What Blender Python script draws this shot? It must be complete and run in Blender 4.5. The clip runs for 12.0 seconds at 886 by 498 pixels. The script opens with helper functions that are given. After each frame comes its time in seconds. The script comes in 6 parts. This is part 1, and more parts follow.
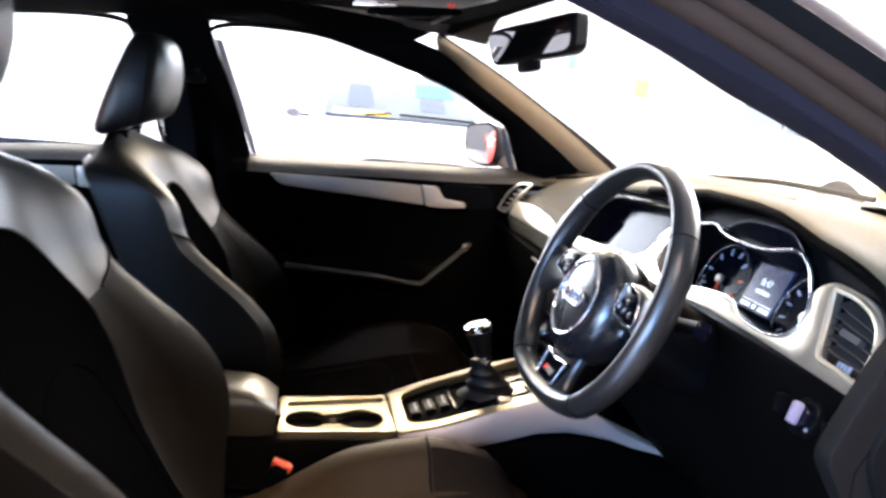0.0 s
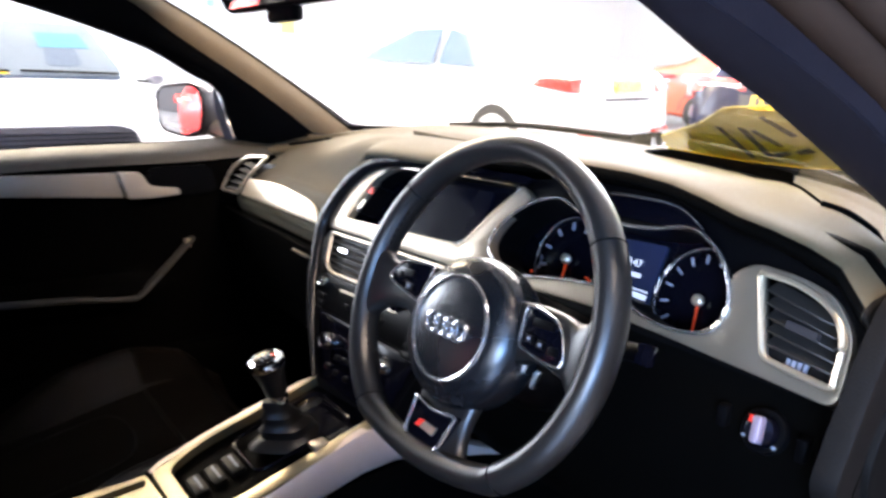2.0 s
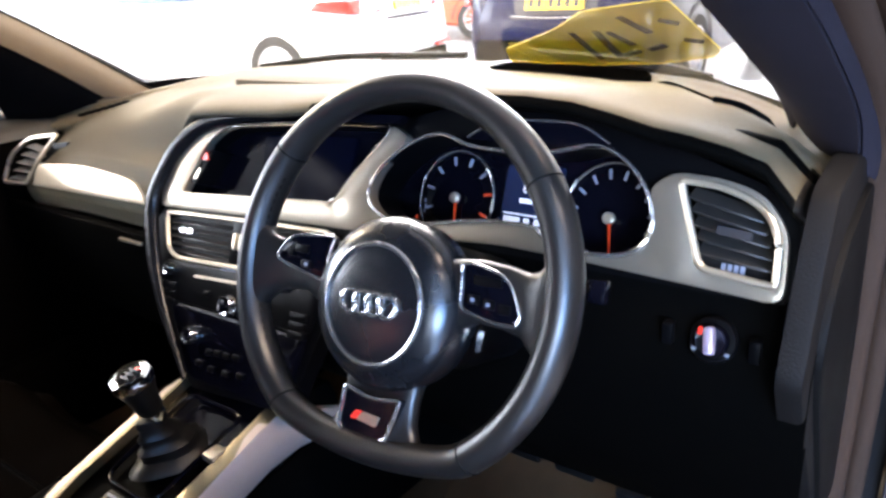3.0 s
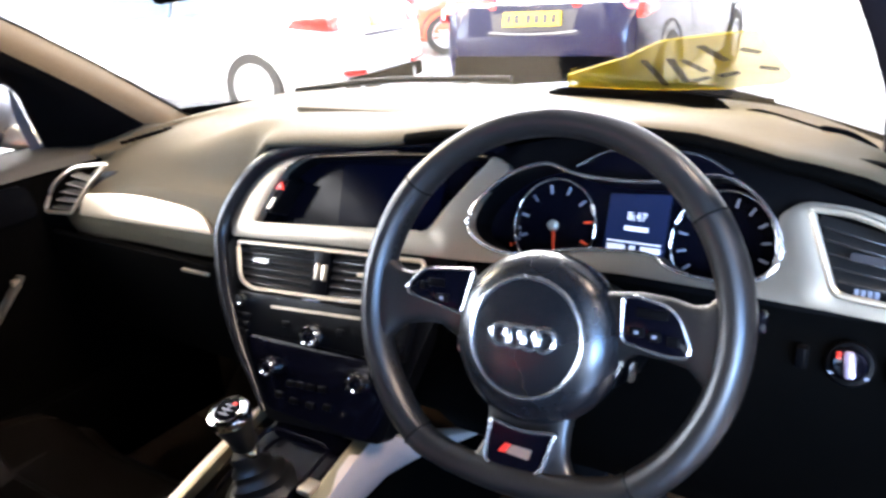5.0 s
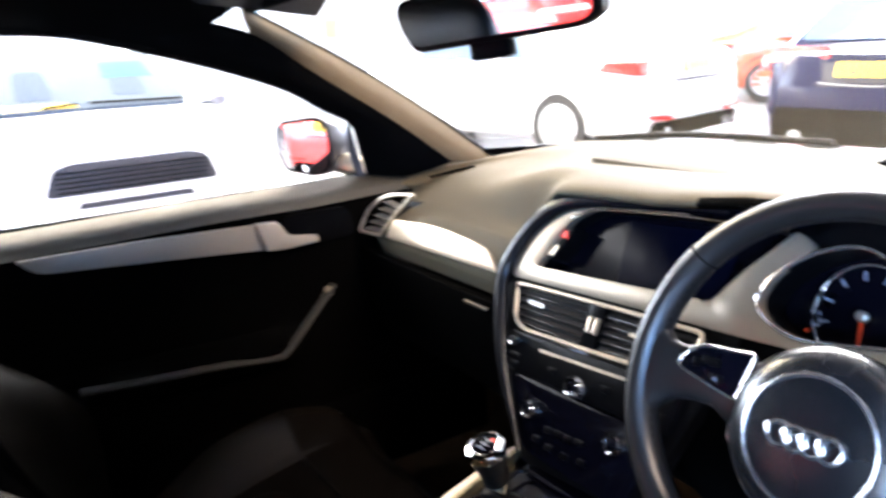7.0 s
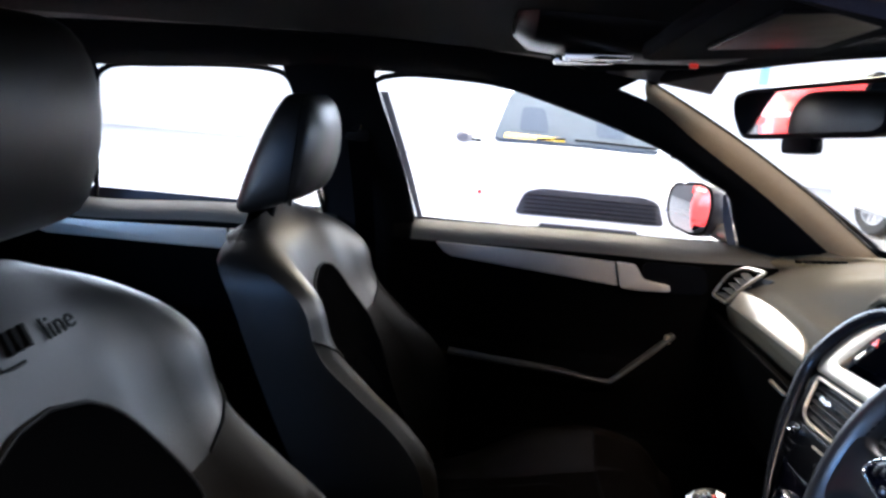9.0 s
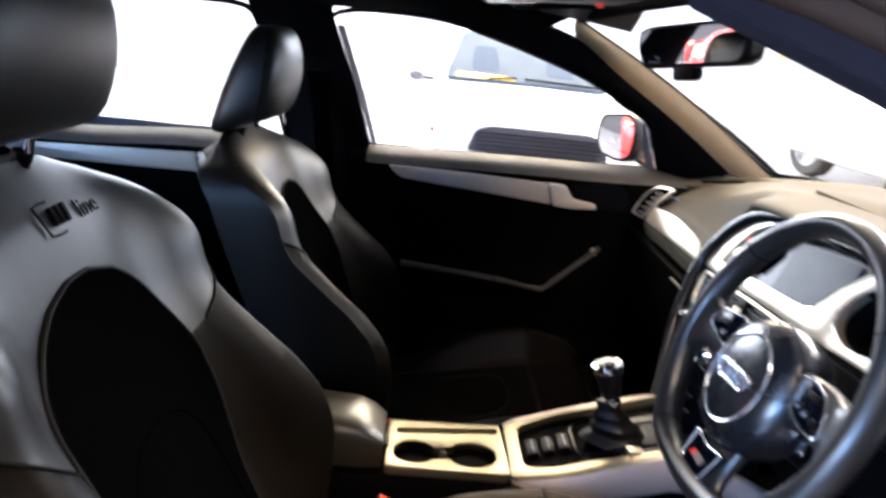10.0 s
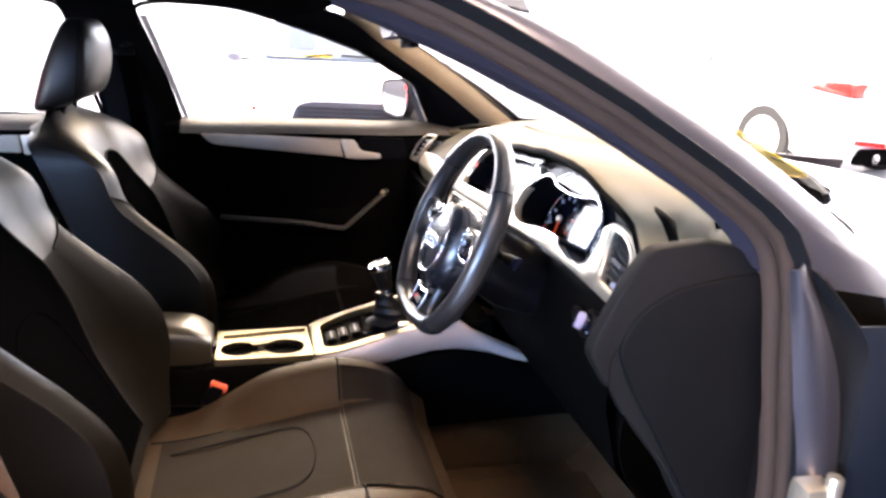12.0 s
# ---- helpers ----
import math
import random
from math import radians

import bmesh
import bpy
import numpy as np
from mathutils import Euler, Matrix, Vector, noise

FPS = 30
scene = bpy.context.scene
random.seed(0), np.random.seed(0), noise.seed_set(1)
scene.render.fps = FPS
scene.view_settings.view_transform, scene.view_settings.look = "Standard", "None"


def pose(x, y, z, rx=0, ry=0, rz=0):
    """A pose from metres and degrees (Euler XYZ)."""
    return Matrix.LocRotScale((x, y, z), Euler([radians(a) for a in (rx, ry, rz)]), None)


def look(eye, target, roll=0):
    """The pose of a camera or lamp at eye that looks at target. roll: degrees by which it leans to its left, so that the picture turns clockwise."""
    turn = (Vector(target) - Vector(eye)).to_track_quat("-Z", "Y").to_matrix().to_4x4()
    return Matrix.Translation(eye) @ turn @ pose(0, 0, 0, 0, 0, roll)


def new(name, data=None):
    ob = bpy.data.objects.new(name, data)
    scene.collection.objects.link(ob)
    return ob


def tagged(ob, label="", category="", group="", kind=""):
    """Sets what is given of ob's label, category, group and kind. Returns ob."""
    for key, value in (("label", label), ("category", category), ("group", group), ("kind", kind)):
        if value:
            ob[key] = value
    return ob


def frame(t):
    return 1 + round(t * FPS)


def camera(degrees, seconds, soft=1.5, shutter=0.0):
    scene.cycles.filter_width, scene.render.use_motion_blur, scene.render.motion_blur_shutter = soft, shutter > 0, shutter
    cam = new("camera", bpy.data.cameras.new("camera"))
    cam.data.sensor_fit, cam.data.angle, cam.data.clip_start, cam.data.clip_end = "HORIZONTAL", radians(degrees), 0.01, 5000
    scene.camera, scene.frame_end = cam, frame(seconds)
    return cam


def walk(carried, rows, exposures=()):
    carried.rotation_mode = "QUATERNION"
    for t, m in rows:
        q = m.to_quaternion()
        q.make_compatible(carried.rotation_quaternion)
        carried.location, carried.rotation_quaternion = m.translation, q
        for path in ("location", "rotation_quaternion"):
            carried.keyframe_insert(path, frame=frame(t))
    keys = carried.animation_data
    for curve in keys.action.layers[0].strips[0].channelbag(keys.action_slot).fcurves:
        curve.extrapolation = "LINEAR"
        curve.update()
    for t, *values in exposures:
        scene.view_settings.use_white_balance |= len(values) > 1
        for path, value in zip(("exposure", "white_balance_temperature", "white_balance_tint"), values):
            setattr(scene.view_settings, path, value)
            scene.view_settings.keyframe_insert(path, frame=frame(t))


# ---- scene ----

cam = camera(62.0, 12.0, soft=2.8, shutter=0.5)
PATH = [
    (0, (-0.473, -1.268, 1.099), (-0.093, 0.651, 0.681), 5.4),
    (0.5, (-0.489, -1.161, 1.109), (0.060, 0.711, 0.668), 4.1),
    (1, (-0.522, -1.065, 1.116), (0.179, 0.754, 0.670), 4.1),
    (1.5, (-0.535, -0.977, 1.119), (0.455, 0.697, 0.653), 3.5),
    (2, (-0.541, -0.923, 1.116), (0.638, 0.608, 0.598), 2.4),
    (2.5, (-0.548, -0.847, 1.118), (0.833, 0.466, 0.511), 0.4),
    (2.7, (-0.537, -0.821, 1.117), (0.900, 0.407, 0.461), -1.6),
    (4.3, (-0.619, -0.677, 1.142), (1.005, 0.240, 0.421), -3.7),
    (4.5, (-0.623, -0.669, 1.144), (0.994, 0.272, 0.438), -3.5),
    (5, (-0.632, -0.651, 1.147), (0.934, 0.391, 0.468), -3.6),
    (5.5, (-0.638, -0.643, 1.152), (0.849, 0.524, 0.496), -3.3),
    (6, (-0.638, -0.637, 1.153), (0.763, 0.649, 0.533), -3.2),
    (6.5, (-0.641, -0.639, 1.157), (0.680, 0.743, 0.569), -2.7),
    (7, (-0.627, -0.657, 1.166), (0.442, 0.944, 0.625), -2.8),
    (7.5, (-0.575, -0.724, 1.171), (0.069, 1.111, 0.704), -0.6),
    (7.7, (-0.553, -0.755, 1.173), (-0.055, 1.134, 0.745), 0.9),
    (9.3, (-0.484, -0.964, 1.187), (-0.575, 0.987, 0.756), 5.3),
    (9.5, (-0.478, -1.005, 1.181), (-0.559, 0.937, 0.708), 5.8),
    (10, (-0.479, -1.113, 1.179), (-0.401, 0.804, 0.616), 6.0),
    (10.5, (-0.459, -1.227, 1.178), (-0.216, 0.660, 0.561), 5.4),
    (11, (-0.401, -1.330, 1.201), (-0.093, 0.550, 0.592), 5.5),
    (11.5, (-0.391, -1.421, 1.202), (0.036, 0.438, 0.601), 4.7),
    (12, (-0.400, -1.529, 1.200), (0.083, 0.321, 0.613), 3.7),
]
EXPOSURES = [(0, -0.45, 6500, 14), (1, -0.58, 6500, 14), (2, -0.72, 6500, 14), (2.5, -0.62, 6500, 14), (4.5, -0.2, 6250, 13), (6.5, -0.28, 6250, 13), (7.5, -0.55, 6100, 12), (9.5, -1.15, 5950, 12), (10, -0.8, 6350, 14), (10.5, -0.42, 6700, 18), (11, -0.08, 6850, 19), (12, -0.1, 6850, 20)]
walk(cam, [(t, look(eye, target, roll)) for t, eye, target, roll in PATH], EXPOSURES)

# ---- light: a bright indoor car hall; unseen area lamps stand for its panels and daylight ----
scene.view_settings.exposure = -0.5
world = bpy.data.worlds.new("world")
scene.world = world
world.use_nodes = True
wn = world.node_tree.nodes
sky = wn.new("ShaderNodeTexSky")
sky.sky_type = "NISHITA"
sky.sun_disc = False
sky.sun_elevation = radians(48)
sky.sun_rotation = radians(120)
world.node_tree.links.new(sky.outputs[0], wn["Background"].inputs[0])
wn["Background"].inputs[1].default_value = 0.12


def area_light(name, place, target, sx, sy, watts, color=(1, 1, 1)):
    data = bpy.data.lights.new(name, "AREA")
    data.shape, data.size, data.size_y, data.energy, data.color = "RECTANGLE", sx, sy, watts, color
    ob = new(name, data)
    ob.matrix_world = look(place, target)
    return ob


area_light("unseen_ceiling_lamp", (4.6, 2.8, 4.35), (1.6, 1.0, 0), 4.0, 2.6, 2700, (1.0, 0.95, 0.88))
area_light("glazed_side_daylight", (-6.6, -6.9, 2.3), (-0.4, 0, 0.9), 4.5, 2.6, 2300, (0.22, 0.48, 1.0))
area_light("unseen_ceiling_lamp", (0.2, -2.7, 4.35), (-0.1, -0.5, 0.5), 2.6, 1.2, 850, (1.0, 0.80, 0.62))
area_light("unseen_ceiling_lamp", (8.5, 5.0, 4.35), (8.5, 5.0, 0), 5.0, 7.0, 1800, (1.0, 0.97, 0.93))
area_light("unseen_ceiling_lamp", (0.8, 6.6, 4.3), (0.4, 4.0, 0), 5.0, 2.6, 3700, (1.0, 0.85, 0.60))
# Two lamps added to whiten the north wall and the left-hand floor.
area_light("unseen_ceiling_lamp", (13.2, 0.0, 4.35), (13.6, 0.0, 0), 12.0, 3.0, 2600, (1.0, 0.98, 0.95))
area_light("unseen_ceiling_lamp", (-5.0, 7.0, 4.35), (-5.0, 7.6, 0), 6.0, 6.0, 2200, (1.0, 0.98, 0.95))
area_light("glazed_rear_daylight", (-8.6, -2.6, 1.8), (0, -0.4, 0.9), 10.0, 2.8, 3800, (0.70, 0.84, 1.0))
# Added lamp hanging in mid-hall, lighting the seat fronts from ahead.
area_light("front_fill_lamp", (9.6, 4.6, 2.6), (-0.7, 0, 1.0), 7.0, 1.0, 1700, (0.66, 0.82, 1.0))
# Added lamp before the solid west wall, for sheen on the seat shoulders.
area_light("west_fill_lamp", (-1.5, 12.3, 3.0), (-0.6, 0, 1.0), 13.0, 2.4, 4800, (0.80, 0.89, 1.0))

# ---- materials ----


def material(name, color, rough=0.5, metal=0.0, spread=0.15, scale=30.0, bump=0.0, grain=250.0, coat=0.0, spec=0.5, emit=None):
    """A Principled material with blotches at one scale and fine grain at another."""
    m = bpy.data.materials.new(name)
    m.use_nodes = True
    nt = m.node_tree
    n, b = nt.nodes, nt.nodes["Principled BSDF"]
    b.inputs["Roughness"].default_value = rough
    b.inputs["Metallic"].default_value = metal
    b.inputs["Coat Weight"].default_value = coat
    b.inputs["Coat Roughness"].default_value = 0.06
    b.inputs["Specular IOR Level"].default_value = spec
    co = n.new("ShaderNodeTexCoord")
    big = n.new("ShaderNodeTexNoise")
    big.inputs["Scale"].default_value = scale
    big.inputs["Detail"].default_value = 5
    nt.links.new(co.outputs["Object"], big.inputs["Vector"])
    ramp = n.new("ShaderNodeMix")
    ramp.data_type = "RGBA"
    ramp.inputs[6].default_value = (*[c * (1 - spread) for c in color], 1)
    ramp.inputs[7].default_value = (*[min(1, c * (1 + spread)) for c in color], 1)
    nt.links.new(big.outputs["Fac"], ramp.inputs[0])
    nt.links.new(ramp.outputs[2], b.inputs["Base Color"])
    wear = n.new("ShaderNodeMapRange")
    wear.inputs["To Min"].default_value = max(0.02, rough - 0.08 * spread / 0.15)
    wear.inputs["To Max"].default_value = min(1, rough + 0.08 * spread / 0.15)
    nt.links.new(big.outputs["Fac"], wear.inputs[0])
    nt.links.new(wear.outputs[0], b.inputs["Roughness"])
    if bump:
        fine = n.new("ShaderNodeTexVoronoi" if grain > 300 else "ShaderNodeTexNoise")
        fine.inputs["Scale"].default_value = grain
        nt.links.new(co.outputs["Object"], fine.inputs["Vector"])
        bp = n.new("ShaderNodeBump")
        bp.inputs["Strength"].default_value = bump
        bp.inputs["Distance"].default_value = 0.0006
        nt.links.new(fine.outputs[0], bp.inputs["Height"])
        nt.links.new(bp.outputs[0], b.inputs["Normal"])
    if emit:
        b.inputs["Emission Color"].default_value = (*emit[0], 1)
        b.inputs["Emission Strength"].default_value = emit[1]
    return m


def glass_material(name, tint=(1, 1, 1), gloss=0.02):
    """Clear sheet glass: it lets light straight through and mirrors more at a slant."""
    m = bpy.data.materials.new(name)
    m.use_nodes = True
    nt = m.node_tree
    n = nt.nodes
    n.remove(n["Principled BSDF"])
    tr, gl, blend = n.new("ShaderNodeBsdfTransparent"), n.new("ShaderNodeBsdfGlossy"), n.new("ShaderNodeMixShader")
    lw, power, scaled = n.new("ShaderNodeLayerWeight"), n.new("ShaderNodeMath"), n.new("ShaderNodeMath")
    lw.inputs[0].default_value = 0.5
    power.operation, scaled.operation = "POWER", "MULTIPLY_ADD"
    power.inputs[1].default_value = 5.0
    scaled.inputs[1].default_value, scaled.inputs[2].default_value = 0.5, 0.006
    tr.inputs[0].default_value = (*tint, 1)
    gl.inputs["Roughness"].default_value = gloss
    nt.links.new(lw.outputs["Facing"], power.inputs[0])
    nt.links.new(power.outputs[0], scaled.inputs[0])
    nt.links.new(scaled.outputs[0], blend.inputs[0])
    nt.links.new(tr.outputs[0], blend.inputs[1])
    nt.links.new(gl.outputs[0], blend.inputs[2])
    nt.links.new(blend.outputs[0], n["Material Output"].inputs[0])
    return m


def sheer_material(name, color, cover):
    """See-through coloured film for a drawn reflection, covering only part of what lies behind."""
    m = bpy.data.materials.new(name)
    m.use_nodes = True
    nt = m.node_tree
    n, b = nt.nodes, nt.nodes["Principled BSDF"]
    b.inputs["Base Color"].default_value = (*color, 1)
    b.inputs["Roughness"].default_value = 0.35
    tr, blend = n.new("ShaderNodeBsdfTransparent"), n.new("ShaderNodeMixShader")
    tr.inputs[0].default_value = (*[min(1, 0.55 + 0.45 * c) for c in color], 1)
    blend.inputs[0].default_value = cover
    nt.links.new(tr.outputs[0], blend.inputs[1])
    nt.links.new(b.outputs[0], blend.inputs[2])
    nt.links.new(blend.outputs[0], n["Material Output"].inputs[0])
    return m


LEATHER = material("black leather", (0.0042, 0.0037, 0.0034), 0.44, spread=0.12, scale=14, bump=0.10, grain=420, spec=0.33)
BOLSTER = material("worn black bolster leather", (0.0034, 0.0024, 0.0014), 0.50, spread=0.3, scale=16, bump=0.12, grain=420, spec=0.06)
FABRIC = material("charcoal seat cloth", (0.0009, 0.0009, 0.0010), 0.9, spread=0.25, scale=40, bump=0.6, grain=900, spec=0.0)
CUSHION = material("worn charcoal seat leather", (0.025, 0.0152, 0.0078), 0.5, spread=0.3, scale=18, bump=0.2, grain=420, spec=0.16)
# Darker copies for the passenger cushion, with its shade put into the colour.
CUSHION_SHADE = material("seat leather in shade", (0.0048, 0.0032, 0.0020), 0.5, spread=0.3, scale=18, bump=0.2, grain=420, spec=0.16)
CLOTH_SHADE = material("seat cloth in shade", (0.0028, 0.0020, 0.0014), 0.8, spread=0.3, scale=16, bump=0.6, grain=700, spec=0.04)
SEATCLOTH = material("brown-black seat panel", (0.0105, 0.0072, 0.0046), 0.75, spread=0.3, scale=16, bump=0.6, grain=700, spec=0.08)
PIPING = material("seam thread", (0.004, 0.004, 0.004), 0.8, spec=0.1)
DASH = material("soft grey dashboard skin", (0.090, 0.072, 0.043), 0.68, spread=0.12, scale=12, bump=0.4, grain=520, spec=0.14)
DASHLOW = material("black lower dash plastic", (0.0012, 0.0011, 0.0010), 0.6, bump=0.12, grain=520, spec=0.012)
VENTBLACK = material("dull black plastic", (0.0016, 0.0016, 0.0018), 0.8, bump=0.1, grain=500, spec=0.0)
PLASTIC = material("black plastic", (0.0018, 0.0018, 0.0022), 0.34, bump=0.1, grain=500, spec=0.07)
ARCH = material("black lacquered frame", (0.006, 0.006, 0.007), 0.26, spread=0.05, spec=0.3)
GLOSS = material("piano black panel", (0.002, 0.002, 0.004), 0.12, spec=0.09)
SILVER = material("brushed aluminium trim", (0.62, 0.53, 0.395), 0.34, 0.85, spread=0.05, scale=60, bump=0.03, grain=300)
# Shaded and lit copies of the silver trim: fascia, door and console wing.
FASCIA = material("silver fascia trim in shade", (0.44, 0.385, 0.30), 0.32, 0.88, spread=0.05, scale=60, bump=0.03, grain=300)
DOORTRIM = material("lit silver door trim", (0.50, 0.435, 0.35), 0.45, 0.35, spread=0.05, scale=60, bump=0.03, grain=300)
WINGTRIM = material("lit silver console wing", (0.56, 0.45, 0.38), 0.38, 0.45, spread=0.05, scale=60, bump=0.03, grain=300)
SATIN = material("satin chrome", (0.62, 0.61, 0.60), 0.26, 0.95, spread=0.05, scale=60)
TRAY = material("olive silver console trim", (0.25, 0.21, 0.135), 0.36, 0.9, spread=0.08, scale=60, bump=0.12, grain=200)
CHROME = material("chrome", (0.82, 0.82, 0.82), 0.10, 1.0, spread=0.04)
HUBSKIN = material("satin black wheel cover", (0.006, 0.0063, 0.0075), 0.27, spread=0.06, scale=14, bump=0.06, grain=420, spec=0.7)
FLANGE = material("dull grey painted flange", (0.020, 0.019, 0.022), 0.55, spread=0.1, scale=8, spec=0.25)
FRAMEGREY = material("satin grey window frame", (0.12, 0.12, 0.145), 0.4, spread=0.08, scale=12, spec=0.4)
# Darker copy of the car paint; the door edge's shade is in it.
DOOR_SHADE = material("door paint in shade", (0.0075, 0.0085, 0.0115), 0.45, spread=0.1, scale=8, spec=0.2)
SEAL = material("brown-grey door seal", (0.040, 0.024, 0.017), 0.7, spread=0.12, scale=10, bump=0.2, grain=300, spec=0.08)
RUBBER = material("door seal rubber", (0.005, 0.0045, 0.0045), 0.7, bump=0.2, grain=300, spec=0.1)
LINER = material("dark headliner cloth", (0.003, 0.003, 0.0035), 0.95, bump=0.2, grain=900, spec=0.03)
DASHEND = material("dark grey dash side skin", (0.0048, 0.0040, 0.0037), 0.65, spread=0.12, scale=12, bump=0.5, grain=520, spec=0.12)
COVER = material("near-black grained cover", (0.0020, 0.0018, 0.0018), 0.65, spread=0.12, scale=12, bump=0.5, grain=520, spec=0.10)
DARKGLASS = material("bluish dark car glass", (0.07, 0.11, 0.17), 0.06, coat=0.1, spread=0.1, scale=2)
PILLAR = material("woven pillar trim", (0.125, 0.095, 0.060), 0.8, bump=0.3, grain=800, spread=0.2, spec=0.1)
CARPET = material("brown black carpet", (0.048, 0.028, 0.014), 0.95, spread=0.35, scale=30, bump=1.0, grain=700, spec=0.05)
PAINT = material("dark grey metallic paint", (0.050, 0.045, 0.052), 0.40, 0.6, spread=0.04, scale=3, coat=0.2)
WHITE = material("white car paint", (0.80, 0.80, 0.80), 0.3, coat=0.8, spread=0.03)
BLUE = material("navy car paint", (0.0018, 0.0030, 0.030), 0.22, 0.0, coat=0.2, spread=0.08, spec=0.25)
ORANGE = material("orange red car paint", (0.75, 0.10, 0.03), 0.3, coat=0.8, spread=0.06)
RED = material("red lamp plastic", (0.65, 0.02, 0.015), 0.18, coat=0.6)
YELLOW = material("yellow reflective plate", (0.80, 0.52, 0.02), 0.45, spread=0.08)
TYRE = material("tyre rubber", (0.02, 0.02, 0.02), 0.8)
RIM = material("alloy wheel", (0.65, 0.65, 0.66), 0.3, 0.8)
INK = material("dark ink", (0.02, 0.02, 0.03), 0.6)
MIRROR = material("mirror silver", (0.9, 0.9, 0.92), 0.015, 1.0, spread=0.0)
SCREEN = material("dark display glass", (0.001, 0.0015, 0.006), 0.14, spec=0.05)
LCD = material("lit display", (0.01, 0.015, 0.04), 0.2, emit=((0.05, 0.09, 0.25), 0.06))
LCDTEXT = material("lit display writing", (0.8, 0.8, 0.85), 0.4, emit=((0.8, 0.88, 1.0), 0.9))
DIAL = material("dial marking", (0.20, 0.22, 0.27), 0.6, emit=((0.6, 0.75, 1.0), 0.04))
NEEDLE = material("red needle", (0.6, 0.04, 0.01), 0.4, emit=((1.0, 0.12, 0.02), 0.35))
# Glows like a lamp, also on the unlit badge stripe and gear mark.
HAZARD = material("red hazard mark", (0.7, 0.03, 0.02), 0.35, emit=((1.0, 0.06, 0.03), 0.5))
BUCKLE = material("red buckle button", (0.75, 0.09, 0.03), 0.35)
FLOOR = material("pale polished floor", (0.36, 0.36, 0.37), 0.18, spread=0.05, scale=2)
DIMWALL = material("hall wall darkened to cut light", (0.06, 0.06, 0.065), 0.8, spread=0.08, scale=3)
WALL = material("white hall wall", (0.82, 0.82, 0.81), 0.7, spread=0.03, scale=3)
CEIL = material("pale ceiling board", (0.45, 0.45, 0.45), 0.8, spread=0.02, scale=3)
POST = material("pale blue sign", (0.25, 0.50, 0.62), 0.5)
GLASS = glass_material("window glass")

# ---- building blocks ----


def thing(name, label, category, group="", kind="", m=None):
    ob = new(name)
    if m is not None:
        ob.matrix_world = m
    return tagged(ob, label, category, group, kind)


def part(name, bm, mat, parent=None, label="", angle=38, flat=False):
    bmesh.ops.recalc_face_normals(bm, faces=bm.faces)
    me = bpy.data.meshes.new(name)
    bm.to_mesh(me)
    bm.free()
    me.materials.append(mat)
    if not flat:
        me.polygons.foreach_set("use_smooth", [True] * len(me.polygons))
        me.set_sharp_from_angle(angle=radians(angle))
    ob = new(name, me)
    if parent:
        ob.parent = parent
    if label:
        tagged(ob, label)
    return ob


def rbox(sx, sy, sz, r=0.004, c=(0, 0, 0), m=None, seg=2):
    bm = bmesh.new()
    bmesh.ops.create_cube(bm, size=1, matrix=Matrix.Diagonal((sx, sy, sz, 1)))
    bmesh.ops.bevel(bm, geom=bm.edges[:], offset=min(r, 0.49 * min(sx, sy, sz)), segments=seg, profile=0.6, affect="EDGES")
    bmesh.ops.transform(bm, matrix=Matrix.Translation(c) @ (m or Matrix()), verts=bm.verts)
    return bm


def join(*bms):
    out = bms[0]
    for b in bms[1:]:
        me = bpy.data.meshes.new("tmp")
        b.to_mesh(me)
        b.free()
        out.from_mesh(me)
        bpy.data.meshes.remove(me)
    return out


def loft(rings, closed=True, cap=True):
    """Skin rings of points with equal counts."""
    bm = bmesh.new()
    vs = [[bm.verts.new(p) for p in ring] for ring in rings]
    k = len(rings[0])
    for a, b in zip(vs, vs[1:]):
        for i in range(k if closed else k - 1):
            j = (i + 1) % k
            bm.faces.new((a[i], a[j], b[j], b[i]))
    if cap and closed:
        bm.faces.new(vs[0])
        bm.faces.new(vs[-1])
    return bm


def thick(bm, t):
    """Give an open sheet a thickness."""
    bmesh.ops.recalc_face_normals(bm, faces=bm.faces)
    bmesh.ops.solidify(bm, geom=bm.faces[:], thickness=t)
    return bm


def curve(pts, n=6, closed=False):
    """A Catmull-Rom line through the points."""
    pts = [Vector(p) for p in pts]
    k, out = len(pts), []
    for i in range(k if closed else k - 1):
        if closed:
            a, b, c, d = (pts[(i + j) % k] for j in (-1, 0, 1, 2))
        else:
            b, c = pts[i], pts[i + 1]
            a = pts[i - 1] if i else b * 2 - c
            d = pts[i + 2] if i + 2 < k else c * 2 - b
        for s in range(n):
            t = s / n
            out.append(0.5 * (2 * b + (c - a) * t + (2 * a - 5 * b + 4 * c - d) * t * t + (3 * b - a - 3 * c + d) * t ** 3))
    if not closed:
        out.append(pts[-1])
    return out


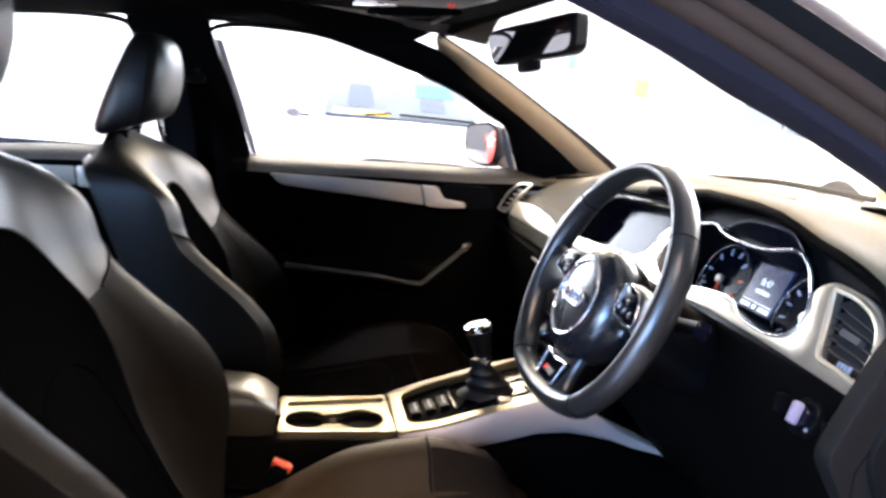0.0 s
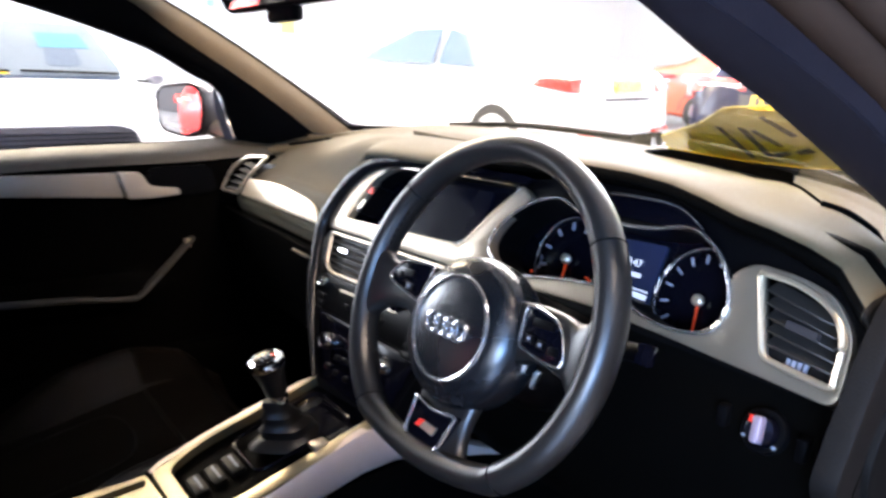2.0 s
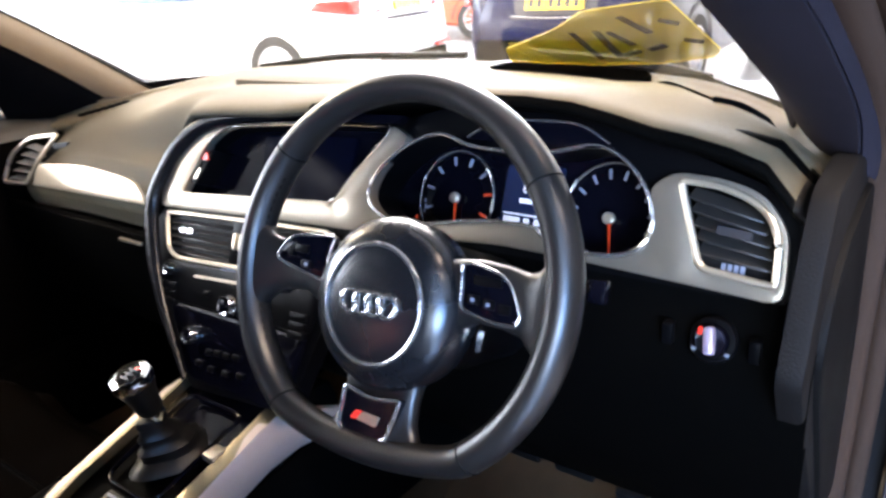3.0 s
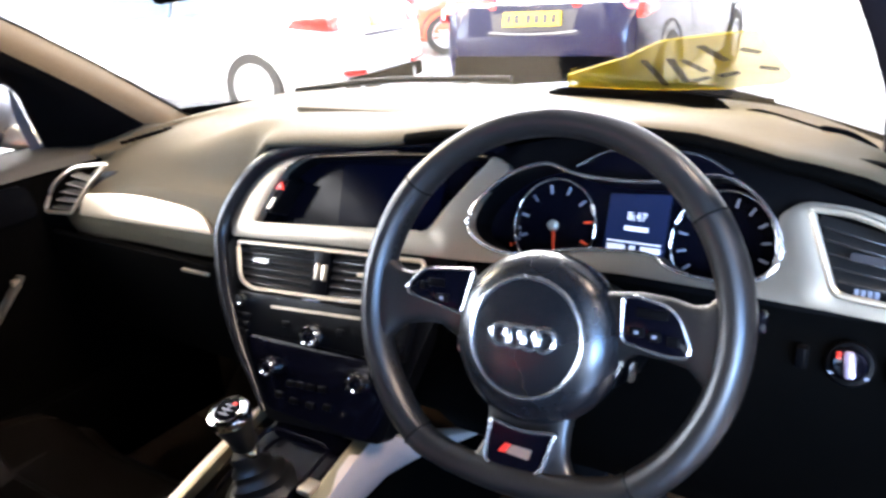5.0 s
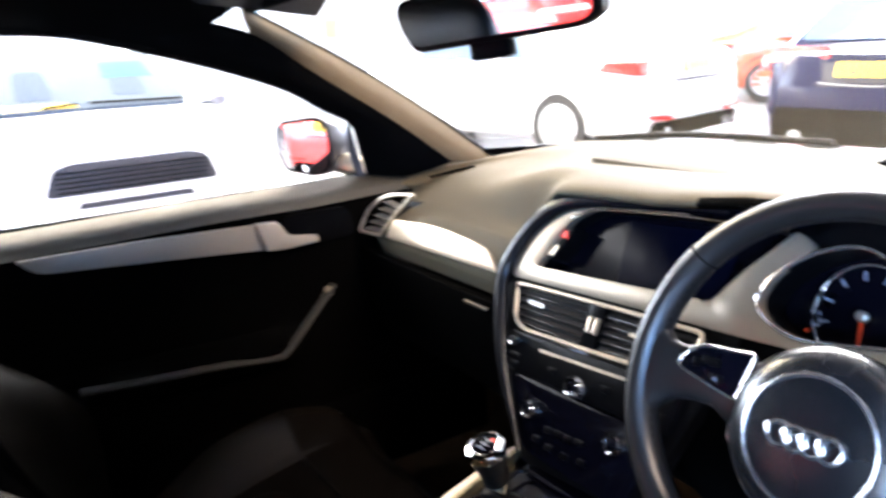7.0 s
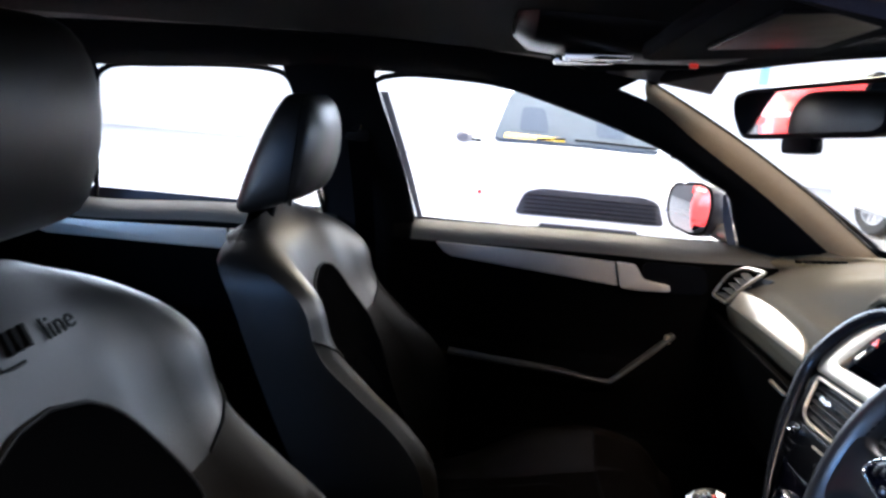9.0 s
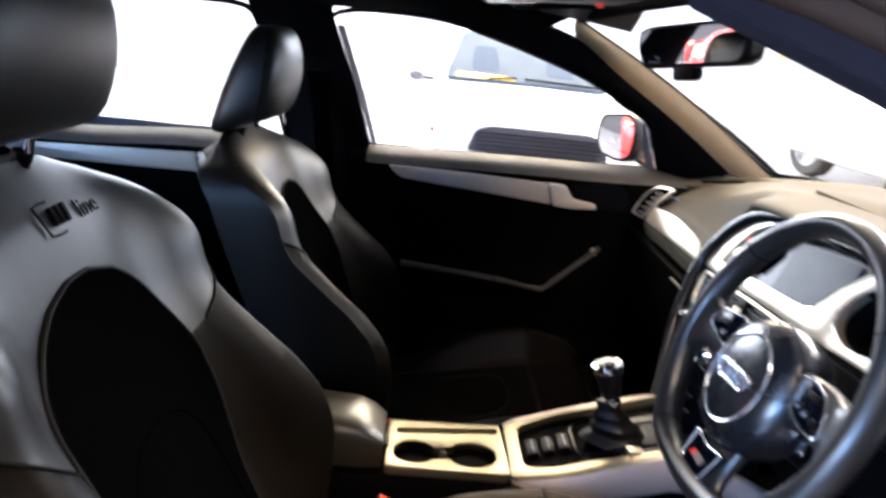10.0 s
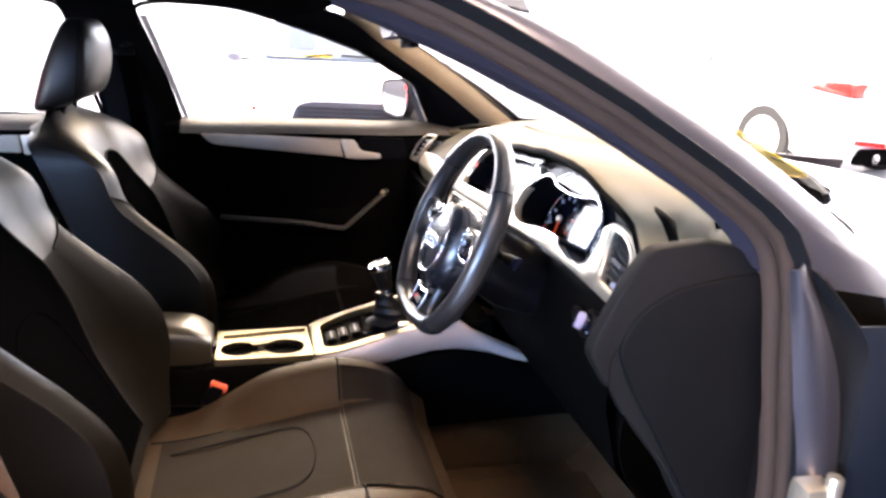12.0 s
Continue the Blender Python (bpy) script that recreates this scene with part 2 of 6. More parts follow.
def tube(pts, r, seg=10, closed=False, flat=1.0, normal=None):
    """A tube along a line; flat squeezes it across the normal."""
    pts = [Vector(p) for p in pts]
    k, rings = len(pts), []
    for i, p in enumerate(pts):
        a, b = pts[(i - 1) % k] if closed or i else p, pts[(i + 1) % k] if closed or i < k - 1 else p
        d = (b - a).normalized()
        up = Vector(normal) if normal else Vector((0, 0, 1)) if abs(d.z) < 0.9 else Vector((1, 0, 0))
        s = d.cross(up).normalized()
        u = s.cross(d)
        rr = r[i] if isinstance(r, (list, tuple)) else r
        rings.append([p + s * math.cos(2 * math.pi * j / seg) * rr + u * math.sin(2 * math.pi * j / seg) * rr * flat for j in range(seg)])
    if closed:
        rings.append(rings[0])
        bm = loft(rings, True, False)
        bmesh.ops.remove_doubles(bm, verts=bm.verts, dist=1e-6)
        return bm
    return loft(rings)


def lathe(profile, m=None, seg=24, cap=True):
    """Turn (radius, height) pairs round the z axis."""
    bm = loft([[(r * math.cos(2 * math.pi * i / seg), r * math.sin(2 * math.pi * i / seg), z) for i in range(seg)] for r, z in profile], True, cap)
    if m is not None:
        bmesh.ops.transform(bm, matrix=m, verts=bm.verts)
    return bm


def rpoly(pts, r=0.01, n=4):
    """A polygon with rounded corners."""
    out, k = [], len(pts)
    for i in range(k):
        a, b, c = (Vector(pts[(i + j) % k]) for j in (-1, 0, 1))
        rr = r[i] if isinstance(r, (list, tuple)) else r
        e = min(rr, 0.45 * (a - b).length, 0.45 * (c - b).length)
        p, q = b + (a - b).normalized() * e, b + (c - b).normalized() * e
        for s in range(n + 1):
            t = s / n
            out.append((1 - t) ** 2 * p + 2 * t * (1 - t) * b + t * t * q)
    return out


def panel(outline, place, d0, d1, holes=(), bevel=0.0):
    """A slab with the given outline and holes; place(u, v, d) puts a point into the world, d metres proud."""
    bm = bmesh.new()
    loops = []
    for line in (outline, *holes):
        top = [bm.verts.new(place(p[0], p[1], d1)) for p in line]
        loops.append((line, top))
        for i in range(len(top)):
            bm.edges.new((top[i], top[(i + 1) % len(top)]))
    if holes:
        bmesh.ops.triangle_fill(bm, use_beauty=True, use_dissolve=False, edges=bm.edges[:])
    else:
        bm.faces.new(loops[0][1])
    rim = [e for e in bm.edges if e.is_boundary]
    for line, top in loops:
        low = [bm.verts.new(place(p[0], p[1], d0)) for p in line]
        for i in range(len(top)):
            j = (i + 1) % len(top)
            bm.faces.new((top[i], top[j], low[j], low[i]))
    if bevel:
        bmesh.ops.recalc_face_normals(bm, faces=bm.faces)
        bmesh.ops.bevel(bm, geom=rim, offset=bevel, segments=2, profile=0.5, affect="EDGES", clamp_overlap=True)
    return bm


def ring_outline(outline, w):
    """The outline moved inwards by w."""
    c = sum((Vector(p) for p in outline), Vector((0, 0))) / len(outline)
    k, out = len(outline), []
    for i in range(k):
        a, b = Vector(outline[i - 1]), Vector(outline[(i + 1) % k])
        d = (b - a).normalized()
        n = Vector((-d.y, d.x))
        p = Vector(outline[i])
        out.append(p + n * w if n.dot(c - p) > 0 else p - n * w)
    return out


def mix(a, b, t):
    return a + (b - a) * t


def step(a, b, x):
    t = max(0.0, min(1.0, (x - a) / (b - a)))
    return t * t * (3 - 2 * t)


def glide(x, pts):
    """A value without ripples from a table of (x, value) pairs: a cubic through the points."""
    k = len(pts)
    m = [(pts[min(i + 1, k - 1)][1] - pts[max(i - 1, 0)][1]) / (pts[min(i + 1, k - 1)][0] - pts[max(i - 1, 0)][0]) for i in range(k)]
    for i in range(k - 1):
        (xa, a), (xb, b) = pts[i], pts[i + 1]
        if x <= xb or i == k - 2:
            h = xb - xa
            t = max(0.0, min(1.0, (x - xa) / h))
            return (1 + 2 * t) * (1 - t) ** 2 * a + t * (1 - t) ** 2 * h * m[i] + t * t * (3 - 2 * t) * b + t * t * (t - 1) * h * m[i + 1]
    return pts[-1][1]


def graph(x, pts):
    """A smooth value from a short table of (x, value) pairs."""
    for (xa, a), (xb, b) in zip(pts, pts[1:]):
        if x <= xb:
            return mix(a, b, step(xa, xb, x)) if x > xa else a
    return pts[-1][1]

# ---- the hall ----


def slab(name, lo, hi, mat, label, category):
    c = [(a + b) / 2 for a, b in zip(lo, hi)]
    ob = part(name, rbox(*[b - a for a, b in zip(lo, hi)], 0.005, c), mat)
    return tagged(ob, label, category, kind="structure")


slab("floor", (-9, -9, -0.2), (16, 13, 0), FLOOR, "pale glossy hall floor under the cars", "floor")
slab("ceiling", (-9, -9, 4.5), (16, 13, 4.7), CEIL, "pale grey ceiling of the car hall", "ceiling")
slab("wall_north", (15.8, -9, 0), (16, 13, 4.5), WALL, "plain white hall wall", "wall")
slab("wall_west", (-9, 12.8, 0), (15.8, 13, 4.5), WALL, "plain white hall wall behind the cars", "wall")
# These two unseen walls are dark to cut stray light in the cabin.
slab("wall_east", (-9, -9, 0), (15.8, -8.8, 4.5), DIMWALL, "unseen hall wall, darkened to hold back light", "wall")
slab("wall_south", (-9, -8.8, 0), (-8.8, 12.8, 4.5), DIMWALL, "unseen hall wall, darkened to hold back light", "wall")

# ---- the car's shell: x runs forward, y to the left, and the driver's side is the right ----
EDGE_B = [(-0.70, 0.592, 1.205), (-0.50, 0.580, 1.207), (-0.323, 0.590, 1.172), (-0.124, 0.612, 1.110), (-0.020, 0.636, 1.057), (0.048, 0.655, 1.021), (0.082, 0.690, 0.964), (0.118, 0.728, 0.902)]
EDGE_A = [(-0.62, 0.45, 1.262), (-0.40, 0.50, 1.258), (-0.165, 0.610, 1.238), (0.02, 0.625, 1.145), (0.19, 0.635, 1.045), (0.35, 0.625, 0.932), (0.40, 0.62, 0.90)]


def lifted(pts, s):
    """The open side has no door frame, so its edge lies higher."""
    return [(x + 0.01, y + 0.02, z + 0.052) if s < 0 else (x, y, z) for x, y, z in pts]


def flip(pts, s):
    return [(p[0], p[1] * s, p[2]) for p in pts]


def resample(pts, n):
    """n points at even lengths along the line."""
    pts = [Vector(p) for p in pts]
    d = [0.0]
    for a, b in zip(pts, pts[1:]):
        d.append(d[-1] + (b - a).length)
    out = []
    for i in range(n):
        s = d[-1] * i / (n - 1)
        k = max(j for j in range(len(d) - 1) if d[j] <= s + 1e-9)
        out.append(pts[k].lerp(pts[k + 1], min(1, (s - d[k]) / max(1e-9, d[k + 1] - d[k]))))
    return out


def band(a, b, n=24, k=5, bulge=0.0, out=(0, 0, 0)):
    """A sheet between two lines, bulged towards out."""
    A, B, o = resample(curve(a), n), resample(curve(b), n), Vector(out)
    return loft([[p.lerp(q, j / (k - 1)) + o * bulge * math.sin(math.pi * j / (k - 1)) for j in range(k)] for p, q in zip(A, B)], False, False)


shell = thing("car_shell", "dark grey saloon car body with black headliner, driver's door open", "car")
EDGE_OPEN = [(-0.313, 0.612, 1.222), (-0.124, 0.648, 1.150), (-0.008, 0.680, 1.095), (0.086, 0.694, 1.040), (0.18, 0.703, 0.980), (0.245, 0.703, 0.915)]
RIDGE = [(-0.30, 0.598, 1.212), (-0.16, 0.606, 1.160), (-0.08, 0.611, 1.124), (0.0, 0.617, 1.092), (0.06, 0.622, 1.064), (0.14, 0.628, 1.026), (0.22, 0.634, 0.988), (0.28, 0.637, 0.955)]
# Same trim as PILLAR; its shade is put into a darker navy.
PILLAR_SHADE = material("woven pillar trim in shade", (0.017, 0.0145, 0.020), 0.8, bump=0.5, grain=800, spread=0.2, spec=0.08)
PILLAR_MID = [(-0.30, 0.592, 1.225), (-0.165, 0.590, 1.195), (-0.06, 0.592, 1.128), (0.06, 0.598, 1.055), (0.15, 0.602, 0.996), (0.25, 0.612, 0.925)]
part("pillar_trim", thick(band(EDGE_A[2:], PILLAR_MID[1:], 26, 7, 0.016, (-0.35, -0.85, 0.1)), 0.004), PILLAR, shell, "beige woven windscreen pillar trim")
# Lower half of the pillar set in black to paint its shade.
part("pillar_trim_lower", thick(band(PILLAR_MID, EDGE_B[2:] + [(0.16, 0.74, 0.885)], 26, 7, 0.012, (-0.3, -0.8, -0.2)), 0.004), LINER, shell, "black lower half of the pillar, shade in its colour")
part("pillar_edge", tube(curve(EDGE_A[2:], 6), 0.0035, 8), RUBBER, shell, "black windscreen edge of the pillar")
part("pillar_trim", thick(band(flip(RIDGE, -1), flip(EDGE_OPEN, -1), 26, 9, 0.012, (-0.4, 0.5, -0.1)), 0.004), PILLAR_SHADE, shell, "windscreen pillar trim by the open door, shade in its colour")
part("pillar_trim_edge", thick(band(flip(EDGE_A[2:], -1), flip(RIDGE, -1), 26, 5, 0.006, (0.2, 0.7, 0.3)), 0.004), PILLAR_SHADE, shell)
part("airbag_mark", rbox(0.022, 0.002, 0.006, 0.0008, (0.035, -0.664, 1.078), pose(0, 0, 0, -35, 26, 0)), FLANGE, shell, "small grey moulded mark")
for s in (1, -1):
    roof_edge = [(-1.75, 0.56 * s, 1.17), (-1.284, 0.60 * s, 1.178), (-0.957, 0.585 * s, 1.203), (-0.70, 0.583 * s, 1.212), (-0.50, 0.574 * s, 1.214), (-0.323, 0.592 * s, 1.178)]
    roof_in = [(-1.75, 0.42 * s, 1.22), (-1.284, 0.44 * s, 1.25), (-0.957, 0.44 * s, 1.262), (-0.70, 0.45 * s, 1.265), (-0.50, 0.48 * s, 1.262), (-0.17, 0.60 * s, 1.245)]
    part("roof_rail", thick(band(lifted(roof_edge, s), roof_in, 26, 5, 0.015, (0, -s * 0.7, -0.5)), 0.004), LINER, shell)

# headliner from rail to rail, falling to the front header
rows = []
for i in range(20):
    u = i / 19
    x0 = mix(-1.9, -0.115, u)
    rows.append([(x0 - (0.05 * (v / 0.6) ** 2 if u > 0.9 else 0), v, mix(1.21, 1.262, step(0, 0.35, u)) + 0.028 * (1 - (v / 0.6) ** 2) * math.sin(math.pi * min(1, u * 1.02)) ** 0.5 - 0.004 * (v / 0.6) ** 2) for v in [mix(-0.60, 0.60, j / 14) * mix(0.8, 1.0, step(0.0, 0.2, u)) * (0.8 if u < 0.9 else mix(0.8, 1.0, (u - 0.9) / 0.1)) for j in range(15)]])
part("headliner", thick(loft(rows, False, False), 0.006), LINER, shell, "black cloth headliner")
# roof skin above
rows = [[(x, v * (0.60 - 0.05 * abs(x + 0.8)), 1.335 + 0.05 * (1 - v * v) - 0.10 * ((x + 0.75) / 1.0) ** 2 - 0.065 * abs(v) ** 4) for v in [-1 + j / 7 for j in range(15)]] for x in [mix(-1.95, -0.05, i / 20) for i in range(21)]]
part("roof_skin", thick(loft(rows, False, False), 0.004), PAINT, shell, "dark grey metallic roof")

# B pillars with belt guides
for s in (1, -1):
    front = [(-0.59, 0.77, 0.30), (-0.60, 0.775, 0.60), (-0.618, 0.79, 0.865), (-0.652, 0.715, 1.02), (-0.705, 0.60, 1.19), (-0.70, 0.57, 1.235)]
    back = [(-0.85, 0.79, 0.30), (-0.81, 0.80, 0.60), (-0.83, 0.808, 0.865), (-0.85, 0.72, 1.02), (-0.885, 0.61, 1.18), (-0.90, 0.57, 1.235)]
    if s < 0:
        front = [(x - 0.15 * step(0.5, 0.9, z), y, z) for x, y, z in front]
    part("door_pillar_trim", thick(band(flip(front, s), flip(back, s), 24, 6, 0.03, (0, -s, 0)), 0.004), LINER, shell, "black door pillar trim")
    part("rear_pillar_trim", thick(band(flip([(-1.44, 0.86, 0.84), (-1.36, 0.75, 1.0), (-1.29, 0.63, 1.165), (-1.28, 0.60, 1.18)], s), flip([(-1.85, 0.84, 0.84), (-1.80, 0.74, 1.0), (-1.76, 0.60, 1.15), (-1.75, 0.56, 1.17)], s), 12, 5, 0.02, (0, -s, 0)), 0.004), LINER, shell)
    # sealing strips along the window openings
    front_window = curve(flip([(-0.622, 0.818, 0.872), (-0.66, 0.735, 1.02), (-0.712, 0.612, 1.185)] + EDGE_B[1:], s), 6)
    if s > 0:
        part("window_seal", tube(front_window, 0.006, 8), RUBBER, shell)
        # Pale strip paints the light along the frame's edge.
        part("window_frame_edge", thick(band([(-0.616, 0.826, 0.880), (-0.655, 0.742, 1.02), (-0.70, 0.632, 1.17)], [(-0.604, 0.834, 0.880), (-0.641, 0.752, 1.02), (-0.684, 0.641, 1.17)], 14, 3), 0.003), FRAMEGREY, shell, "edge of the window frame, light put into its grey")
    part("window_seal", tube(curve(flip([(-0.835, 0.80, 0.875), (-0.86, 0.70, 1.04), (-0.878, 0.625, 1.165), (-0.94, 0.606, 1.196), (-1.15, 0.622, 1.186), (-1.284, 0.64, 1.166), (-1.33, 0.70, 1.08), (-1.425, 0.875, 0.84)], s), 6), 0.006, 8), RUBBER, shell)

# screen frame, floor pan, bulkhead and rear shelf close the cabin
part("floor_pan", rbox(2.5, 1.5, 0.02, 0.004, (-0.75, 0, 0.20)), CARPET, shell, "dark brown-black carpet")
part("footwell_front", rbox(0.02, 1.56, 0.68, 0.004, (0.56, 0, 0.49)), CARPET, shell)
part("footwell_slope", rbox(0.34, 1.5, 0.02, 0.004, (0.44, 0, 0.30), pose(0, 0, 0, 0, -38, 0)), CARPET, shell)
for s in (1, -1):
    part("kick_panel", rbox(0.26, 0.02, 0.46, 0.004, (0.46, 0.675 * s, 0.44)), CARPET, shell)
part("rear_bulkhead", rbox(0.02, 1.5, 0.7, 0.004, (-1.95, 0, 0.55)), LINER, shell)
part("rear_shelf", rbox(0.35, 1.5, 0.02, 0.004, (-1.85, 0, 0.84)), LINER, shell)
part("transmission_tunnel", rbox(2.2, 0.22, 0.20, 0.05, (-0.60, 0, 0.29), seg=4), CARPET, shell)
for s in (1, -1):
    part("door_sill", rbox(2.3, 0.12, 0.16, 0.02, (-0.70, 0.80 * s, 0.27)), PLASTIC, shell, "black scuffed door sill")


def screen_base(y):
    return 0.60 - 0.58 * y * y


def glass_sheet(a, b, mat, n=16, name="glass", bulge=0.0, out=(0, 0, 0)):
    ob = part(name, thick(band(a, b, n, 7, bulge, out), 0.004), mat, shell)
    ob.visible_shadow = False
    return ob


glass_sheet([(screen_base(y) + 0.02, y, 0.948 - 0.06 * y * y) for y in (-0.66, -0.4, -0.2, 0, 0.2, 0.4, 0.66)], [(-0.10 - 0.14 * y * y, y * 0.92, 1.277 - 0.10 * y * y) for y in (-0.66, -0.4, -0.2, 0, 0.2, 0.4, 0.66)], GLASS, 20, "windscreen")
part("windscreen_band", thick(band([(screen_base(y) + 0.03, y, 0.938 - 0.06 * y * y) for y in (-0.68, -0.4, 0, 0.4, 0.68)], [(screen_base(y) - 0.02, y, 0.961 - 0.06 * y * y) for y in (-0.68, -0.4, 0, 0.4, 0.68)], 30, 3), 0.003), PLASTIC, shell, "black lower edge of the windscreen")
part("screen_header", tube(curve([(-0.10 - 0.14 * y * y, y, 1.268 - 0.07 * y * y) for y in (-0.62, -0.4, 0, 0.4, 0.62)]), 0.014, 10), LINER, shell)
glass_sheet(flip([(-0.615, 0.825, 0.865), (-0.4, 0.81, 0.873), (0.115, 0.75, 0.89)], 1), flip([(-0.70, 0.60, 1.205), (-0.45, 0.585, 1.20), (-0.12, 0.616, 1.11), (0.05, 0.66, 1.02), (0.115, 0.735, 0.91)], 1), GLASS, 16, "door_window")
for s in (1, -1):
    glass_sheet(flip([(-0.84, 0.83, 0.865), (-1.42, 0.88, 0.838)], s), flip([(-0.89, 0.615, 1.19), (-1.28, 0.64, 1.17)], s), GLASS, 12, "rear_door_window")

# outer body: bonnet, wings, cowl and the right-hand pillar with its seals
rows = [[(mix(0.66 - 0.25 * v * v, 1.72 - 0.18 * v * v, u), v * mix(0.80, 0.78, u), mix(0.935, 0.74, u ** 1.5) - 0.07 * abs(v) ** 3 + 0.012 * math.cos(v * 9)) for v in [-1 + j / 10 for j in range(21)]] for u in [i / 14 for i in range(15)]]
part("bonnet", thick(loft(rows, False, False), 0.004), PAINT, shell, "dark grey metallic bonnet")
for s in (1, -1):
    rows = [[(x, s * mix(0.80, 0.90, step(0, 0.5, t)), mix(0.90 - 0.10 * step(0.5, 1.8, x), 0.30, t)) for t in [j / 8 for j in range(9)]] for x in [mix(0.44, 1.75, i / 12) for i in range(13)]]
    part("front_wing", thick(loft(rows, False, False), 0.004), PAINT, shell, "dark grey metallic front wing")
part("front_bumper", rbox(0.25, 1.7, 0.5, 0.08, (1.75, 0, 0.45), seg=4), PAINT, shell)
OUTER = [(-1.30, 0.64, 1.27), (-0.70, 0.645, 1.305), (-0.35, 0.645, 1.285), (-0.05, 0.655, 1.198), (0.12, 0.665, 1.130), (0.32, 0.675, 1.018), (0.50, 0.69, 0.895), (0.60, 0.72, 0.84)]
JAMB = [(-1.30, 0.66, 1.22), (-0.70, 0.66, 1.255), (-0.50, 0.655, 1.255), (-0.323, 0.675, 1.22), (-0.124, 0.70, 1.148), (0.03, 0.72, 1.065), (0.165, 0.735, 0.972), (0.25, 0.75, 0.865)]
JAMB_OPEN = [(-1.30, 0.66, 1.22), (-0.70, 0.66, 1.275), (-0.42, 0.664, 1.274), (-0.29, 0.686, 1.254), (-0.166, 0.710, 1.213), (-0.005, 0.741, 1.136), (0.075, 0.748, 1.094), (0.177, 0.756, 1.033), (0.262, 0.762, 0.970), (0.298, 0.764, 0.900)]
for s in (1, -1):
    part("roof_side", thick(band(flip(OUTER if s < 0 else [(x, y + 0.012, z - 0.034) for x, y, z in OUTER], s), flip(JAMB if s > 0 else JAMB_OPEN, s), 30, 7, 0.022, (0, s, 0.3)), 0.004), PAINT, shell, "dark grey metallic windscreen pillar")
DOOR_RING = [(-0.750, 0.745, 0.95), (-0.795, 0.67, 1.13), (-0.80, 0.63, 1.22), (-0.60, 0.605, 1.250), (-0.42, 0.618, 1.250), (-0.29, 0.640, 1.232), (-0.17, 0.664, 1.192), (-0.016, 0.695, 1.118), (0.06, 0.702, 1.077), (0.158, 0.710, 1.020), (0.24, 0.715, 0.960), (0.274, 0.718, 0.893), (0.302, 0.715, 0.77), (0.346, 0.71, 0.54), (0.325, 0.71, 0.40), (0.22, 0.72, 0.345), (-0.2, 0.73, 0.34), (-0.52, 0.735, 0.36), (-0.635, 0.75, 0.55), (-0.70, 0.77, 0.80)]
part("door_opening_seal", tube(curve(flip(DOOR_RING, -1), 5, True), 0.017, 12, True, flat=0.8), SEAL, shell, "brown-grey rubber seal round the open doorway")
part("seal_lip", tube(curve(flip([(x * 1.02 + 0.006, y + 0.024, (z - 0.75) * 1.02 + 0.753) for x, y, z in DOOR_RING], -1), 5, True), 0.013, 10, True), SEAL, shell, "brown-grey outer lip of the seal")
outer_ring = [(x * 1.045 + 0.012, y + 0.050, (z - 0.75) * 1.045 + 0.757) for x, y, z in DOOR_RING]
part("door_opening_flange", thick(band(flip(DOOR_RING + DOOR_RING[:1], -1), flip(outer_ring + outer_ring[:1], -1), 80, 4, 0.01, (0, -1, 0)), 0.003), RUBBER, shell, "black door flange")
ring_front = [(-0.42, 0.618, 1.250), (-0.29, 0.640, 1.232), (-0.17, 0.664, 1.192), (-0.016, 0.695, 1.118), (0.06, 0.702, 1.077), (0.158, 0.710, 1.020), (0.24, 0.715, 0.960), (0.274, 0.718, 0.893)]
inner_front = [(-0.42, 0.60, 1.240)] + EDGE_OPEN
part("pillar_return", thick(band(flip(inner_front, -1), flip(ring_front, -1), 30, 4, 0.004, (0, -1, 0)), 0.003), PILLAR_SHADE, shell, "pillar return behind the seal, shade in its colour")
jamb_in = [(0.258, 0.768, 0.925), (0.284, 0.768, 0.826), (0.306, 0.768, 0.741), (0.343, 0.768, 0.602), (0.36, 0.768, 0.40)]
jamb_out = [(0.275, 0.772, 0.935), (0.341, 0.775, 0.824), (0.376, 0.777, 0.736), (0.400, 0.78, 0.60), (0.41, 0.78, 0.40)]
gap_out = [(0.300, 0.784, 0.915), (0.372, 0.784, 0.847), (0.398, 0.785, 0.813), (0.402, 0.786, 0.744), (0.406, 0.787, 0.643), (0.414, 0.787, 0.40)]
part("door_jamb", thick(band(flip(jamb_in, -1), flip(jamb_out, -1), 22, 7, 0.016, (-0.4, -0.8, 0)), 0.003), PAINT, shell, "dark grey painted door jamb")
part("hinge_gap", thick(band(flip(jamb_out, -1), flip(gap_out, -1), 22, 4, 0.01, (0.3, 0.8, 0)), 0.003), RUBBER, shell, "black gap beside the door hinge")
part("door_edge", thick(band(flip(gap_out[1:], -1), flip([(0.60, 0.80, 0.86), (0.60, 0.80, 0.80), (0.60, 0.80, 0.74), (0.60, 0.80, 0.64), (0.60, 0.80, 0.40)], -1), 22, 5, 0.01, (0, -1, 0)), 0.003), DOOR_SHADE, shell, "edge of the open door, shade in its colour")
part("door_hinge", join(rbox(0.05, 0.04, 0.045, 0.008, (0.345, -0.80, 0.600)), lathe([(0.010, -0.04), (0.012, -0.036), (0.012, 0.036), (0.010, 0.04)], Matrix.Translation((0.362, -0.815, 0.600)), 14)), SILVER, shell, "pale metal door hinge")
# ---- dashboard ----


def face(z):
    """The fascia leans forward as it rises."""
    return 0.42 * (z - 0.655)


FN = Vector((-1, 0, 0.42)).normalized()


def on_face(y, z, d=0.0):
    return Vector((face(z), y, z)) + FN * d


dash = thing("dashboard", "soft grey dashboard with silver trim and black controls", "dashboard")
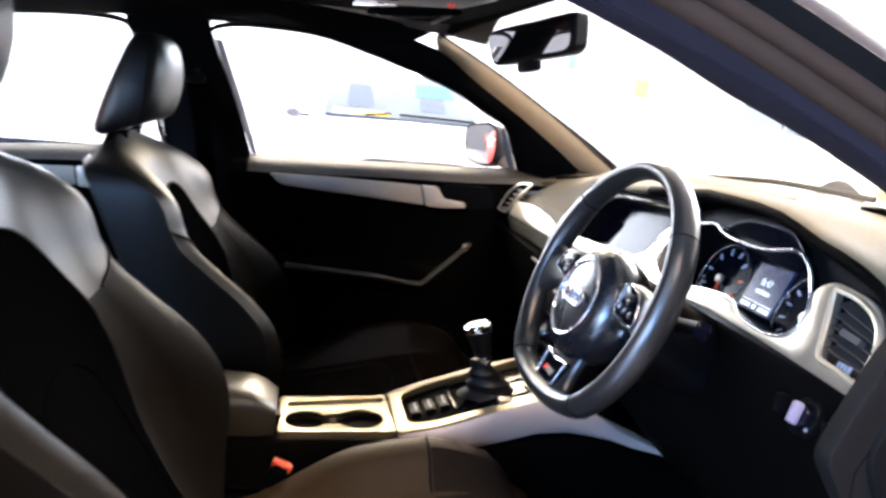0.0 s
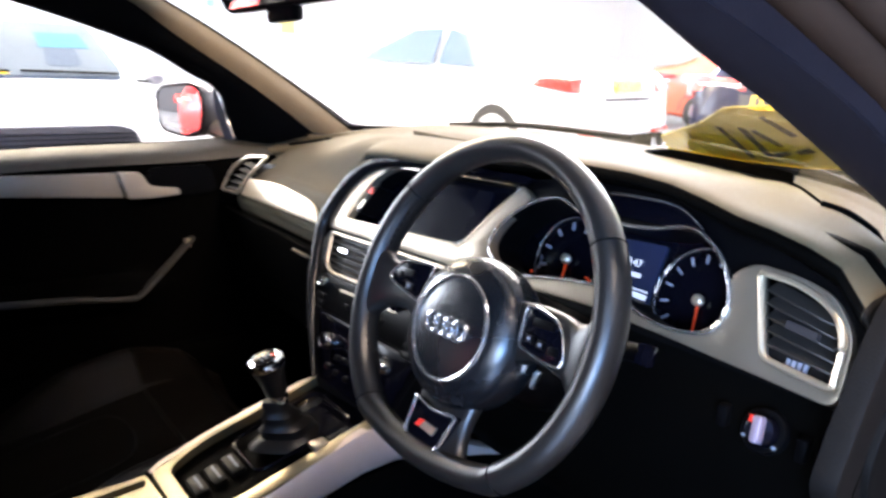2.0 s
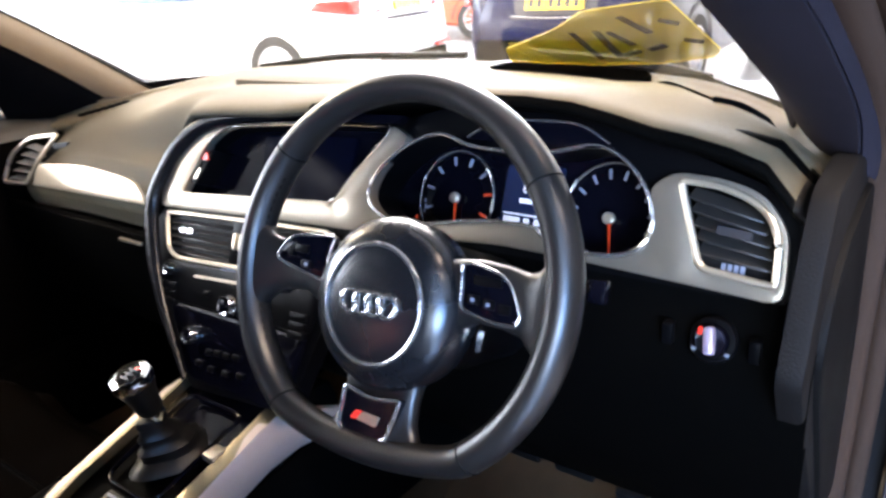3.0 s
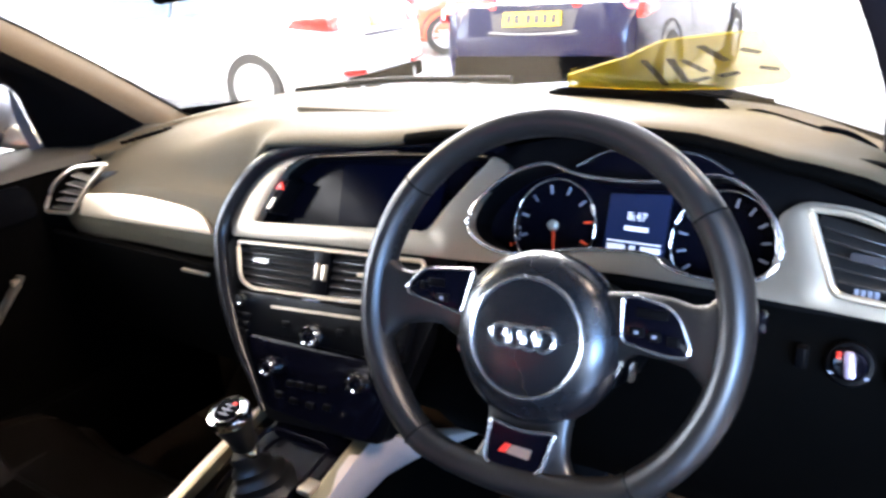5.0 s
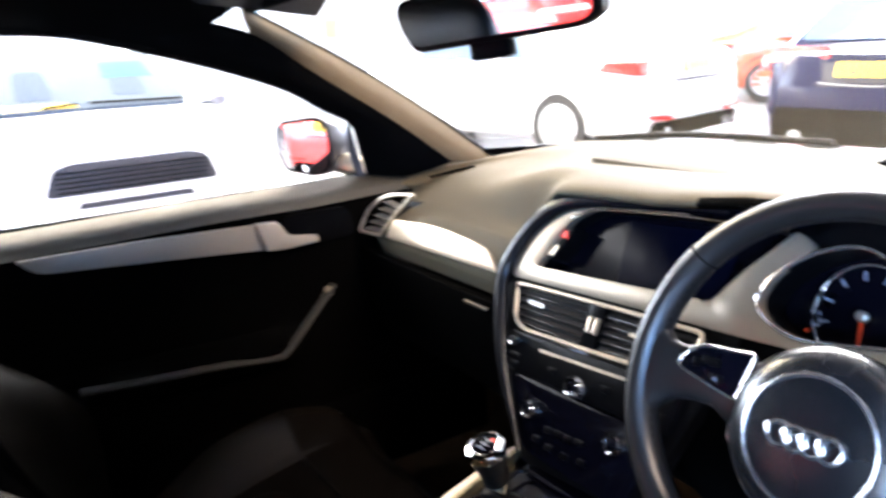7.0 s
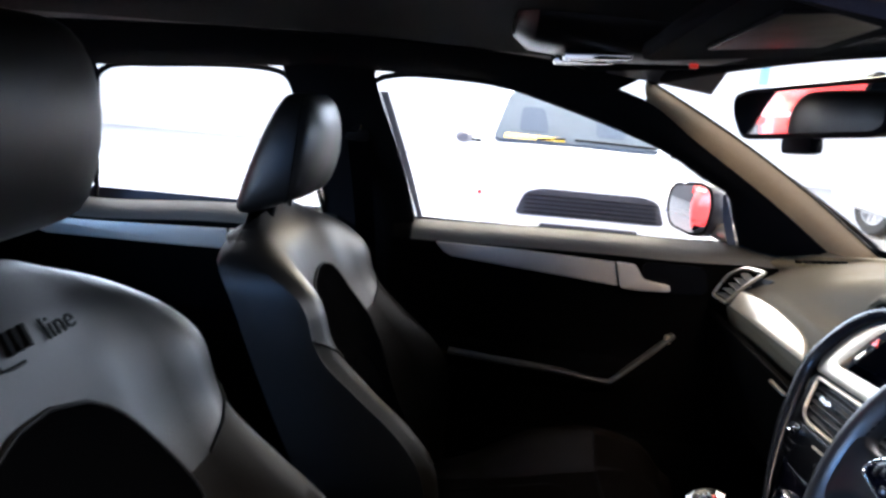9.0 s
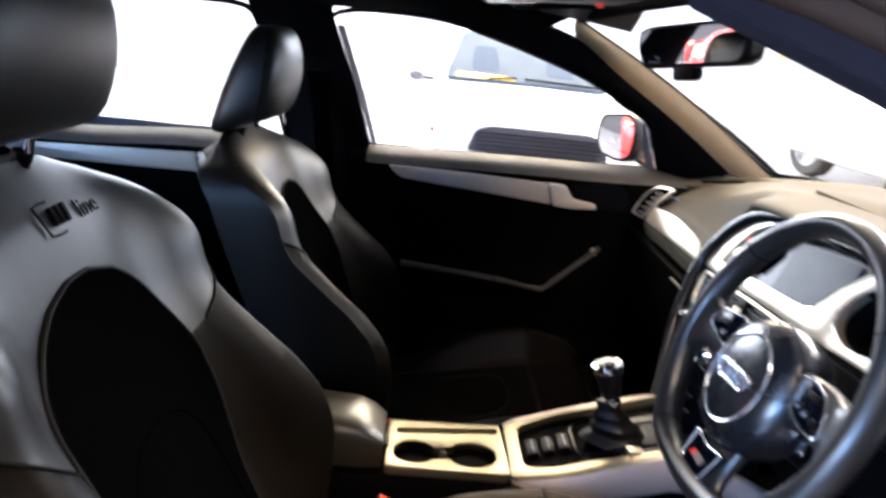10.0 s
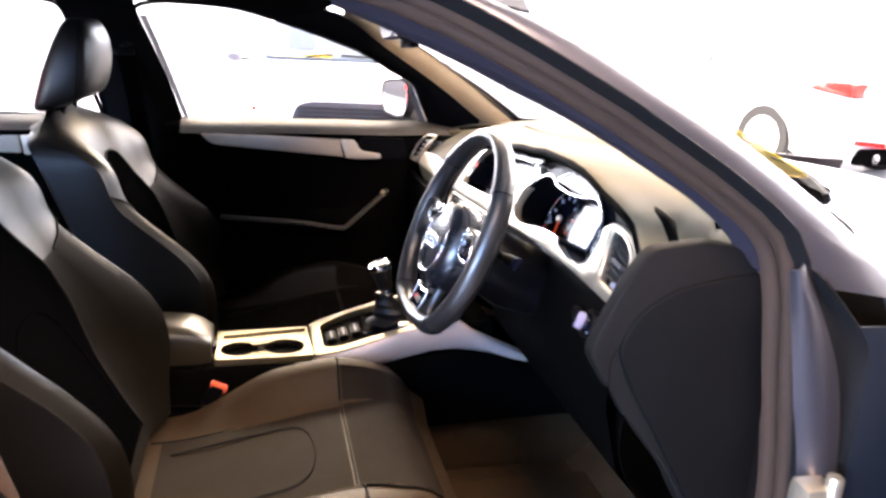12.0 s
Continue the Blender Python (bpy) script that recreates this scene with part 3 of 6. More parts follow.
PASS = [(0, 0.955), (-0.14, 0.951), (0.30, 0.940), (0.21, 0.926), (0.155, 0.906), (0.118, 0.884), (0.098, 0.866), (0.083, 0.852), (0.063, 0.80), (0.066, 0.782), (0.071, 0.767), (0.080, 0.752), (0.085, 0.70), (0.10, 0.62), (0.16, 0.54), (0.30, 0.48)]
CENT = [(0, 0.962), (-0.14, 0.966), (0.32, 0.970), (0.22, 0.972), (0.15, 0.970), (0.105, 0.962), (0.094, 0.950), (0.112, 0.942), (0.15, 0.938), (0.175, 0.915), (0.15, 0.85), (0.12, 0.78), (0.09, 0.70), (0.10, 0.62), (0.16, 0.54), (0.30, 0.48)]


def lip_z(y):
    """Height of the overhanging edge above the dials."""
    return graph(-y, [(-0.2, 0.944), (0.05, 0.958), (0.20, 0.976), (0.32, 0.988), (0.47, 0.989), (0.55, 0.987), (0.60, 0.991), (0.64, 0.990), (0.66, 0.982), (0.68, 0.957), (0.72, 0.925)])


def section(y):
    """The dashboard's outline at one place across the car."""
    low = step(0.20, 0.12, y) if y > 0 else 1.0
    top = step(0.44, 0.14, y) if y > 0 else 1.0
    out = []
    base = screen_base(y)
    droop = 0.05 * step(0.42, 0.72, abs(y))
    droop_back = 0.05 * step(0.47, 0.77, -y) if y < 0 else droop
    end = step(-0.52, -0.70, y) if y < 0 else 0
    for i, (p, q) in enumerate(zip(PASS, CENT)):
        c = top if i < 5 else low
        x, z = mix(p[0], q[0], c), mix(p[1], q[1], c)
        if i == 0:
            x = base
        elif i == 1:
            x = base - 0.12
        elif i == 2:
            x = min(x, base - 0.14)
        elif i == 3:
            x = min(x, base - 0.18)
        z -= (droop_back if i < 4 else droop) * (1 if i < 8 else 0.3)
        x += (0.05 * step(0.58, 0.74, y) if y > 0 else 0) * (1 if 3 < i < 12 else 0.3)
        if c > 0 and 2 <= i <= 9:
            z += c * (lip_z(y) - 0.950) * (0, 0, 0.25, 0.5, 0.8, 1, 1, 1, 1, 0.6)[i]
        out.append((x, y, z))
    return out


def skin_z(x, y):
    """Height of the dashboard skin."""
    ring = curve(section(y), 4)[:22]
    for a, b in zip(ring, ring[1:]):
        if b[0] <= x <= a[0]:
            return mix(a[2], b[2], (a[0] - x) / max(a[0] - b[0], 1e-6))
    return ring[0][2]


stations = [0.735, 0.71, 0.68, 0.62, 0.55, 0.46, 0.40, 0.35, 0.30, 0.27, 0.25, 0.23, 0.215, 0.20, 0.185, 0.17, 0.155, 0.14, 0.12, 0.09, 0.05, -0.05, -0.12, -0.18, -0.24, -0.30, -0.36, -0.42, -0.47, -0.51, -0.55, -0.585, -0.62, -0.65, -0.675, -0.695, -0.708]
rings = [curve(section(y), 4) for y in stations]
part("dash_skin", loft([r[:27] for r, y in zip(rings, stations) if y > -0.68], False, False), DASH, dash, "soft grey grained dashboard skin")
# Black sheet over the lip's lower front paints the shade below it.
part("lip_shade", loft([[Vector(p) + Vector((-0.0015, 0, -0.0005)) for p in r[21:27]] for r, y in zip(rings, stations) if -0.68 < y < -0.10], False, False), DASHLOW, dash, "underside of the dashboard lip, shade drawn in black")
part("dash_corner_top", loft([r[:18] for r, y in zip(rings, stations) if y < -0.67], False, False), DASH, dash)
# Corner front takes the dark end colour to paint it out of the glare.
part("dash_corner", loft([r[17:27] for r, y in zip(rings, stations) if y < -0.67], False, False), DASHEND, dash, "corner of the dashboard by the door, shade in its colour")
left = [r[26:42] for r, y in zip(rings, stations) if y > 0.19]
part("passenger_skin", loft(left, False, False), DASH, dash, "soft grey skin ahead of the passenger")
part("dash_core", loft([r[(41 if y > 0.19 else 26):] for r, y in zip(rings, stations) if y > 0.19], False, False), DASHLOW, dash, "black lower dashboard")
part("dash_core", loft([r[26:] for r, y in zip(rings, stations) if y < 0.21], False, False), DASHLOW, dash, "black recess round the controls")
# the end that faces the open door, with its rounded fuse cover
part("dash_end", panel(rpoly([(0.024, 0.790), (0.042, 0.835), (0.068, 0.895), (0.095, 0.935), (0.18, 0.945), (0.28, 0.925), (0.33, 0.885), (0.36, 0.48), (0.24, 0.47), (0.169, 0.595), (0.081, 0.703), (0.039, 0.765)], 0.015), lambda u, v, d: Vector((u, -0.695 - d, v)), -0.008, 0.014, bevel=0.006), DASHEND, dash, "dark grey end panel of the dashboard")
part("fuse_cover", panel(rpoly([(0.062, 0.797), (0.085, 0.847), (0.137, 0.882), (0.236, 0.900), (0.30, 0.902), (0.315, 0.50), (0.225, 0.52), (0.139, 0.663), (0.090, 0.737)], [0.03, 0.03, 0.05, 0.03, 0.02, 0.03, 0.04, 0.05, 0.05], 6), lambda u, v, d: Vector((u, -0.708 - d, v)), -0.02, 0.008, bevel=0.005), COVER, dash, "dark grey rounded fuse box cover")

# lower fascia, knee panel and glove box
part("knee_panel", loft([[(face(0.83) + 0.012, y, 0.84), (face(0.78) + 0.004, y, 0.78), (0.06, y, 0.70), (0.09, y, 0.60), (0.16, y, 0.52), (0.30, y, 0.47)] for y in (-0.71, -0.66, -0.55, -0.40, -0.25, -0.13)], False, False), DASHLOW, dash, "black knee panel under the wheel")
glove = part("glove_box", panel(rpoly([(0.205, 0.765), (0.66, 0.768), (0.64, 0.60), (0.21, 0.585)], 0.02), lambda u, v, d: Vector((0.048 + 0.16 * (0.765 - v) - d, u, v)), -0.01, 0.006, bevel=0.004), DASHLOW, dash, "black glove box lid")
part("glove_box_button", rbox(0.006, 0.06, 0.005, 0.002, (0.040, 0.255, 0.752)), SILVER, glove, "silver push button")

# arched frame round the centre and the dials
arch = curve([on_face(y, z, 0.012) for y, z in [(0.062, 0.598), (0.088, 0.628), (0.124, 0.667), (0.154, 0.708), (0.178, 0.751), (0.198, 0.812), (0.182, 0.860), (0.152, 0.900), (0.105, 0.929), (0.02, 0.945), (-0.06, 0.952), (-0.15, 0.957)]], 8)
part("arch_frame", tube(arch, [mix(0.004, 0.0125, step(0, 34, i)) if i < 34 else (0.0125 if i < len(arch) - 24 else mix(0.0125, 0.005, (i - len(arch) + 24) / 23)) for i in range(len(arch))], 12, flat=0.8, normal=(-0.9, 0, 0.4)), ARCH, dash, "satin black rounded frame of the centre stack")
SCREEN_HOLE = rpoly([(0.140, 0.834), (0.100, 0.905), (0.058, 0.929), (-0.09, 0.942), (-0.235, 0.948), (-0.190, 0.900), (-0.158, 0.856)], [0.008, 0.02, 0.02, 0.03, 0.012, 0.03, 0.012])
part("centre_panel", panel(rpoly([(0.07, 0.585), (0.125, 0.66), (0.158, 0.70), (0.185, 0.75), (0.203, 0.81), (0.190, 0.86), (0.142, 0.912), (0.05, 0.940), (-0.265, 0.962), (-0.205, 0.905), (-0.20, 0.82), (-0.13, 0.60)], 0.012), on_face, -0.03, -0.004, (SCREEN_HOLE,)), PLASTIC, dash, "black centre stack")

CLUSTER = curve([Vector(p) for p in [(-0.212, 0.871), (-0.222, 0.899), (-0.258, 0.930), (-0.302, 0.945), (-0.343, 0.936), (-0.40, 0.934), (-0.445, 0.938), (-0.492, 0.947), (-0.532, 0.928), (-0.556, 0.893), (-0.552, 0.866), (-0.530, 0.853), (-0.490, 0.850), (-0.452, 0.856), (-0.430, 0.866), (-0.365, 0.862), (-0.275, 0.846), (-0.232, 0.853)]], 4, True)
RVENT = rpoly([(-0.576, 0.925), (-0.606, 0.854), (-0.671, 0.849), (-0.668, 0.885), (-0.657, 0.904), (-0.640, 0.915), (-0.614, 0.923)], [0.005, 0.008, 0.005, 0.012, 0.012, 0.012, 0.02], 5)
SILVER_LINE = rpoly([(0.181, 0.812), (0.186, 0.845), (0.177, 0.880), (0.133, 0.915), (0.062, 0.939), (-0.09, 0.9495), (-0.09, 0.944), (0.057, 0.931), (0.099, 0.906), (0.139, 0.835), (-0.157, 0.857), (-0.189, 0.901), (-0.234, 0.949), (-0.258, 0.938), (-0.222, 0.899), (-0.212, 0.871), (-0.232, 0.853), (-0.275, 0.846), (-0.365, 0.862), (-0.430, 0.866), (-0.452, 0.856), (-0.490, 0.850), (-0.530, 0.853), (-0.552, 0.866), (-0.556, 0.893), (-0.548, 0.915), (-0.570, 0.931), (-0.614, 0.929), (-0.648, 0.921), (-0.674, 0.893), (-0.679, 0.836), (-0.60, 0.839), (-0.50, 0.842), (-0.40, 0.843), (-0.20, 0.830), (-0.05, 0.824)], [0.01] * 5 + [0.001] * 2 + [0.02] * 2 + [0.006] * 2 + [0.02, 0.006, 0.006] + [0.012] * 13 + [0.015] * 9)
part("dial_hood", panel(rpoly([(-0.17, 0.86), (-0.225, 0.955), (-0.30, 0.974), (-0.47, 0.976), (-0.57, 0.952), (-0.66, 0.925), (-0.69, 0.90), (-0.68, 0.835), (-0.20, 0.835)], 0.01), on_face, -0.012, -0.004, (CLUSTER, RVENT)), PLASTIC, dash, "black hood round the dials")
part("fascia_trim", panel(SILVER_LINE, on_face, -0.006, 0.008, (RVENT,), 0.002), FASCIA, dash, "brushed silver fascia trim")
part("upper_black_strip", panel(rpoly([(0.10, 0.925), (0.055, 0.944), (-0.09, 0.957), (-0.25, 0.960), (-0.236, 0.951), (-0.09, 0.945), (0.058, 0.931)], 0.004), on_face, 0.0, 0.0105), GLOSS, dash)
# screen recess
screen = part("screen_recess", panel(SCREEN_HOLE, on_face, -0.04, -0.03), GLOSS, dash, "gloss black screen surround")
part("display", panel(rpoly([(0.012, 0.845), (0.018, 0.926), (-0.150, 0.936), (-0.150, 0.855)], 0.004), on_face, -0.03, -0.026), SCREEN, screen, "dark blank display")
part("screen_chrome_line", tube(curve([on_face(y, z, 0.010) for y, z in SCREEN_HOLE[8:]], 1), 0.0014, 6), CHROME, screen)
hz = part("hazard_switch", panel(rpoly([(0.128, 0.850), (0.103, 0.893), (0.086, 0.898), (0.112, 0.850)], 0.004), on_face, -0.03, 0.004, bevel=0.002), PLASTIC, screen)
part("warning_triangle", panel([(0.110, 0.883), (0.094, 0.883), (0.100, 0.894)], on_face, 0.004, 0.006), HAZARD, hz, "red warning triangle")
part("seat_belt_lamp", panel(rpoly([(0.122, 0.856), (0.113, 0.871), (0.107, 0.871), (0.115, 0.856)], 0.002), on_face, 0.004, 0.0055), SILVER, hz)

# instrument cluster
cluster = part("dial_panel", panel(CLUSTER, on_face, -0.062, -0.055), GLOSS, dash, "black instrument cluster with two dials")
part("cluster_rim", tube([on_face(p.x, p.y, 0.008) for p in CLUSTER], 0.0022, 8, True), SATIN, cluster, "satin chrome rim of the dials")
part("cluster_wall", loft([[on_face(p.x, p.y, d) for p in CLUSTER] for d in (0.006, -0.058)], True, False), PLASTIC, cluster)


def dial(y, z, r, start, stop, ticks, needle_deg, reds):
    d = -0.054
    part("dial_ring", tube([on_face(y + r * math.cos(a), z + r * math.sin(a), d + 0.004) for a in [2 * math.pi * i / 40 for i in range(40)]], 0.0017, 8, True), SATIN, cluster, "thin silver dial ring")
    for i in range(ticks):
        a = radians(mix(start, stop, i / (ticks - 1)))
        c, s = math.cos(a), math.sin(a)
        part("dial_tick", panel([(y - (r - 0.006) * c - 0.0011 * s, z + (r - 0.006) * s - 0.0011 * c), (y - (r - 0.015) * c - 0.0011 * s, z + (r - 0.015) * s - 0.0011 * c), (y - (r - 0.015) * c + 0.0011 * s, z + (r - 0.015) * s + 0.0011 * c), (y - (r - 0.006) * c + 0.0011 * s, z + (r - 0.006) * s + 0.0011 * c)], on_face, d, d + 0.002), NEEDLE if i in reds else DIAL, cluster)
    a = radians(needle_deg)
    c, s = math.cos(a), math.sin(a)
    part("needle", panel([(y - 0.0012 * s, z - 0.0012 * c), (y - (r - 0.008) * c, z + (r - 0.008) * s), (y + 0.0012 * s, z + 0.0012 * c)], on_face, d + 0.004, d + 0.006), NEEDLE, cluster, "red dial needle")
    hubm = Matrix.Translation(on_face(y, z, d + 0.004)) @ FN.to_track_quat("Z", "Y").to_matrix().to_4x4()
    part("needle_hub", lathe([(0.0065, 0), (0.0065, 0.005), (0.004, 0.007)], hubm, 16), SILVER, cluster)


dial(-0.298, 0.884, 0.052, -20, 200, 8, -82, (0, 1))
dial(-0.492, 0.886, 0.054, -60, 240, 14, -80, ())
for k in range(5):
    a = radians(150 + 25 * k)
    part("gauge_tick", panel([(-0.238 + 0.016 * math.cos(a) - 0.001, 0.868 + 0.014 * math.sin(a)), (-0.238 + 0.016 * math.cos(a) + 0.001, 0.868 + 0.014 * math.sin(a)), (-0.238 + 0.016 * math.cos(a), 0.868 + 0.014 * math.sin(a) + 0.004)], on_face, -0.054, -0.052), NEEDLE if k > 2 else DIAL, cluster)
info = part("info_display", panel(rpoly([(-0.362, 0.926), (-0.432, 0.930), (-0.432, 0.862), (-0.362, 0.858)], 0.003), on_face, -0.055, -0.050), LCD, cluster, "small blue driver information display")


def writing(text, y, z, size, d, parent, mat, label=""):
    """Text of the built-in font laid on the fascia."""
    cu = bpy.data.curves.new("writing", "FONT")
    cu.body, cu.size, cu.extrude, cu.align_x = text, size, 0.0004, "CENTER"
    tmp = bpy.data.objects.new("writing", cu)
    me = bpy.data.meshes.new_from_object(tmp)
    bpy.data.objects.remove(tmp)
    up = Vector((0.42, 0, 1)).normalized()
    m = Matrix((Vector((0, -1, 0)), up, FN)).transposed().to_4x4()
    me.transform(Matrix.Translation(on_face(y, z, d)) @ m)
    me.materials.append(mat)
    ob = new("writing", me)
    ob.parent = parent
    return tagged(ob, label) if label else ob


writing("8:47", -0.397, 0.900, 0.013, -0.049, info, LCDTEXT, "lit clock digits")
part("display_line", panel([(-0.384, 0.889), (-0.384, 0.8935), (-0.411, 0.8935), (-0.411, 0.889)], on_face, -0.050, -0.0488), LCDTEXT, info)
part("display_line", panel([(-0.366, 0.876), (-0.366, 0.8775), (-0.428, 0.8775), (-0.428, 0.876)], on_face, -0.050, -0.0488), LCDTEXT, info)
for ya, yb in ((-0.367, -0.387), (-0.393, -0.399), (-0.406, -0.428)):
    part("display_line", panel([(ya, 0.868), (ya, 0.8735), (yb, 0.8735), (yb, 0.868)], on_face, -0.050, -0.0488), LCDTEXT, info)
# hood above the dials, with the small top mirror-like panel
part("cluster_hood_panel", panel(rpoly([(-0.335, 0.942), (-0.37, 0.963), (-0.47, 0.966), (-0.51, 0.946), (-0.44, 0.942)], 0.006), on_face, 0.0, 0.010), GLOSS, cluster, "smoked panel above the dials")
part("hood_line", tube(curve([on_face(y, z, 0.011) for y, z in ((-0.340, 0.944), (-0.372, 0.961), (-0.42, 0.965), (-0.468, 0.964), (-0.503, 0.949))], 4), 0.0014, 6), SATIN, cluster, "thin bright line round the smoked panel")


SLAT = material("dark grey vent slat", (0.022, 0.020, 0.018), 0.36, spread=0.1, spec=0.4)


def slats(name, yl, yr, zl, zr, count, d0, parent, mat=SLAT, deg=18):
    """Thin blades between two upright ends."""
    for i in range(count):
        t = (i + 0.5) / count
        a, b = on_face(yl(t), zl(t), d0), on_face(yr(t), zr(t), d0)
        w = (b - a)
        m = Matrix.Translation((a + b) / 2) @ w.to_track_quat("X", "Z").to_matrix().to_4x4()
        part(name, rbox(w.length, 0.018, 0.0022, 0.0008, (0, 0, 0), pose(0, 0, 0, deg), 1), mat, parent).data.transform(m)


# centre vents
VENT = rpoly([(0.168, 0.806), (0.152, 0.757), (0.128, 0.748), (-0.03, 0.757), (-0.155, 0.768), (-0.160, 0.822), (0.02, 0.814)], [0.008, 0.02, 0.02, 0.03, 0.01, 0.01, 0.05], 5)
cvent = part("centre_vent", panel(VENT, on_face, -0.05, -0.035), PLASTIC, dash, "black centre air vent with silver outline")
part("vent_rim", tube([on_face(p.x, p.y, 0.005) for p in VENT], 0.0032, 8, True), SILVER, cvent, "silver vent outline")
slats("slat", lambda t: mix(0.150, 0.164, t), lambda t: 0.022, lambda t: mix(0.755, 0.803, t), lambda t: mix(0.757, 0.810, t), 5, -0.006, cvent)
slats("slat", lambda t: -0.010, lambda t: -0.155, lambda t: mix(0.760, 0.812, t), lambda t: mix(0.770, 0.820, t), 5, -0.006, cvent)
part("vent_divider", panel(rpoly([(0.020, 0.755), (0.020, 0.814), (-0.008, 0.816), (-0.008, 0.757)], 0.003), on_face, -0.03, 0.004, bevel=0.001), PLASTIC, cvent)
for yy in (0.0125, 0.0):
    part("vent_wheel", panel(rpoly([(yy, 0.776), (yy, 0.797), (yy - 0.006, 0.797), (yy - 0.006, 0.776)], 0.002), on_face, 0.0, 0.009, bevel=0.002), SILVER, cvent)
part("vent_tab", panel(rpoly([(0.13, 0.783), (0.13, 0.789), (0.10, 0.790), (0.10, 0.784)], 0.002), on_face, 0.0, 0.008), SATIN, cvent)
part("vent_tab", panel(rpoly([(-0.06, 0.790), (-0.06, 0.795), (-0.09, 0.797), (-0.09, 0.792)], 0.002), on_face, 0.0, 0.008), SILVER, cvent)

# radio and climate controls
radio = part("radio_panel", panel(rpoly([(0.160, 0.742), (-0.155, 0.757), (-0.150, 0.700), (0.136, 0.690)], 0.012), on_face, -0.01, 0.004, bevel=0.002), PLASTIC, dash, "black radio and climate panel")
part("disc_slot", panel([(0.084, 0.7285), (0.084, 0.7320), (-0.074, 0.7430), (-0.074, 0.7395)], on_face, 0.004, 0.006), SILVER, radio, "thin silver disc slot")
part("label_bar", panel([(0.030, 0.7475), (0.030, 0.7495), (0.0, 0.7515), (0.0, 0.7495)], on_face, 0.004, 0.0055), DIAL, radio)
climate = part("climate_panel", panel(rpoly([(0.132, 0.688), (-0.150, 0.696), (-0.115, 0.60), (0.068, 0.600)], 0.02), on_face, -0.01, 0.003, bevel=0.002), GLOSS, dash, "gloss black climate panel")


def knob(y, z, r, parent):
    m = Matrix.Translation(on_face(y, z, 0.003)) @ FN.to_track_quat("Z", "Y").to_matrix().to_4x4()
    k = part("knob", lathe([(r * 1.05, 0), (r * 1.05, 0.004), (r * 0.96, 0.006), (r * 0.92, 0.011), (r * 0.82, 0.013), (r * 0.60, 0.0125), (r * 0.55, 0.010)], m, 24), CHROME, parent, "ribbed chrome rotary knob")
    part("knob_cap", lathe([(r * 0.60, 0.010), (r * 0.55, 0.0135), (r * 0.1, 0.0145)], m, 20), GLOSS, k)
    for i in range(8):
        a = math.pi * i / 4
        part("knob_rib", rbox(0.0028, 0.0028, 0.010, 0.0006, m=m @ Matrix.Translation((r * 0.90 * math.cos(a), r * 0.90 * math.sin(a), 0.009))), PLASTIC, k)


knob(0.001, 0.706, 0.0155, radio)
knob(0.068, 0.654, 0.0130, climate)
knob(-0.087, 0.666, 0.0140, climate)
knob(0.137, 0.731, 0.0085, radio)
for k in range(3):
    part("side_button", panel(rpoly([(0.150, 0.714 - 0.011 * k), (0.150, 0.705 - 0.011 * k), (0.120, 0.706 - 0.011 * k), (0.120, 0.715 - 0.011 * k)], 0.002), on_face, 0.0, 0.007, bevel=0.001), PLASTIC, radio)
    part("side_button", panel(rpoly([(-0.115, 0.722 - 0.011 * k), (-0.115, 0.713 - 0.011 * k), (-0.145, 0.714 - 0.011 * k), (-0.145, 0.723 - 0.011 * k)], 0.002), on_face, 0.0, 0.007, bevel=0.001), PLASTIC, radio)
for y, z in ((0.052, 0.712), (-0.045, 0.719), (0.028, 0.640), (0.010, 0.642), (-0.008, 0.643), (-0.028, 0.645), (0.045, 0.622), (0.018, 0.620), (-0.012, 0.621), (-0.042, 0.625)):
    part("push_button", panel(rpoly([(y + 0.007, z - 0.004), (y + 0.007, z + 0.004), (y - 0.007, z + 0.0045), (y - 0.007, z - 0.0035)], 0.002), on_face, 0.002, 0.0065, bevel=0.001), PLASTIC, climate)

# passenger side: vent and silver trim
part("passenger_trim", panel(rpoly([(0.562, 0.801), (0.557, 0.836), (0.42, 0.848), (0.30, 0.842), (0.255, 0.836), (0.222, 0.808)], [0.004, 0.01, 0.05, 0.05, 0.03, 0.006], 5), lambda u, v, d: Vector((face(v) - 0.001, u, v)) + FN * d, -0.012, 0.007, bevel=0.002), SILVER, dash, "brushed silver passenger trim strip")


def side_vent(out, shrink, name):
    mid = sum(out, Vector((0, 0))) / len(out)
    v = part(name, panel([mid + (p - mid) * shrink for p in out], on_face, -0.04, -0.022), PLASTIC, dash, "black side air vent in silver frame")
    part("vent_rim", tube([on_face(p.x, p.y, 0.008) for p in out], 0.0036, 8, True), SILVER, v, "silver vent frame")
    return v


PVENT = rpoly([(0.664, 0.796), (0.655, 0.842), (0.600, 0.876), (0.505, 0.888), (0.550, 0.848), (0.584, 0.801)], [0.01, 0.02, 0.03, 0.004, 0.02, 0.006], 5)
pvent = side_vent(PVENT, 0.84, "passenger_vent")
# Passenger slats are a paler copy, with the light put into their grey.
slats("slat", lambda t: mix(0.655, 0.600, t), lambda t: mix(0.585, 0.545, t), lambda t: mix(0.80, 0.872, t), lambda t: mix(0.804, 0.866, t), 5, 0.000, pvent, material("lit vent slat", (0.13, 0.115, 0.095), 0.4), 6)
rvent = side_vent(RVENT, 1.0, "driver_vent")
slats("slat", lambda t: mix(-0.602, -0.582, t), lambda t: mix(-0.670, -0.650, t), lambda t: mix(0.866, 0.922, t), lambda t: mix(0.860, 0.908, t), 5, -0.006, rvent)
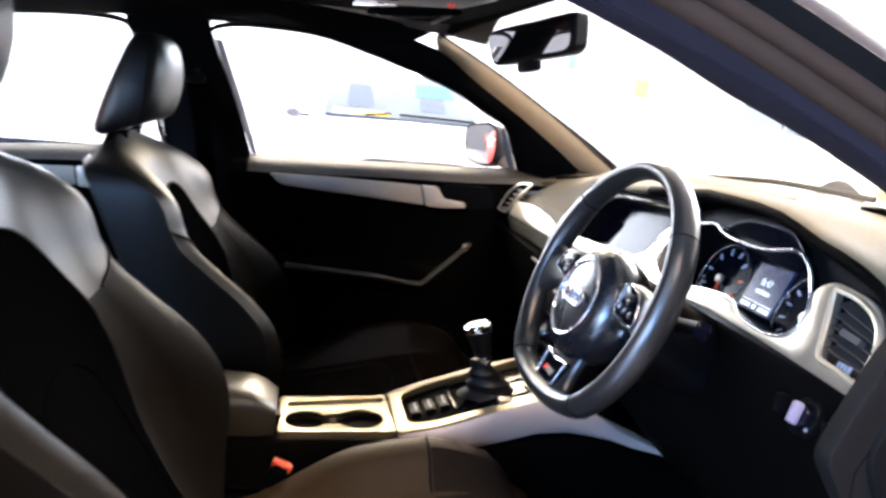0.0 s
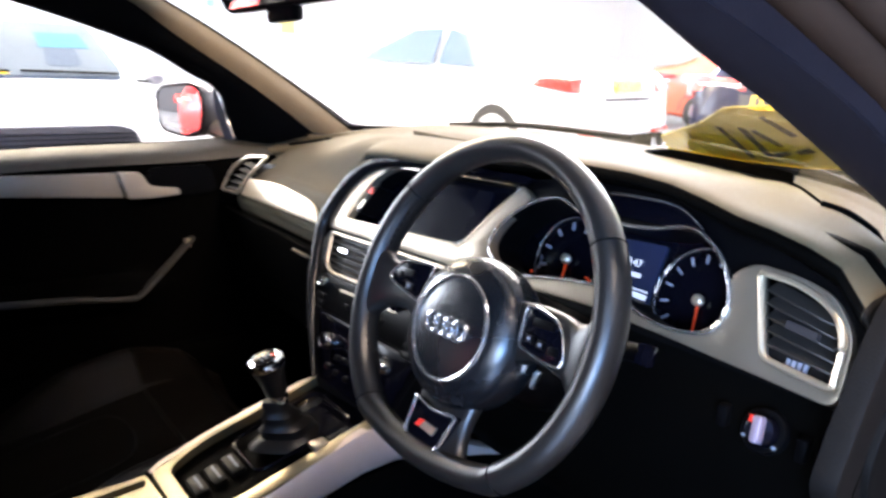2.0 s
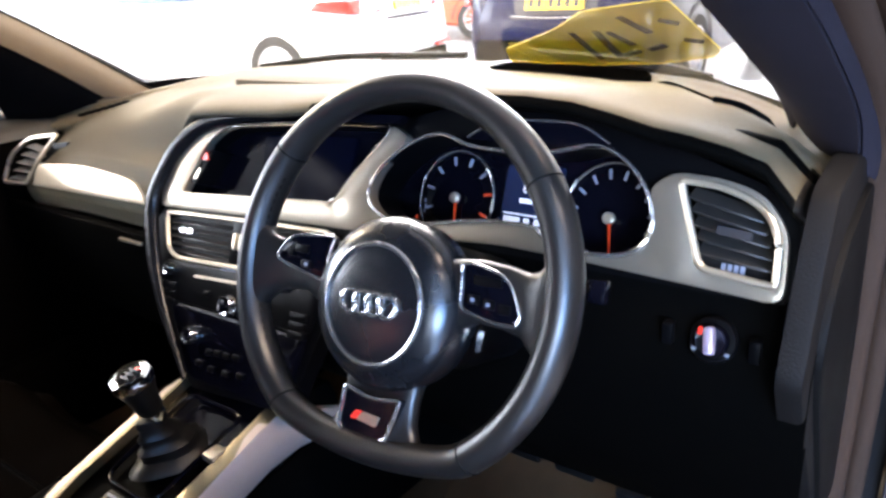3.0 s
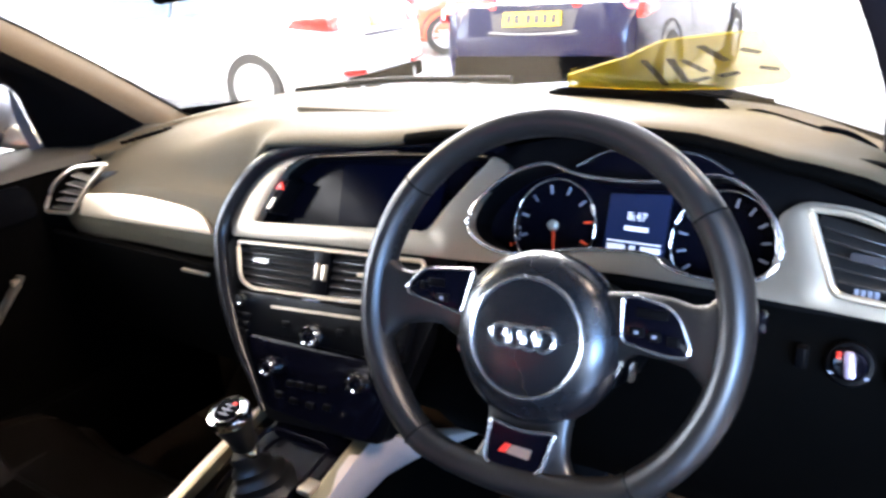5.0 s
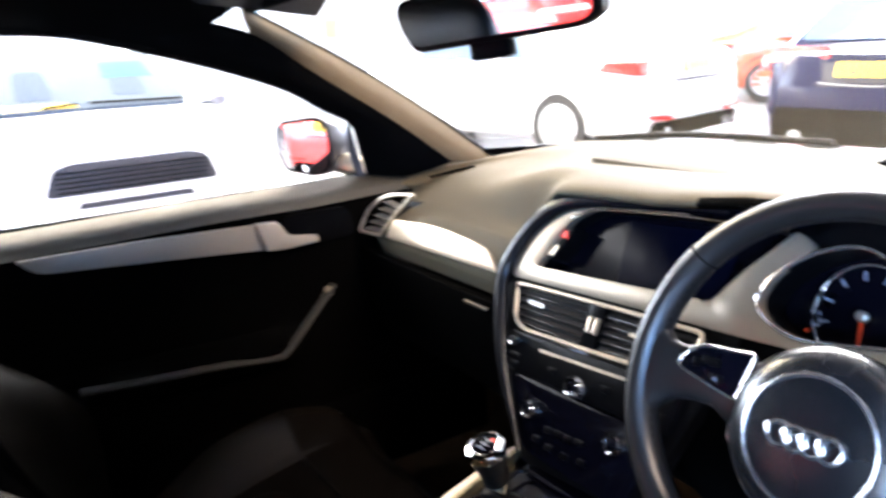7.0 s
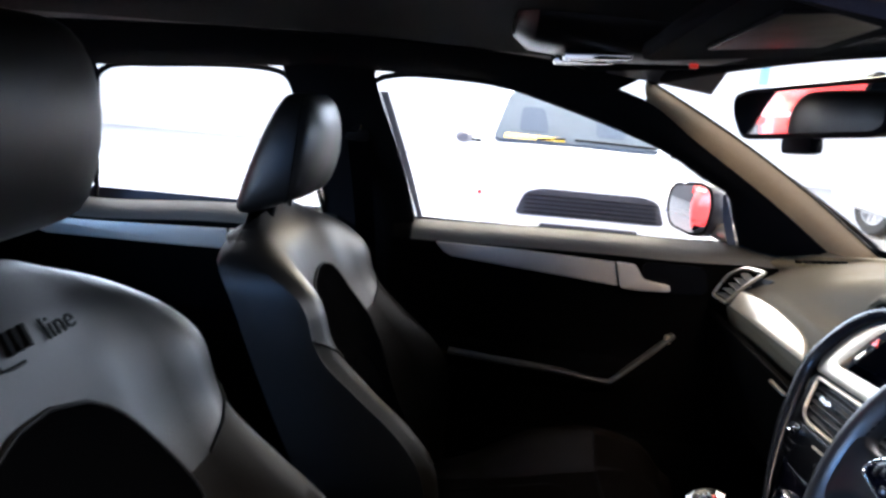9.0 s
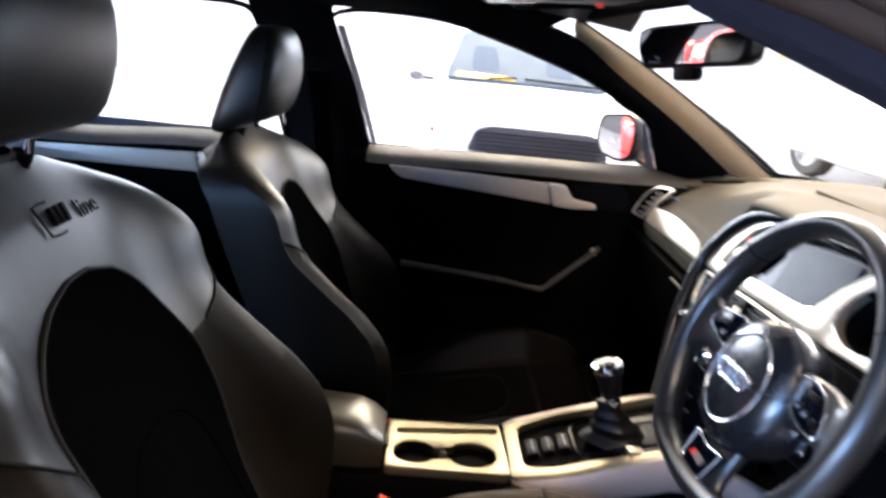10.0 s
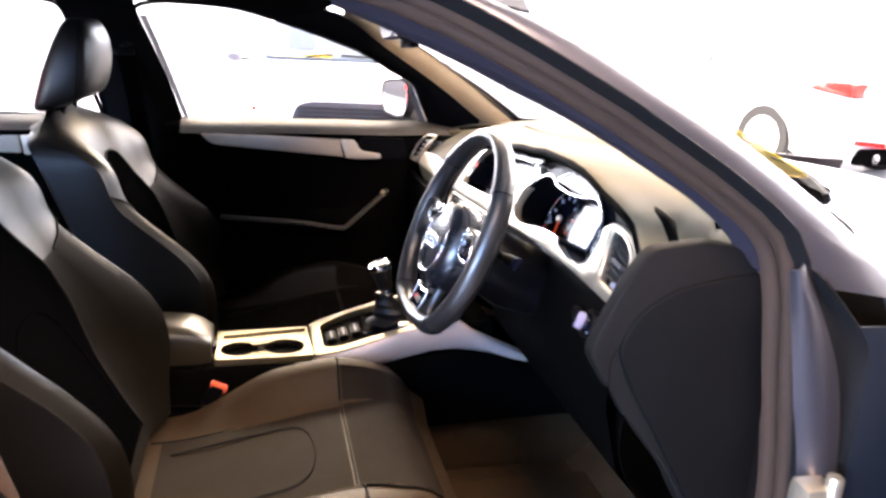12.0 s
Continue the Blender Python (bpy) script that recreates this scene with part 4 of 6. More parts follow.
part("vent_tab", panel(rpoly([(-0.615, 0.884), (-0.615, 0.891), (-0.645, 0.889), (-0.645, 0.882)], 0.002), on_face, 0.0, 0.009), FLANGE, rvent, "grey vent tab")
part("vent_sill", panel(rpoly([(-0.604, 0.857), (-0.601, 0.867), (-0.668, 0.862), (-0.669, 0.852)], 0.002), on_face, -0.02, -0.004), DASHEND, rvent, "dark sill under the slats")
for k in range(4):
    y = -0.622 - 0.0055 * k
    part("label_bar", panel(rpoly([(y, 0.8535), (y, 0.8615), (y - 0.0036, 0.8613), (y - 0.0036, 0.8533)], 0.0006), on_face, -0.005, -0.0025), DIAL, rvent)

# light switch
lm = Matrix.Translation(on_face(-0.628, 0.798, 0.0)) @ FN.to_track_quat("Z", "Y").to_matrix().to_4x4()
lsw = part("light_switch", lathe([(0.021, -0.01), (0.021, 0.004), (0.0195, 0.006), (0.0155, 0.0065), (0.015, 0.004)], lm, 24), PLASTIC, dash, "round rotary light switch")
part("switch_ring", lathe([(0.0145, 0.004), (0.0145, 0.011), (0.0130, 0.013), (0.0110, 0.012)], lm, 24), GLOSS, lsw, "gloss black ring of the switch")
part("switch_grip", rbox(0.009, 0.025, 0.014, 0.0035, m=lm @ Matrix.Translation((0, 0, 0.015)) @ pose(0, 0, 0, 0, 0, 8)), material("pale lilac grip", (0.42, 0.36, 0.48), 0.3, 0.6), lsw, "pale lilac metal grip")
part("switch_mark", rbox(0.004, 0.007, 0.002, 0.0008, m=lm @ Matrix.Translation((-0.0095, 0.007, 0.0135))), HAZARD, lsw, "red mark")
for a in (35, 145):
    part("switch_symbol", rbox(0.004, 0.003, 0.001, 0.0004, m=lm @ Matrix.Translation((0.0178 * math.cos(radians(a)), -0.0178 * math.sin(radians(a)), 0.0068))), DIAL, lsw)
for y in (-0.588, -0.664):
    part("dimmer_wheel", rbox(0.012, 0.01, 0.022, 0.003, on_face(y, 0.797, 0.002)), PLASTIC, lsw)
# defroster slots, speaker grille and wiper
part("speaker_grille", panel(rpoly([(0.20, 0.20), (0.13, 0.345), (-0.13, 0.345), (-0.20, 0.20)], 0.03), lambda u, v, d: Vector((v + 0.03, u, 0.9725 + d)), -0.01, 0.003, bevel=0.001), DASH, dash, "raised centre speaker panel")
for i in range(7):
    part("defrost_slot", rbox(0.012, 0.010, 0.006, 0.001, (0.185 + 0.012 * i, 0.585 - 0.006 * i, 0.9035 + 0.0022 * i)), DASHLOW, dash)
rows = []
for i in range(15):
    y = mix(-0.130, -0.462, i / 14)
    near = graph(-y, [(0.13, 0.492), (0.145, 0.474), (0.18, 0.466), (0.26, 0.455), (0.34, 0.432), (0.40, 0.398), (0.45, 0.352), (0.47, 0.342)])
    far = mix(screen_base(y) - 0.004, near + 0.012, step(-0.38, -0.46, y))
    rows.append([(mix(near, far, u), y, skin_z(mix(near, far, u), y) + h) for u, h in ((0, -0.004), (0.03, 0.003), (0.35, 0.004), (0.7, 0.004), (0.97, 0.004), (1.0, -0.004))])
part("defrost_vent", loft(rows, False, False), VENTBLACK, dash, "black defroster outlet along the windscreen")
groove = [(x, y, skin_z(x, y)) for x, y in curve([Vector((0.350, -0.452)), Vector((0.30, -0.500)), Vector((0.26, -0.537)), Vector((0.224, -0.569))], 5)]
part("panel_groove", tube([Vector(p) for p in groove], 0.0024, 6), VENTBLACK, dash, "dark joint in the dashboard skin")
part("side_defrost_slot", tube([Vector((x, y, skin_z(x, y) + 0.001)) for x, y in [(mix(0.222, 0.243, u / 8), mix(-0.566, -0.631, u / 8)) for u in range(9)]], 0.0045, 8), VENTBLACK, dash, "black demister slot")
part("cowl", thick(loft([[(screen_base(y) + mix(0.028, w, u), y, mix(0.938, 0.956, u) - 0.03 * step(0.40, 0.70, -y)) for u in (0, 0.33, 0.66, 1)] for y, w in ((-0.10, 0.05), (-0.125, 0.10), (-0.20, 0.13), (-0.33, 0.11), (-0.46, 0.08), (-0.54, 0.07), (-0.63, 0.066), (-0.70, 0.06))], False, False), 0.004), VENTBLACK, shell, "black cowl below the windscreen")
wiper = thing("wiper", "black wiper blades at the foot of the windscreen", "wiper")
part("arm", tube(curve([(0.60, -0.42, 0.946), (0.635, -0.30, 0.958), (0.655, -0.12, 0.966)]), 0.012, 8), PLASTIC, wiper)
part("blade", tube(curve([(0.57, -0.46, 0.944), (0.61, -0.35, 0.956), (0.650, -0.12, 0.966)]), 0.009, 6, flat=1.3), RUBBER, wiper)
part("arm", tube(curve([(0.65, 0.02, 0.965), (0.62, 0.30, 0.962), (0.56, 0.50, 0.945)]), 0.007, 8), PLASTIC, wiper)
# ---- steering wheel ----
WA = radians(21.8)
W = Matrix.Translation((-0.089, -0.383, 0.867)) @ Matrix((Vector((0, -1, 0)), Vector((math.sin(WA), 0, math.cos(WA))), Vector((-math.cos(WA), 0, math.sin(WA))))).transposed().to_4x4() @ pose(0, 0, 0, 0, 0, 3)
wheel = thing("steering_wheel", "black leather three-spoke steering wheel with flat bottom and silver inserts", "steering wheel", m=W)


def rim_point(a, r=0.1695):
    u, v = r * math.cos(a), r * math.sin(a)
    low = -0.82 * r
    if v < low:
        v = low - 0.5 * (low - v)
    return Vector((u * 1.02 - 0.001 * (r < 0.5), v, 0))


RIMSKIN = material("polished black rim leather", (0.011, 0.0098, 0.009), 0.33, spread=0.08, scale=25, bump=0.12, grain=420, spec=0.55)
rings = []
for i in range(97):
    a = 2 * math.pi * i / 96
    p, o = rim_point(a), rim_point(a, 1.0).normalized()
    grip = 1.0 + 0.09 * step(0.35, 0.85, abs(math.cos(a + 0.12 * math.copysign(1, math.cos(a)))))
    rings.append([p + o * 0.0135 * grip * math.cos(b) + Vector((0, 0, 0.0165 * grip * math.sin(b))) for b in [2 * math.pi * j / 16 for j in range(16)]])
bm = loft(rings, True, False)
bmesh.ops.remove_doubles(bm, verts=bm.verts, dist=1e-6)
rim = part("rim", bm, RIMSKIN, wheel, "thick black leather rim")
for deg in (33, 141, 232, 308):
    a = radians(deg)
    p, o = rim_point(a), rim_point(a, 1.0).normalized()
    part("seam", tube([p + o * 0.0145 * math.cos(b) + Vector((0, 0, 0.0175 * math.sin(b))) for b in [2 * math.pi * j / 20 for j in range(20)]], 0.0011, 6, True), PIPING, rim, "stitched leather seam")
# stitching inside the rim
for deg in range(150, 212, 3):
    for s in (1, -1):
        a = radians(deg if s > 0 else 180 - deg)
        p, o = rim_point(a), rim_point(a, 1.0).normalized()
        part("stitch", rbox(0.0016, 0.005, 0.0016, 0.0005, p - o * 0.0136 + Vector((0, 0, 0.005)), pose(0, 0, 0, 0, 0, math.degrees(a))), PIPING, rim)
HUB = Vector((0.0036, -0.0234, 0))
hub = part("airbag_cover", lathe([(0.068, -0.045), (0.076, -0.03), (0.0785, -0.01), (0.0765, 0.004), (0.069, 0.0155), (0.054, 0.0215), (0.02, 0.0235), (0.004, 0.0237)], Matrix.Translation(HUB), 48), HUBSKIN, wheel, "domed black airbag cover")
part("hub_ring", tube([HUB + Vector((0.0523 * math.cos(a), 0.0523 * math.sin(a), 0.0222)) for a in [2 * math.pi * i / 48 for i in range(48)]], 0.0022, 8, True), SATIN, hub, "silver ring round the hub")
for k in range(4):
    c = HUB + Vector((-0.0204 + 0.0136 * k, 0.0, 0.0262))
    part("badge_ring", tube([c + Vector((0.0094 * math.cos(a), 0.0094 * math.sin(a), 0)) for a in [2 * math.pi * i / 24 for i in range(24)]], 0.0024, 8, True), SATIN, hub, "chrome badge ring")
column = part("column_shroud", loft([[Vector((w * math.cos(a), -0.018 + h * math.sin(a) - 0.012 * (z < -0.06), z)) for a in [2 * math.pi * j / 20 for j in range(20)]] for w, h, z in ((0.045, 0.045, -0.04), (0.055, 0.058, -0.06), (0.062, 0.062, -0.12), (0.060, 0.056, -0.19))]), PLASTIC, wheel, "black column shroud")


def flat_w(u, v, d):
    return Vector((u, v, d))


def squircle(c, a, b, n=20):
    """A rounded rectangle as (i, j) offsets."""
    return [(c[0] + a * math.copysign(abs(math.cos(t)) ** 0.55, math.cos(t)), c[1] + b * math.copysign(abs(math.sin(t)) ** 0.55, math.sin(t))) for t in [2 * math.pi * k / n for k in range(n)]]


for s in (1, -1):
    rows = []
    for u, top, low, d0, d1 in ((0.045, 0.020, -0.056, -0.030, 0.0), (0.070, 0.025, -0.040, -0.026, 0.003), (0.095, 0.027, -0.026, -0.022, 0.004), (0.120, 0.025, -0.027, -0.020, 0.004), (0.138, 0.021, -0.031, -0.018, 0.005), (0.150, 0.024, -0.042, -0.015, 0.008), (0.160, 0.036, -0.060, -0.012, 0.011), (0.168, 0.050, -0.078, -0.009, 0.010)):
        rows.append([(s * u, v, d) for v, d in squircle(((top + low) / 2, (d0 + d1) / 2), (top - low) / 2, (d1 - d0) / 2)])
    sp = part("spoke", loft(rows), RIMSKIN, wheel, "black leather side spoke flaring into the rim", angle=60)
    pod = rpoly([(s * 0.082, 0.021), (s * 0.092, 0.0235), (s * 0.119, 0.0175), (s * 0.130, 0.0085), (s * 0.1395, -0.0135), (s * 0.1375, -0.0215), (s * 0.1197, -0.0225), (s * 0.084, -0.0155)] if s > 0 else [(-0.060, 0.030), (-0.112, 0.0265), (-0.122, 0.020), (-0.1335, 0.0065), (-0.131, 0.001), (-0.120, -0.002), (-0.070, -0.013)], [0.004, 0.012, 0.014, 0.012, 0.006, 0.005, 0.02, 0.006] if s > 0 else [0.004, 0.014, 0.012, 0.004, 0.004, 0.02, 0.006])
    part("button_frame", tube([Vector((p.x, p.y, 0.0068)) for p in pod], 0.0015, 8, True), SATIN, sp, "silver button outline")
    part("button_pod", panel(pod, flat_w, 0.0, 0.0066, bevel=0.001), GLOSS, sp, "gloss black button pod")
    for u, v, w in (((0.096, -0.006, 0.012), (0.111, -0.008, 0.010), (0.126, -0.010, 0.010), (0.108, 0.010, 0.026)) if s > 0 else ((-0.100, 0.014, 0.018), (-0.114, 0.010, 0.008), (-0.092, 0.000, 0.014))):
        bt = part("button", rbox(w, 0.008, 0.003, 0.001, (u, v, 0.0075)), PLASTIC, sp)
        if abs(u) < 0.12 and v < 0.008:
            part("button_mark", rbox(0.0035, 0.003, 0.0008, 0.0003, (u, v, 0.0092)), DIAL, bt)
    part("paddle", panel(rpoly([(s * 0.084, -0.036), (s * 0.091, -0.034), (s * 0.089, -0.052), (s * 0.083, -0.054)], 0.003), flat_w, -0.03, -0.026), CHROME, wheel, "bright stalk tip")
rows = []
for v, w, d0, d1 in ((-0.060, 0.046, -0.030, -0.004), (-0.085, 0.042, -0.026, -0.003), (-0.105, 0.040, -0.022, -0.002), (-0.125, 0.041, -0.019, 0.0), (-0.138, 0.048, -0.016, 0.003), (-0.148, 0.066, -0.014, 0.006), (-0.153, 0.085, -0.010, 0.006)):
    rows.append([(u, v, d) for u, d in squircle((0.0015, (d0 + d1) / 2), w, (d1 - d0) / 2)])
low = part("lower_spoke", loft(rows), RIMSKIN, wheel, "black leather lower spoke", angle=60)
ins = rpoly([(-0.0285, -0.1015), (0.0015, -0.1085), (0.0345, -0.1035), (0.0240, -0.1385), (0.0165, -0.1445), (-0.0250, -0.1440), (-0.0320, -0.1375)], [0.004, 0.03, 0.004, 0.008, 0.006, 0.006, 0.008])
lower = part("lower_insert", panel(ins, flat_w, -0.012, 0.005), GLOSS, wheel, "black insert in a silver frame")
part("insert_frame", tube([Vector((p.x, p.y, 0.006)) for p in ins], 0.0019, 8, True), SATIN, lower)
part("badge_stripe", panel([(-0.0182, -0.1292), (-0.0125, -0.1215), (-0.0060, -0.1215), (-0.0115, -0.1292)], flat_w, 0.005, 0.007), HAZARD, lower, "red badge stripe")
part("badge_bar", panel(rpoly([(-0.0105, -0.1292), (-0.0050, -0.1215), (0.0142, -0.1225), (0.0110, -0.1315)], 0.001), flat_w, 0.005, 0.007), SILVER, lower, "silver badge bar")
for s in (1, -1):
    stalk = thing("column_stalk", "black control stalk behind the steering wheel", "stalk", "column stalks", m=W)
    part("lever", tube(curve([(s * 0.05, 0.0, -0.075), (s * 0.10, 0.004, -0.068), (s * 0.175, 0.012 if s > 0 else -0.03, -0.05)]), [0.007] * 6 + [0.009] * 7, 10, flat=0.7), PLASTIC, stalk)
    part("tip", rbox(0.016, 0.02, 0.012, 0.004, (s * 0.178, 0.012 if s > 0 else -0.03, -0.05)), GLOSS, stalk)
# ---- seats ----


def seat_front(s, y):
    """The backrest's front in seat coordinates: s from the hip (0) to the shoulder (1), y across; x forward, z up."""
    w = seat_half(s)
    lean = mix(0.0, -0.275, s) - 0.018 * math.sin(math.pi * s)
    t = abs(y) / w
    wing = glide(s, [(0.0, 0.03), (0.1, 0.062), (0.25, 0.113), (0.36, 0.132), (0.45, 0.120), (0.55, 0.082), (0.625, 0.054), (0.68, 0.048), (0.77, 0.054), (0.85, 0.047), (0.93, 0.032), (1.0, 0.0)])
    x = lean + wing * step(0.50, 0.90, t) - 0.022 * step(0.90, 1.0, t) ** 2
    x -= 0.028 * step(0.86, 1.0, s) ** 2 + 0.022 * step(0.80, 1.0, s) * t * t
    z = 0.40 + 0.578 * s - 0.020 * step(0.75, 1.0, s) - 0.028 * step(0.72, 1.0, s) * t ** 4
    return Vector((x, y, z))


def seat_half(s):
    return glide(s, [(0.0, 0.225), (0.25, 0.255), (0.6, 0.255), (0.8, 0.252), (0.9, 0.240), (0.96, 0.216), (1.0, 0.160)])


SEAM_RING = 55


def warped(u, t):
    """Slides the rings along the backrest so that ring 55 runs along the shoulder seam; t runs across."""
    half = seat_half(0.62)
    h = insert_half(0.555)
    seam = mix(0.555, 0.69, max(0.0, min(1.0, (abs(t) * half - h) / (half - h))))
    k = SEAM_RING / 88
    return u * seam / k if u < k else mix(seam, 1.0, (u - k) / (1 - k))


def backrest_mesh():
    rings = []
    for i in range(89):
        ring = []
        for j in range(21):
            t = math.sin(math.pi / 2 * (-1 + 2 * j / 20))
            s = warped(i / 88, t)
            ring.append(seat_front(s, seat_half(s) * t))
        s = warped(i / 88, 1.0)
        w = seat_half(s)
        deep = mix(0.13, 0.085, s) * (1 - 0.55 * step(0.9, 1.0, s))
        base = mix(0.0, -0.275, s) - 0.018 * math.sin(math.pi * s)
        for j in range(1, 12):
            y = w * math.cos(math.pi * j / 12) * 0.99
            z = 0.40 + 0.578 * s - 0.020 * step(0.75, 1.0, s) - 0.028 * step(0.72, 1.0, s) * (abs(y) / w) ** 4
            ring.append(Vector((base - deep * (0.55 + 0.45 * math.sin(math.pi * j / 12)) - 0.02, y, z)))
        rings.append(ring)
    return rings


def backrest_piece(upper):
    """The shoulder piece with sides and back, or the front bolsters below the seam."""
    rings = backrest_mesh()
    bm = bmesh.new()
    vs = [[bm.verts.new(p) for p in ring] for ring in rings]
    k = len(vs[0])
    for i in range(len(vs) - 1):
        for j in range(k):
            if (i >= SEAM_RING or j >= 20) == upper:
                bm.faces.new((vs[i][j], vs[i][(j + 1) % k], vs[i + 1][(j + 1) % k], vs[i + 1][j]))
    if upper:
        bm.faces.new(vs[-1])
    bmesh.ops.delete(bm, geom=[v for v in bm.verts if not v.link_faces], context="VERTS")
    return bm


def front_patch(outline, lift, n=22):
    """A cloth panel that follows the backrest; outline(s) gives its half width from s0 to s1."""
    s0, s1, half = outline
    rows = []
    for i in range(n):
        s = mix(s0, s1, i / (n - 1))
        h = half(s)
        rows.append([seat_front(s, h * (-1 + 2 * j / 12)) + Vector((lift, 0, lift * 0.4)) for j in range(13)])
    return loft(rows, False, False)


def insert_half(s):
    return 0.155 * math.sqrt(max(0.0, 1 - max(0.0, (s - 0.52) / 0.265) ** 2)) + 0.002 if s > 0.52 else mix(0.125, 0.155, step(0.05, 0.52, s))


def cushion_top(x, y):
    """Height of the seat cushion; x from the hip (0) forward to 0.50."""
    w = 0.265
    t = abs(y) / w
    z = 0.370 + 0.060 * step(0.0, 0.40, x) - 0.07 * step(0.42, 0.53, x) ** 2
    return z + 0.060 * step(0.50, 0.80, t) * step(0.03, 0.24, x) * (1 - 0.5 * step(0.32, 0.50, x)) - 0.050 * step(0.86, 1.0, t) ** 2


def make_seat(x0, y0, z0, label, head_z, leather, cloth):
    seat = thing("front_seat", label, "seat", "front seats", m=pose(x0, y0, z0))
    rows = []
    for i in range(25):
        x = mix(-0.08, 0.53, i / 24)
        w = 0.265 - 0.05 * step(0.40, 0.53, x) - 0.03 * step(0.0, -0.08, x)
        top = [Vector((x, w * math.sin(math.pi / 2 * (-1 + j / 10)), 0)) for j in range(21)]
        for p in top:
            p.z = cushion_top(x, p.y)
        side = [Vector((x - 0.05 * step(0.44, 0.53, x), w * c, 0.30)) for c in (0.96, 0.5, 0.0, -0.5, -0.96)]
        rows.append(top + side)
    cush = part("seat_cushion", loft(rows), leather, seat, "worn dark leather seat cushion with bolsters")
    ins = [[Vector((x, y, cushion_top(x, y) + 0.003)) for y in [mix(-0.135, 0.135, j / 12) for j in range(13)]] for x in [mix(0.02, 0.345, i / 14) for i in range(15)]]
    part("cushion_insert", loft(ins, False, False), cloth, cush, "brown-black cushion panel")
    fore = [[Vector((x, y, cushion_top(x, y) + 0.003)) for y in [mix(-0.20, 0.20, j / 14) for j in range(15)]] for x in [mix(0.354, 0.50, i / 10) for i in range(11)]]
    part("cushion_front", loft(fore, False, False), cloth, cush, "brown-black front of the cushion")
    for x in (0.35,):
        part("seam", tube([(x, y, cushion_top(x, y) + 0.0015) for y in [mix(-0.235, 0.235, j / 20) for j in range(21)]], 0.0022, 6), PIPING, cush)
    for s in (1, -1):
        part("seam", tube([(x, s * 0.140, cushion_top(x, s * 0.140) + 0.0015) for x in [mix(0.0, 0.49, j / 20) for j in range(21)]], 0.0022, 6), PIPING, cush)
    part("seam", tube(curve([(x, y, cushion_top(x, y) + 0.004) for x, y in ((0.04, -0.09), (0.20, -0.095), (0.27, -0.08), (0.29, 0.0), (0.27, 0.08), (0.20, 0.095), (0.04, 0.09))], 5), 0.002, 6), PIPING, cush)
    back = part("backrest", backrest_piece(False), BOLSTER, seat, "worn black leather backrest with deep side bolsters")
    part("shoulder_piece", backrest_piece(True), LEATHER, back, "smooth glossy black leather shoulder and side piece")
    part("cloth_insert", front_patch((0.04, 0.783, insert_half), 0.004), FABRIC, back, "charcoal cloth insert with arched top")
    edge = [seat_front(s, insert_half(s)) for s in [mix(0.04, 0.783, i / 30) for i in range(31)]] + [seat_front(s, -insert_half(s)) for s in [mix(0.783, 0.04, i / 30) for i in range(31)]]
    part("piping", tube([p + Vector((0.003, 0, 0.001)) for p in edge], 0.0025, 6), PIPING, back)
    ring = backrest_mesh()[SEAM_RING]
    for side in (ring[:21], ring[20::-1]):
        part("shoulder_seam", tube([p + Vector((0.001, 0, 0.001)) for p in side if p.y < -insert_half(0.555) + 0.004] if side[0].y < 0 else [p + Vector((0.001, 0, 0.001)) for p in side if p.y > insert_half(0.555) - 0.004], 0.0018, 6), PIPING, back)
    part("lumbar_seam", tube(curve([seat_front(s, y) + Vector((0.005, 0, 0.002)) for s, y in ((0.08, -0.10), (0.30, -0.105), (0.42, -0.09), (0.48, -0.04), (0.48, 0.04), (0.42, 0.09), (0.30, 0.105), (0.08, 0.10))], 5), 0.0014, 6), FABRIC, back)
    # headrest on two posts: deep at the foot, slim at the crown, with a rounded front face
    rows, crease = [], []
    for a, f in ((0.0, 0.74), (0.015, 0.84), (0.05, 0.93), (0.12, 0.98), (0.25, 1.01), (0.4, 1.03), (0.55, 1.03), (0.7, 1.01), (0.81, 0.97), (0.90, 0.90), (0.96, 0.80), (0.99, 0.68), (1.0, 0.58)):
        z, w = mix(0.970, 1.174, a) + head_z, mix(0.136, 0.120, a ** 1.5) * f
        xb, xc = mix(-0.366, -0.290, a), mix(-0.258, -0.243, a)
        mid = (xb + xc) / 2
        xb, xc = mid + (xb - mid) * f, mid + (xc - mid) * f
        swell = 0.042 * f * math.sin(math.pi * (0.18 + 0.70 * a)) ** 0.5
        ring = [Vector((xc + swell * math.cos(b) ** 0.8 if abs(b) < 1.57 else xc, w * math.sin(b), z)) for b in [math.pi * (-0.5 + j / 16) for j in range(17)]]
        ring += [Vector((xc - (xc - xb) * math.sin(b) ** 0.4, w * math.copysign(abs(math.cos(b)) ** 0.4, math.cos(b)) * mix(1.0, 0.93, math.sin(b)), z)) for b in [math.pi * j / 12 for j in range(1, 12)]]
        for p in ring:
            p.z += 0.034 * (1 - a) * step(xb, xc + 0.04, p.x)
        rows.append(ring)
        crease.append((ring[0], ring[16]))
    head = part("headrest", loft(rows), LEATHER, seat, "slim black leather headrest", angle=50)
    for k in (0, 1):
        part("seam", tube([c[k] + Vector((0.001, 0, 0)) for c in crease[1:-1]], 0.0018, 6), PIPING, head)
    for s in (1, -1):
        part("headrest_post", tube([(-0.305, 0.058 * s, 0.935), (-0.292, 0.058 * s, 1.0)], 0.006, 12), CHROME, seat, "chrome headrest post")
        part("post_collar", tube([(-0.308, 0.058 * s, 0.948), (-0.303, 0.058 * s, 0.966)], 0.011, 12), PLASTIC, seat)
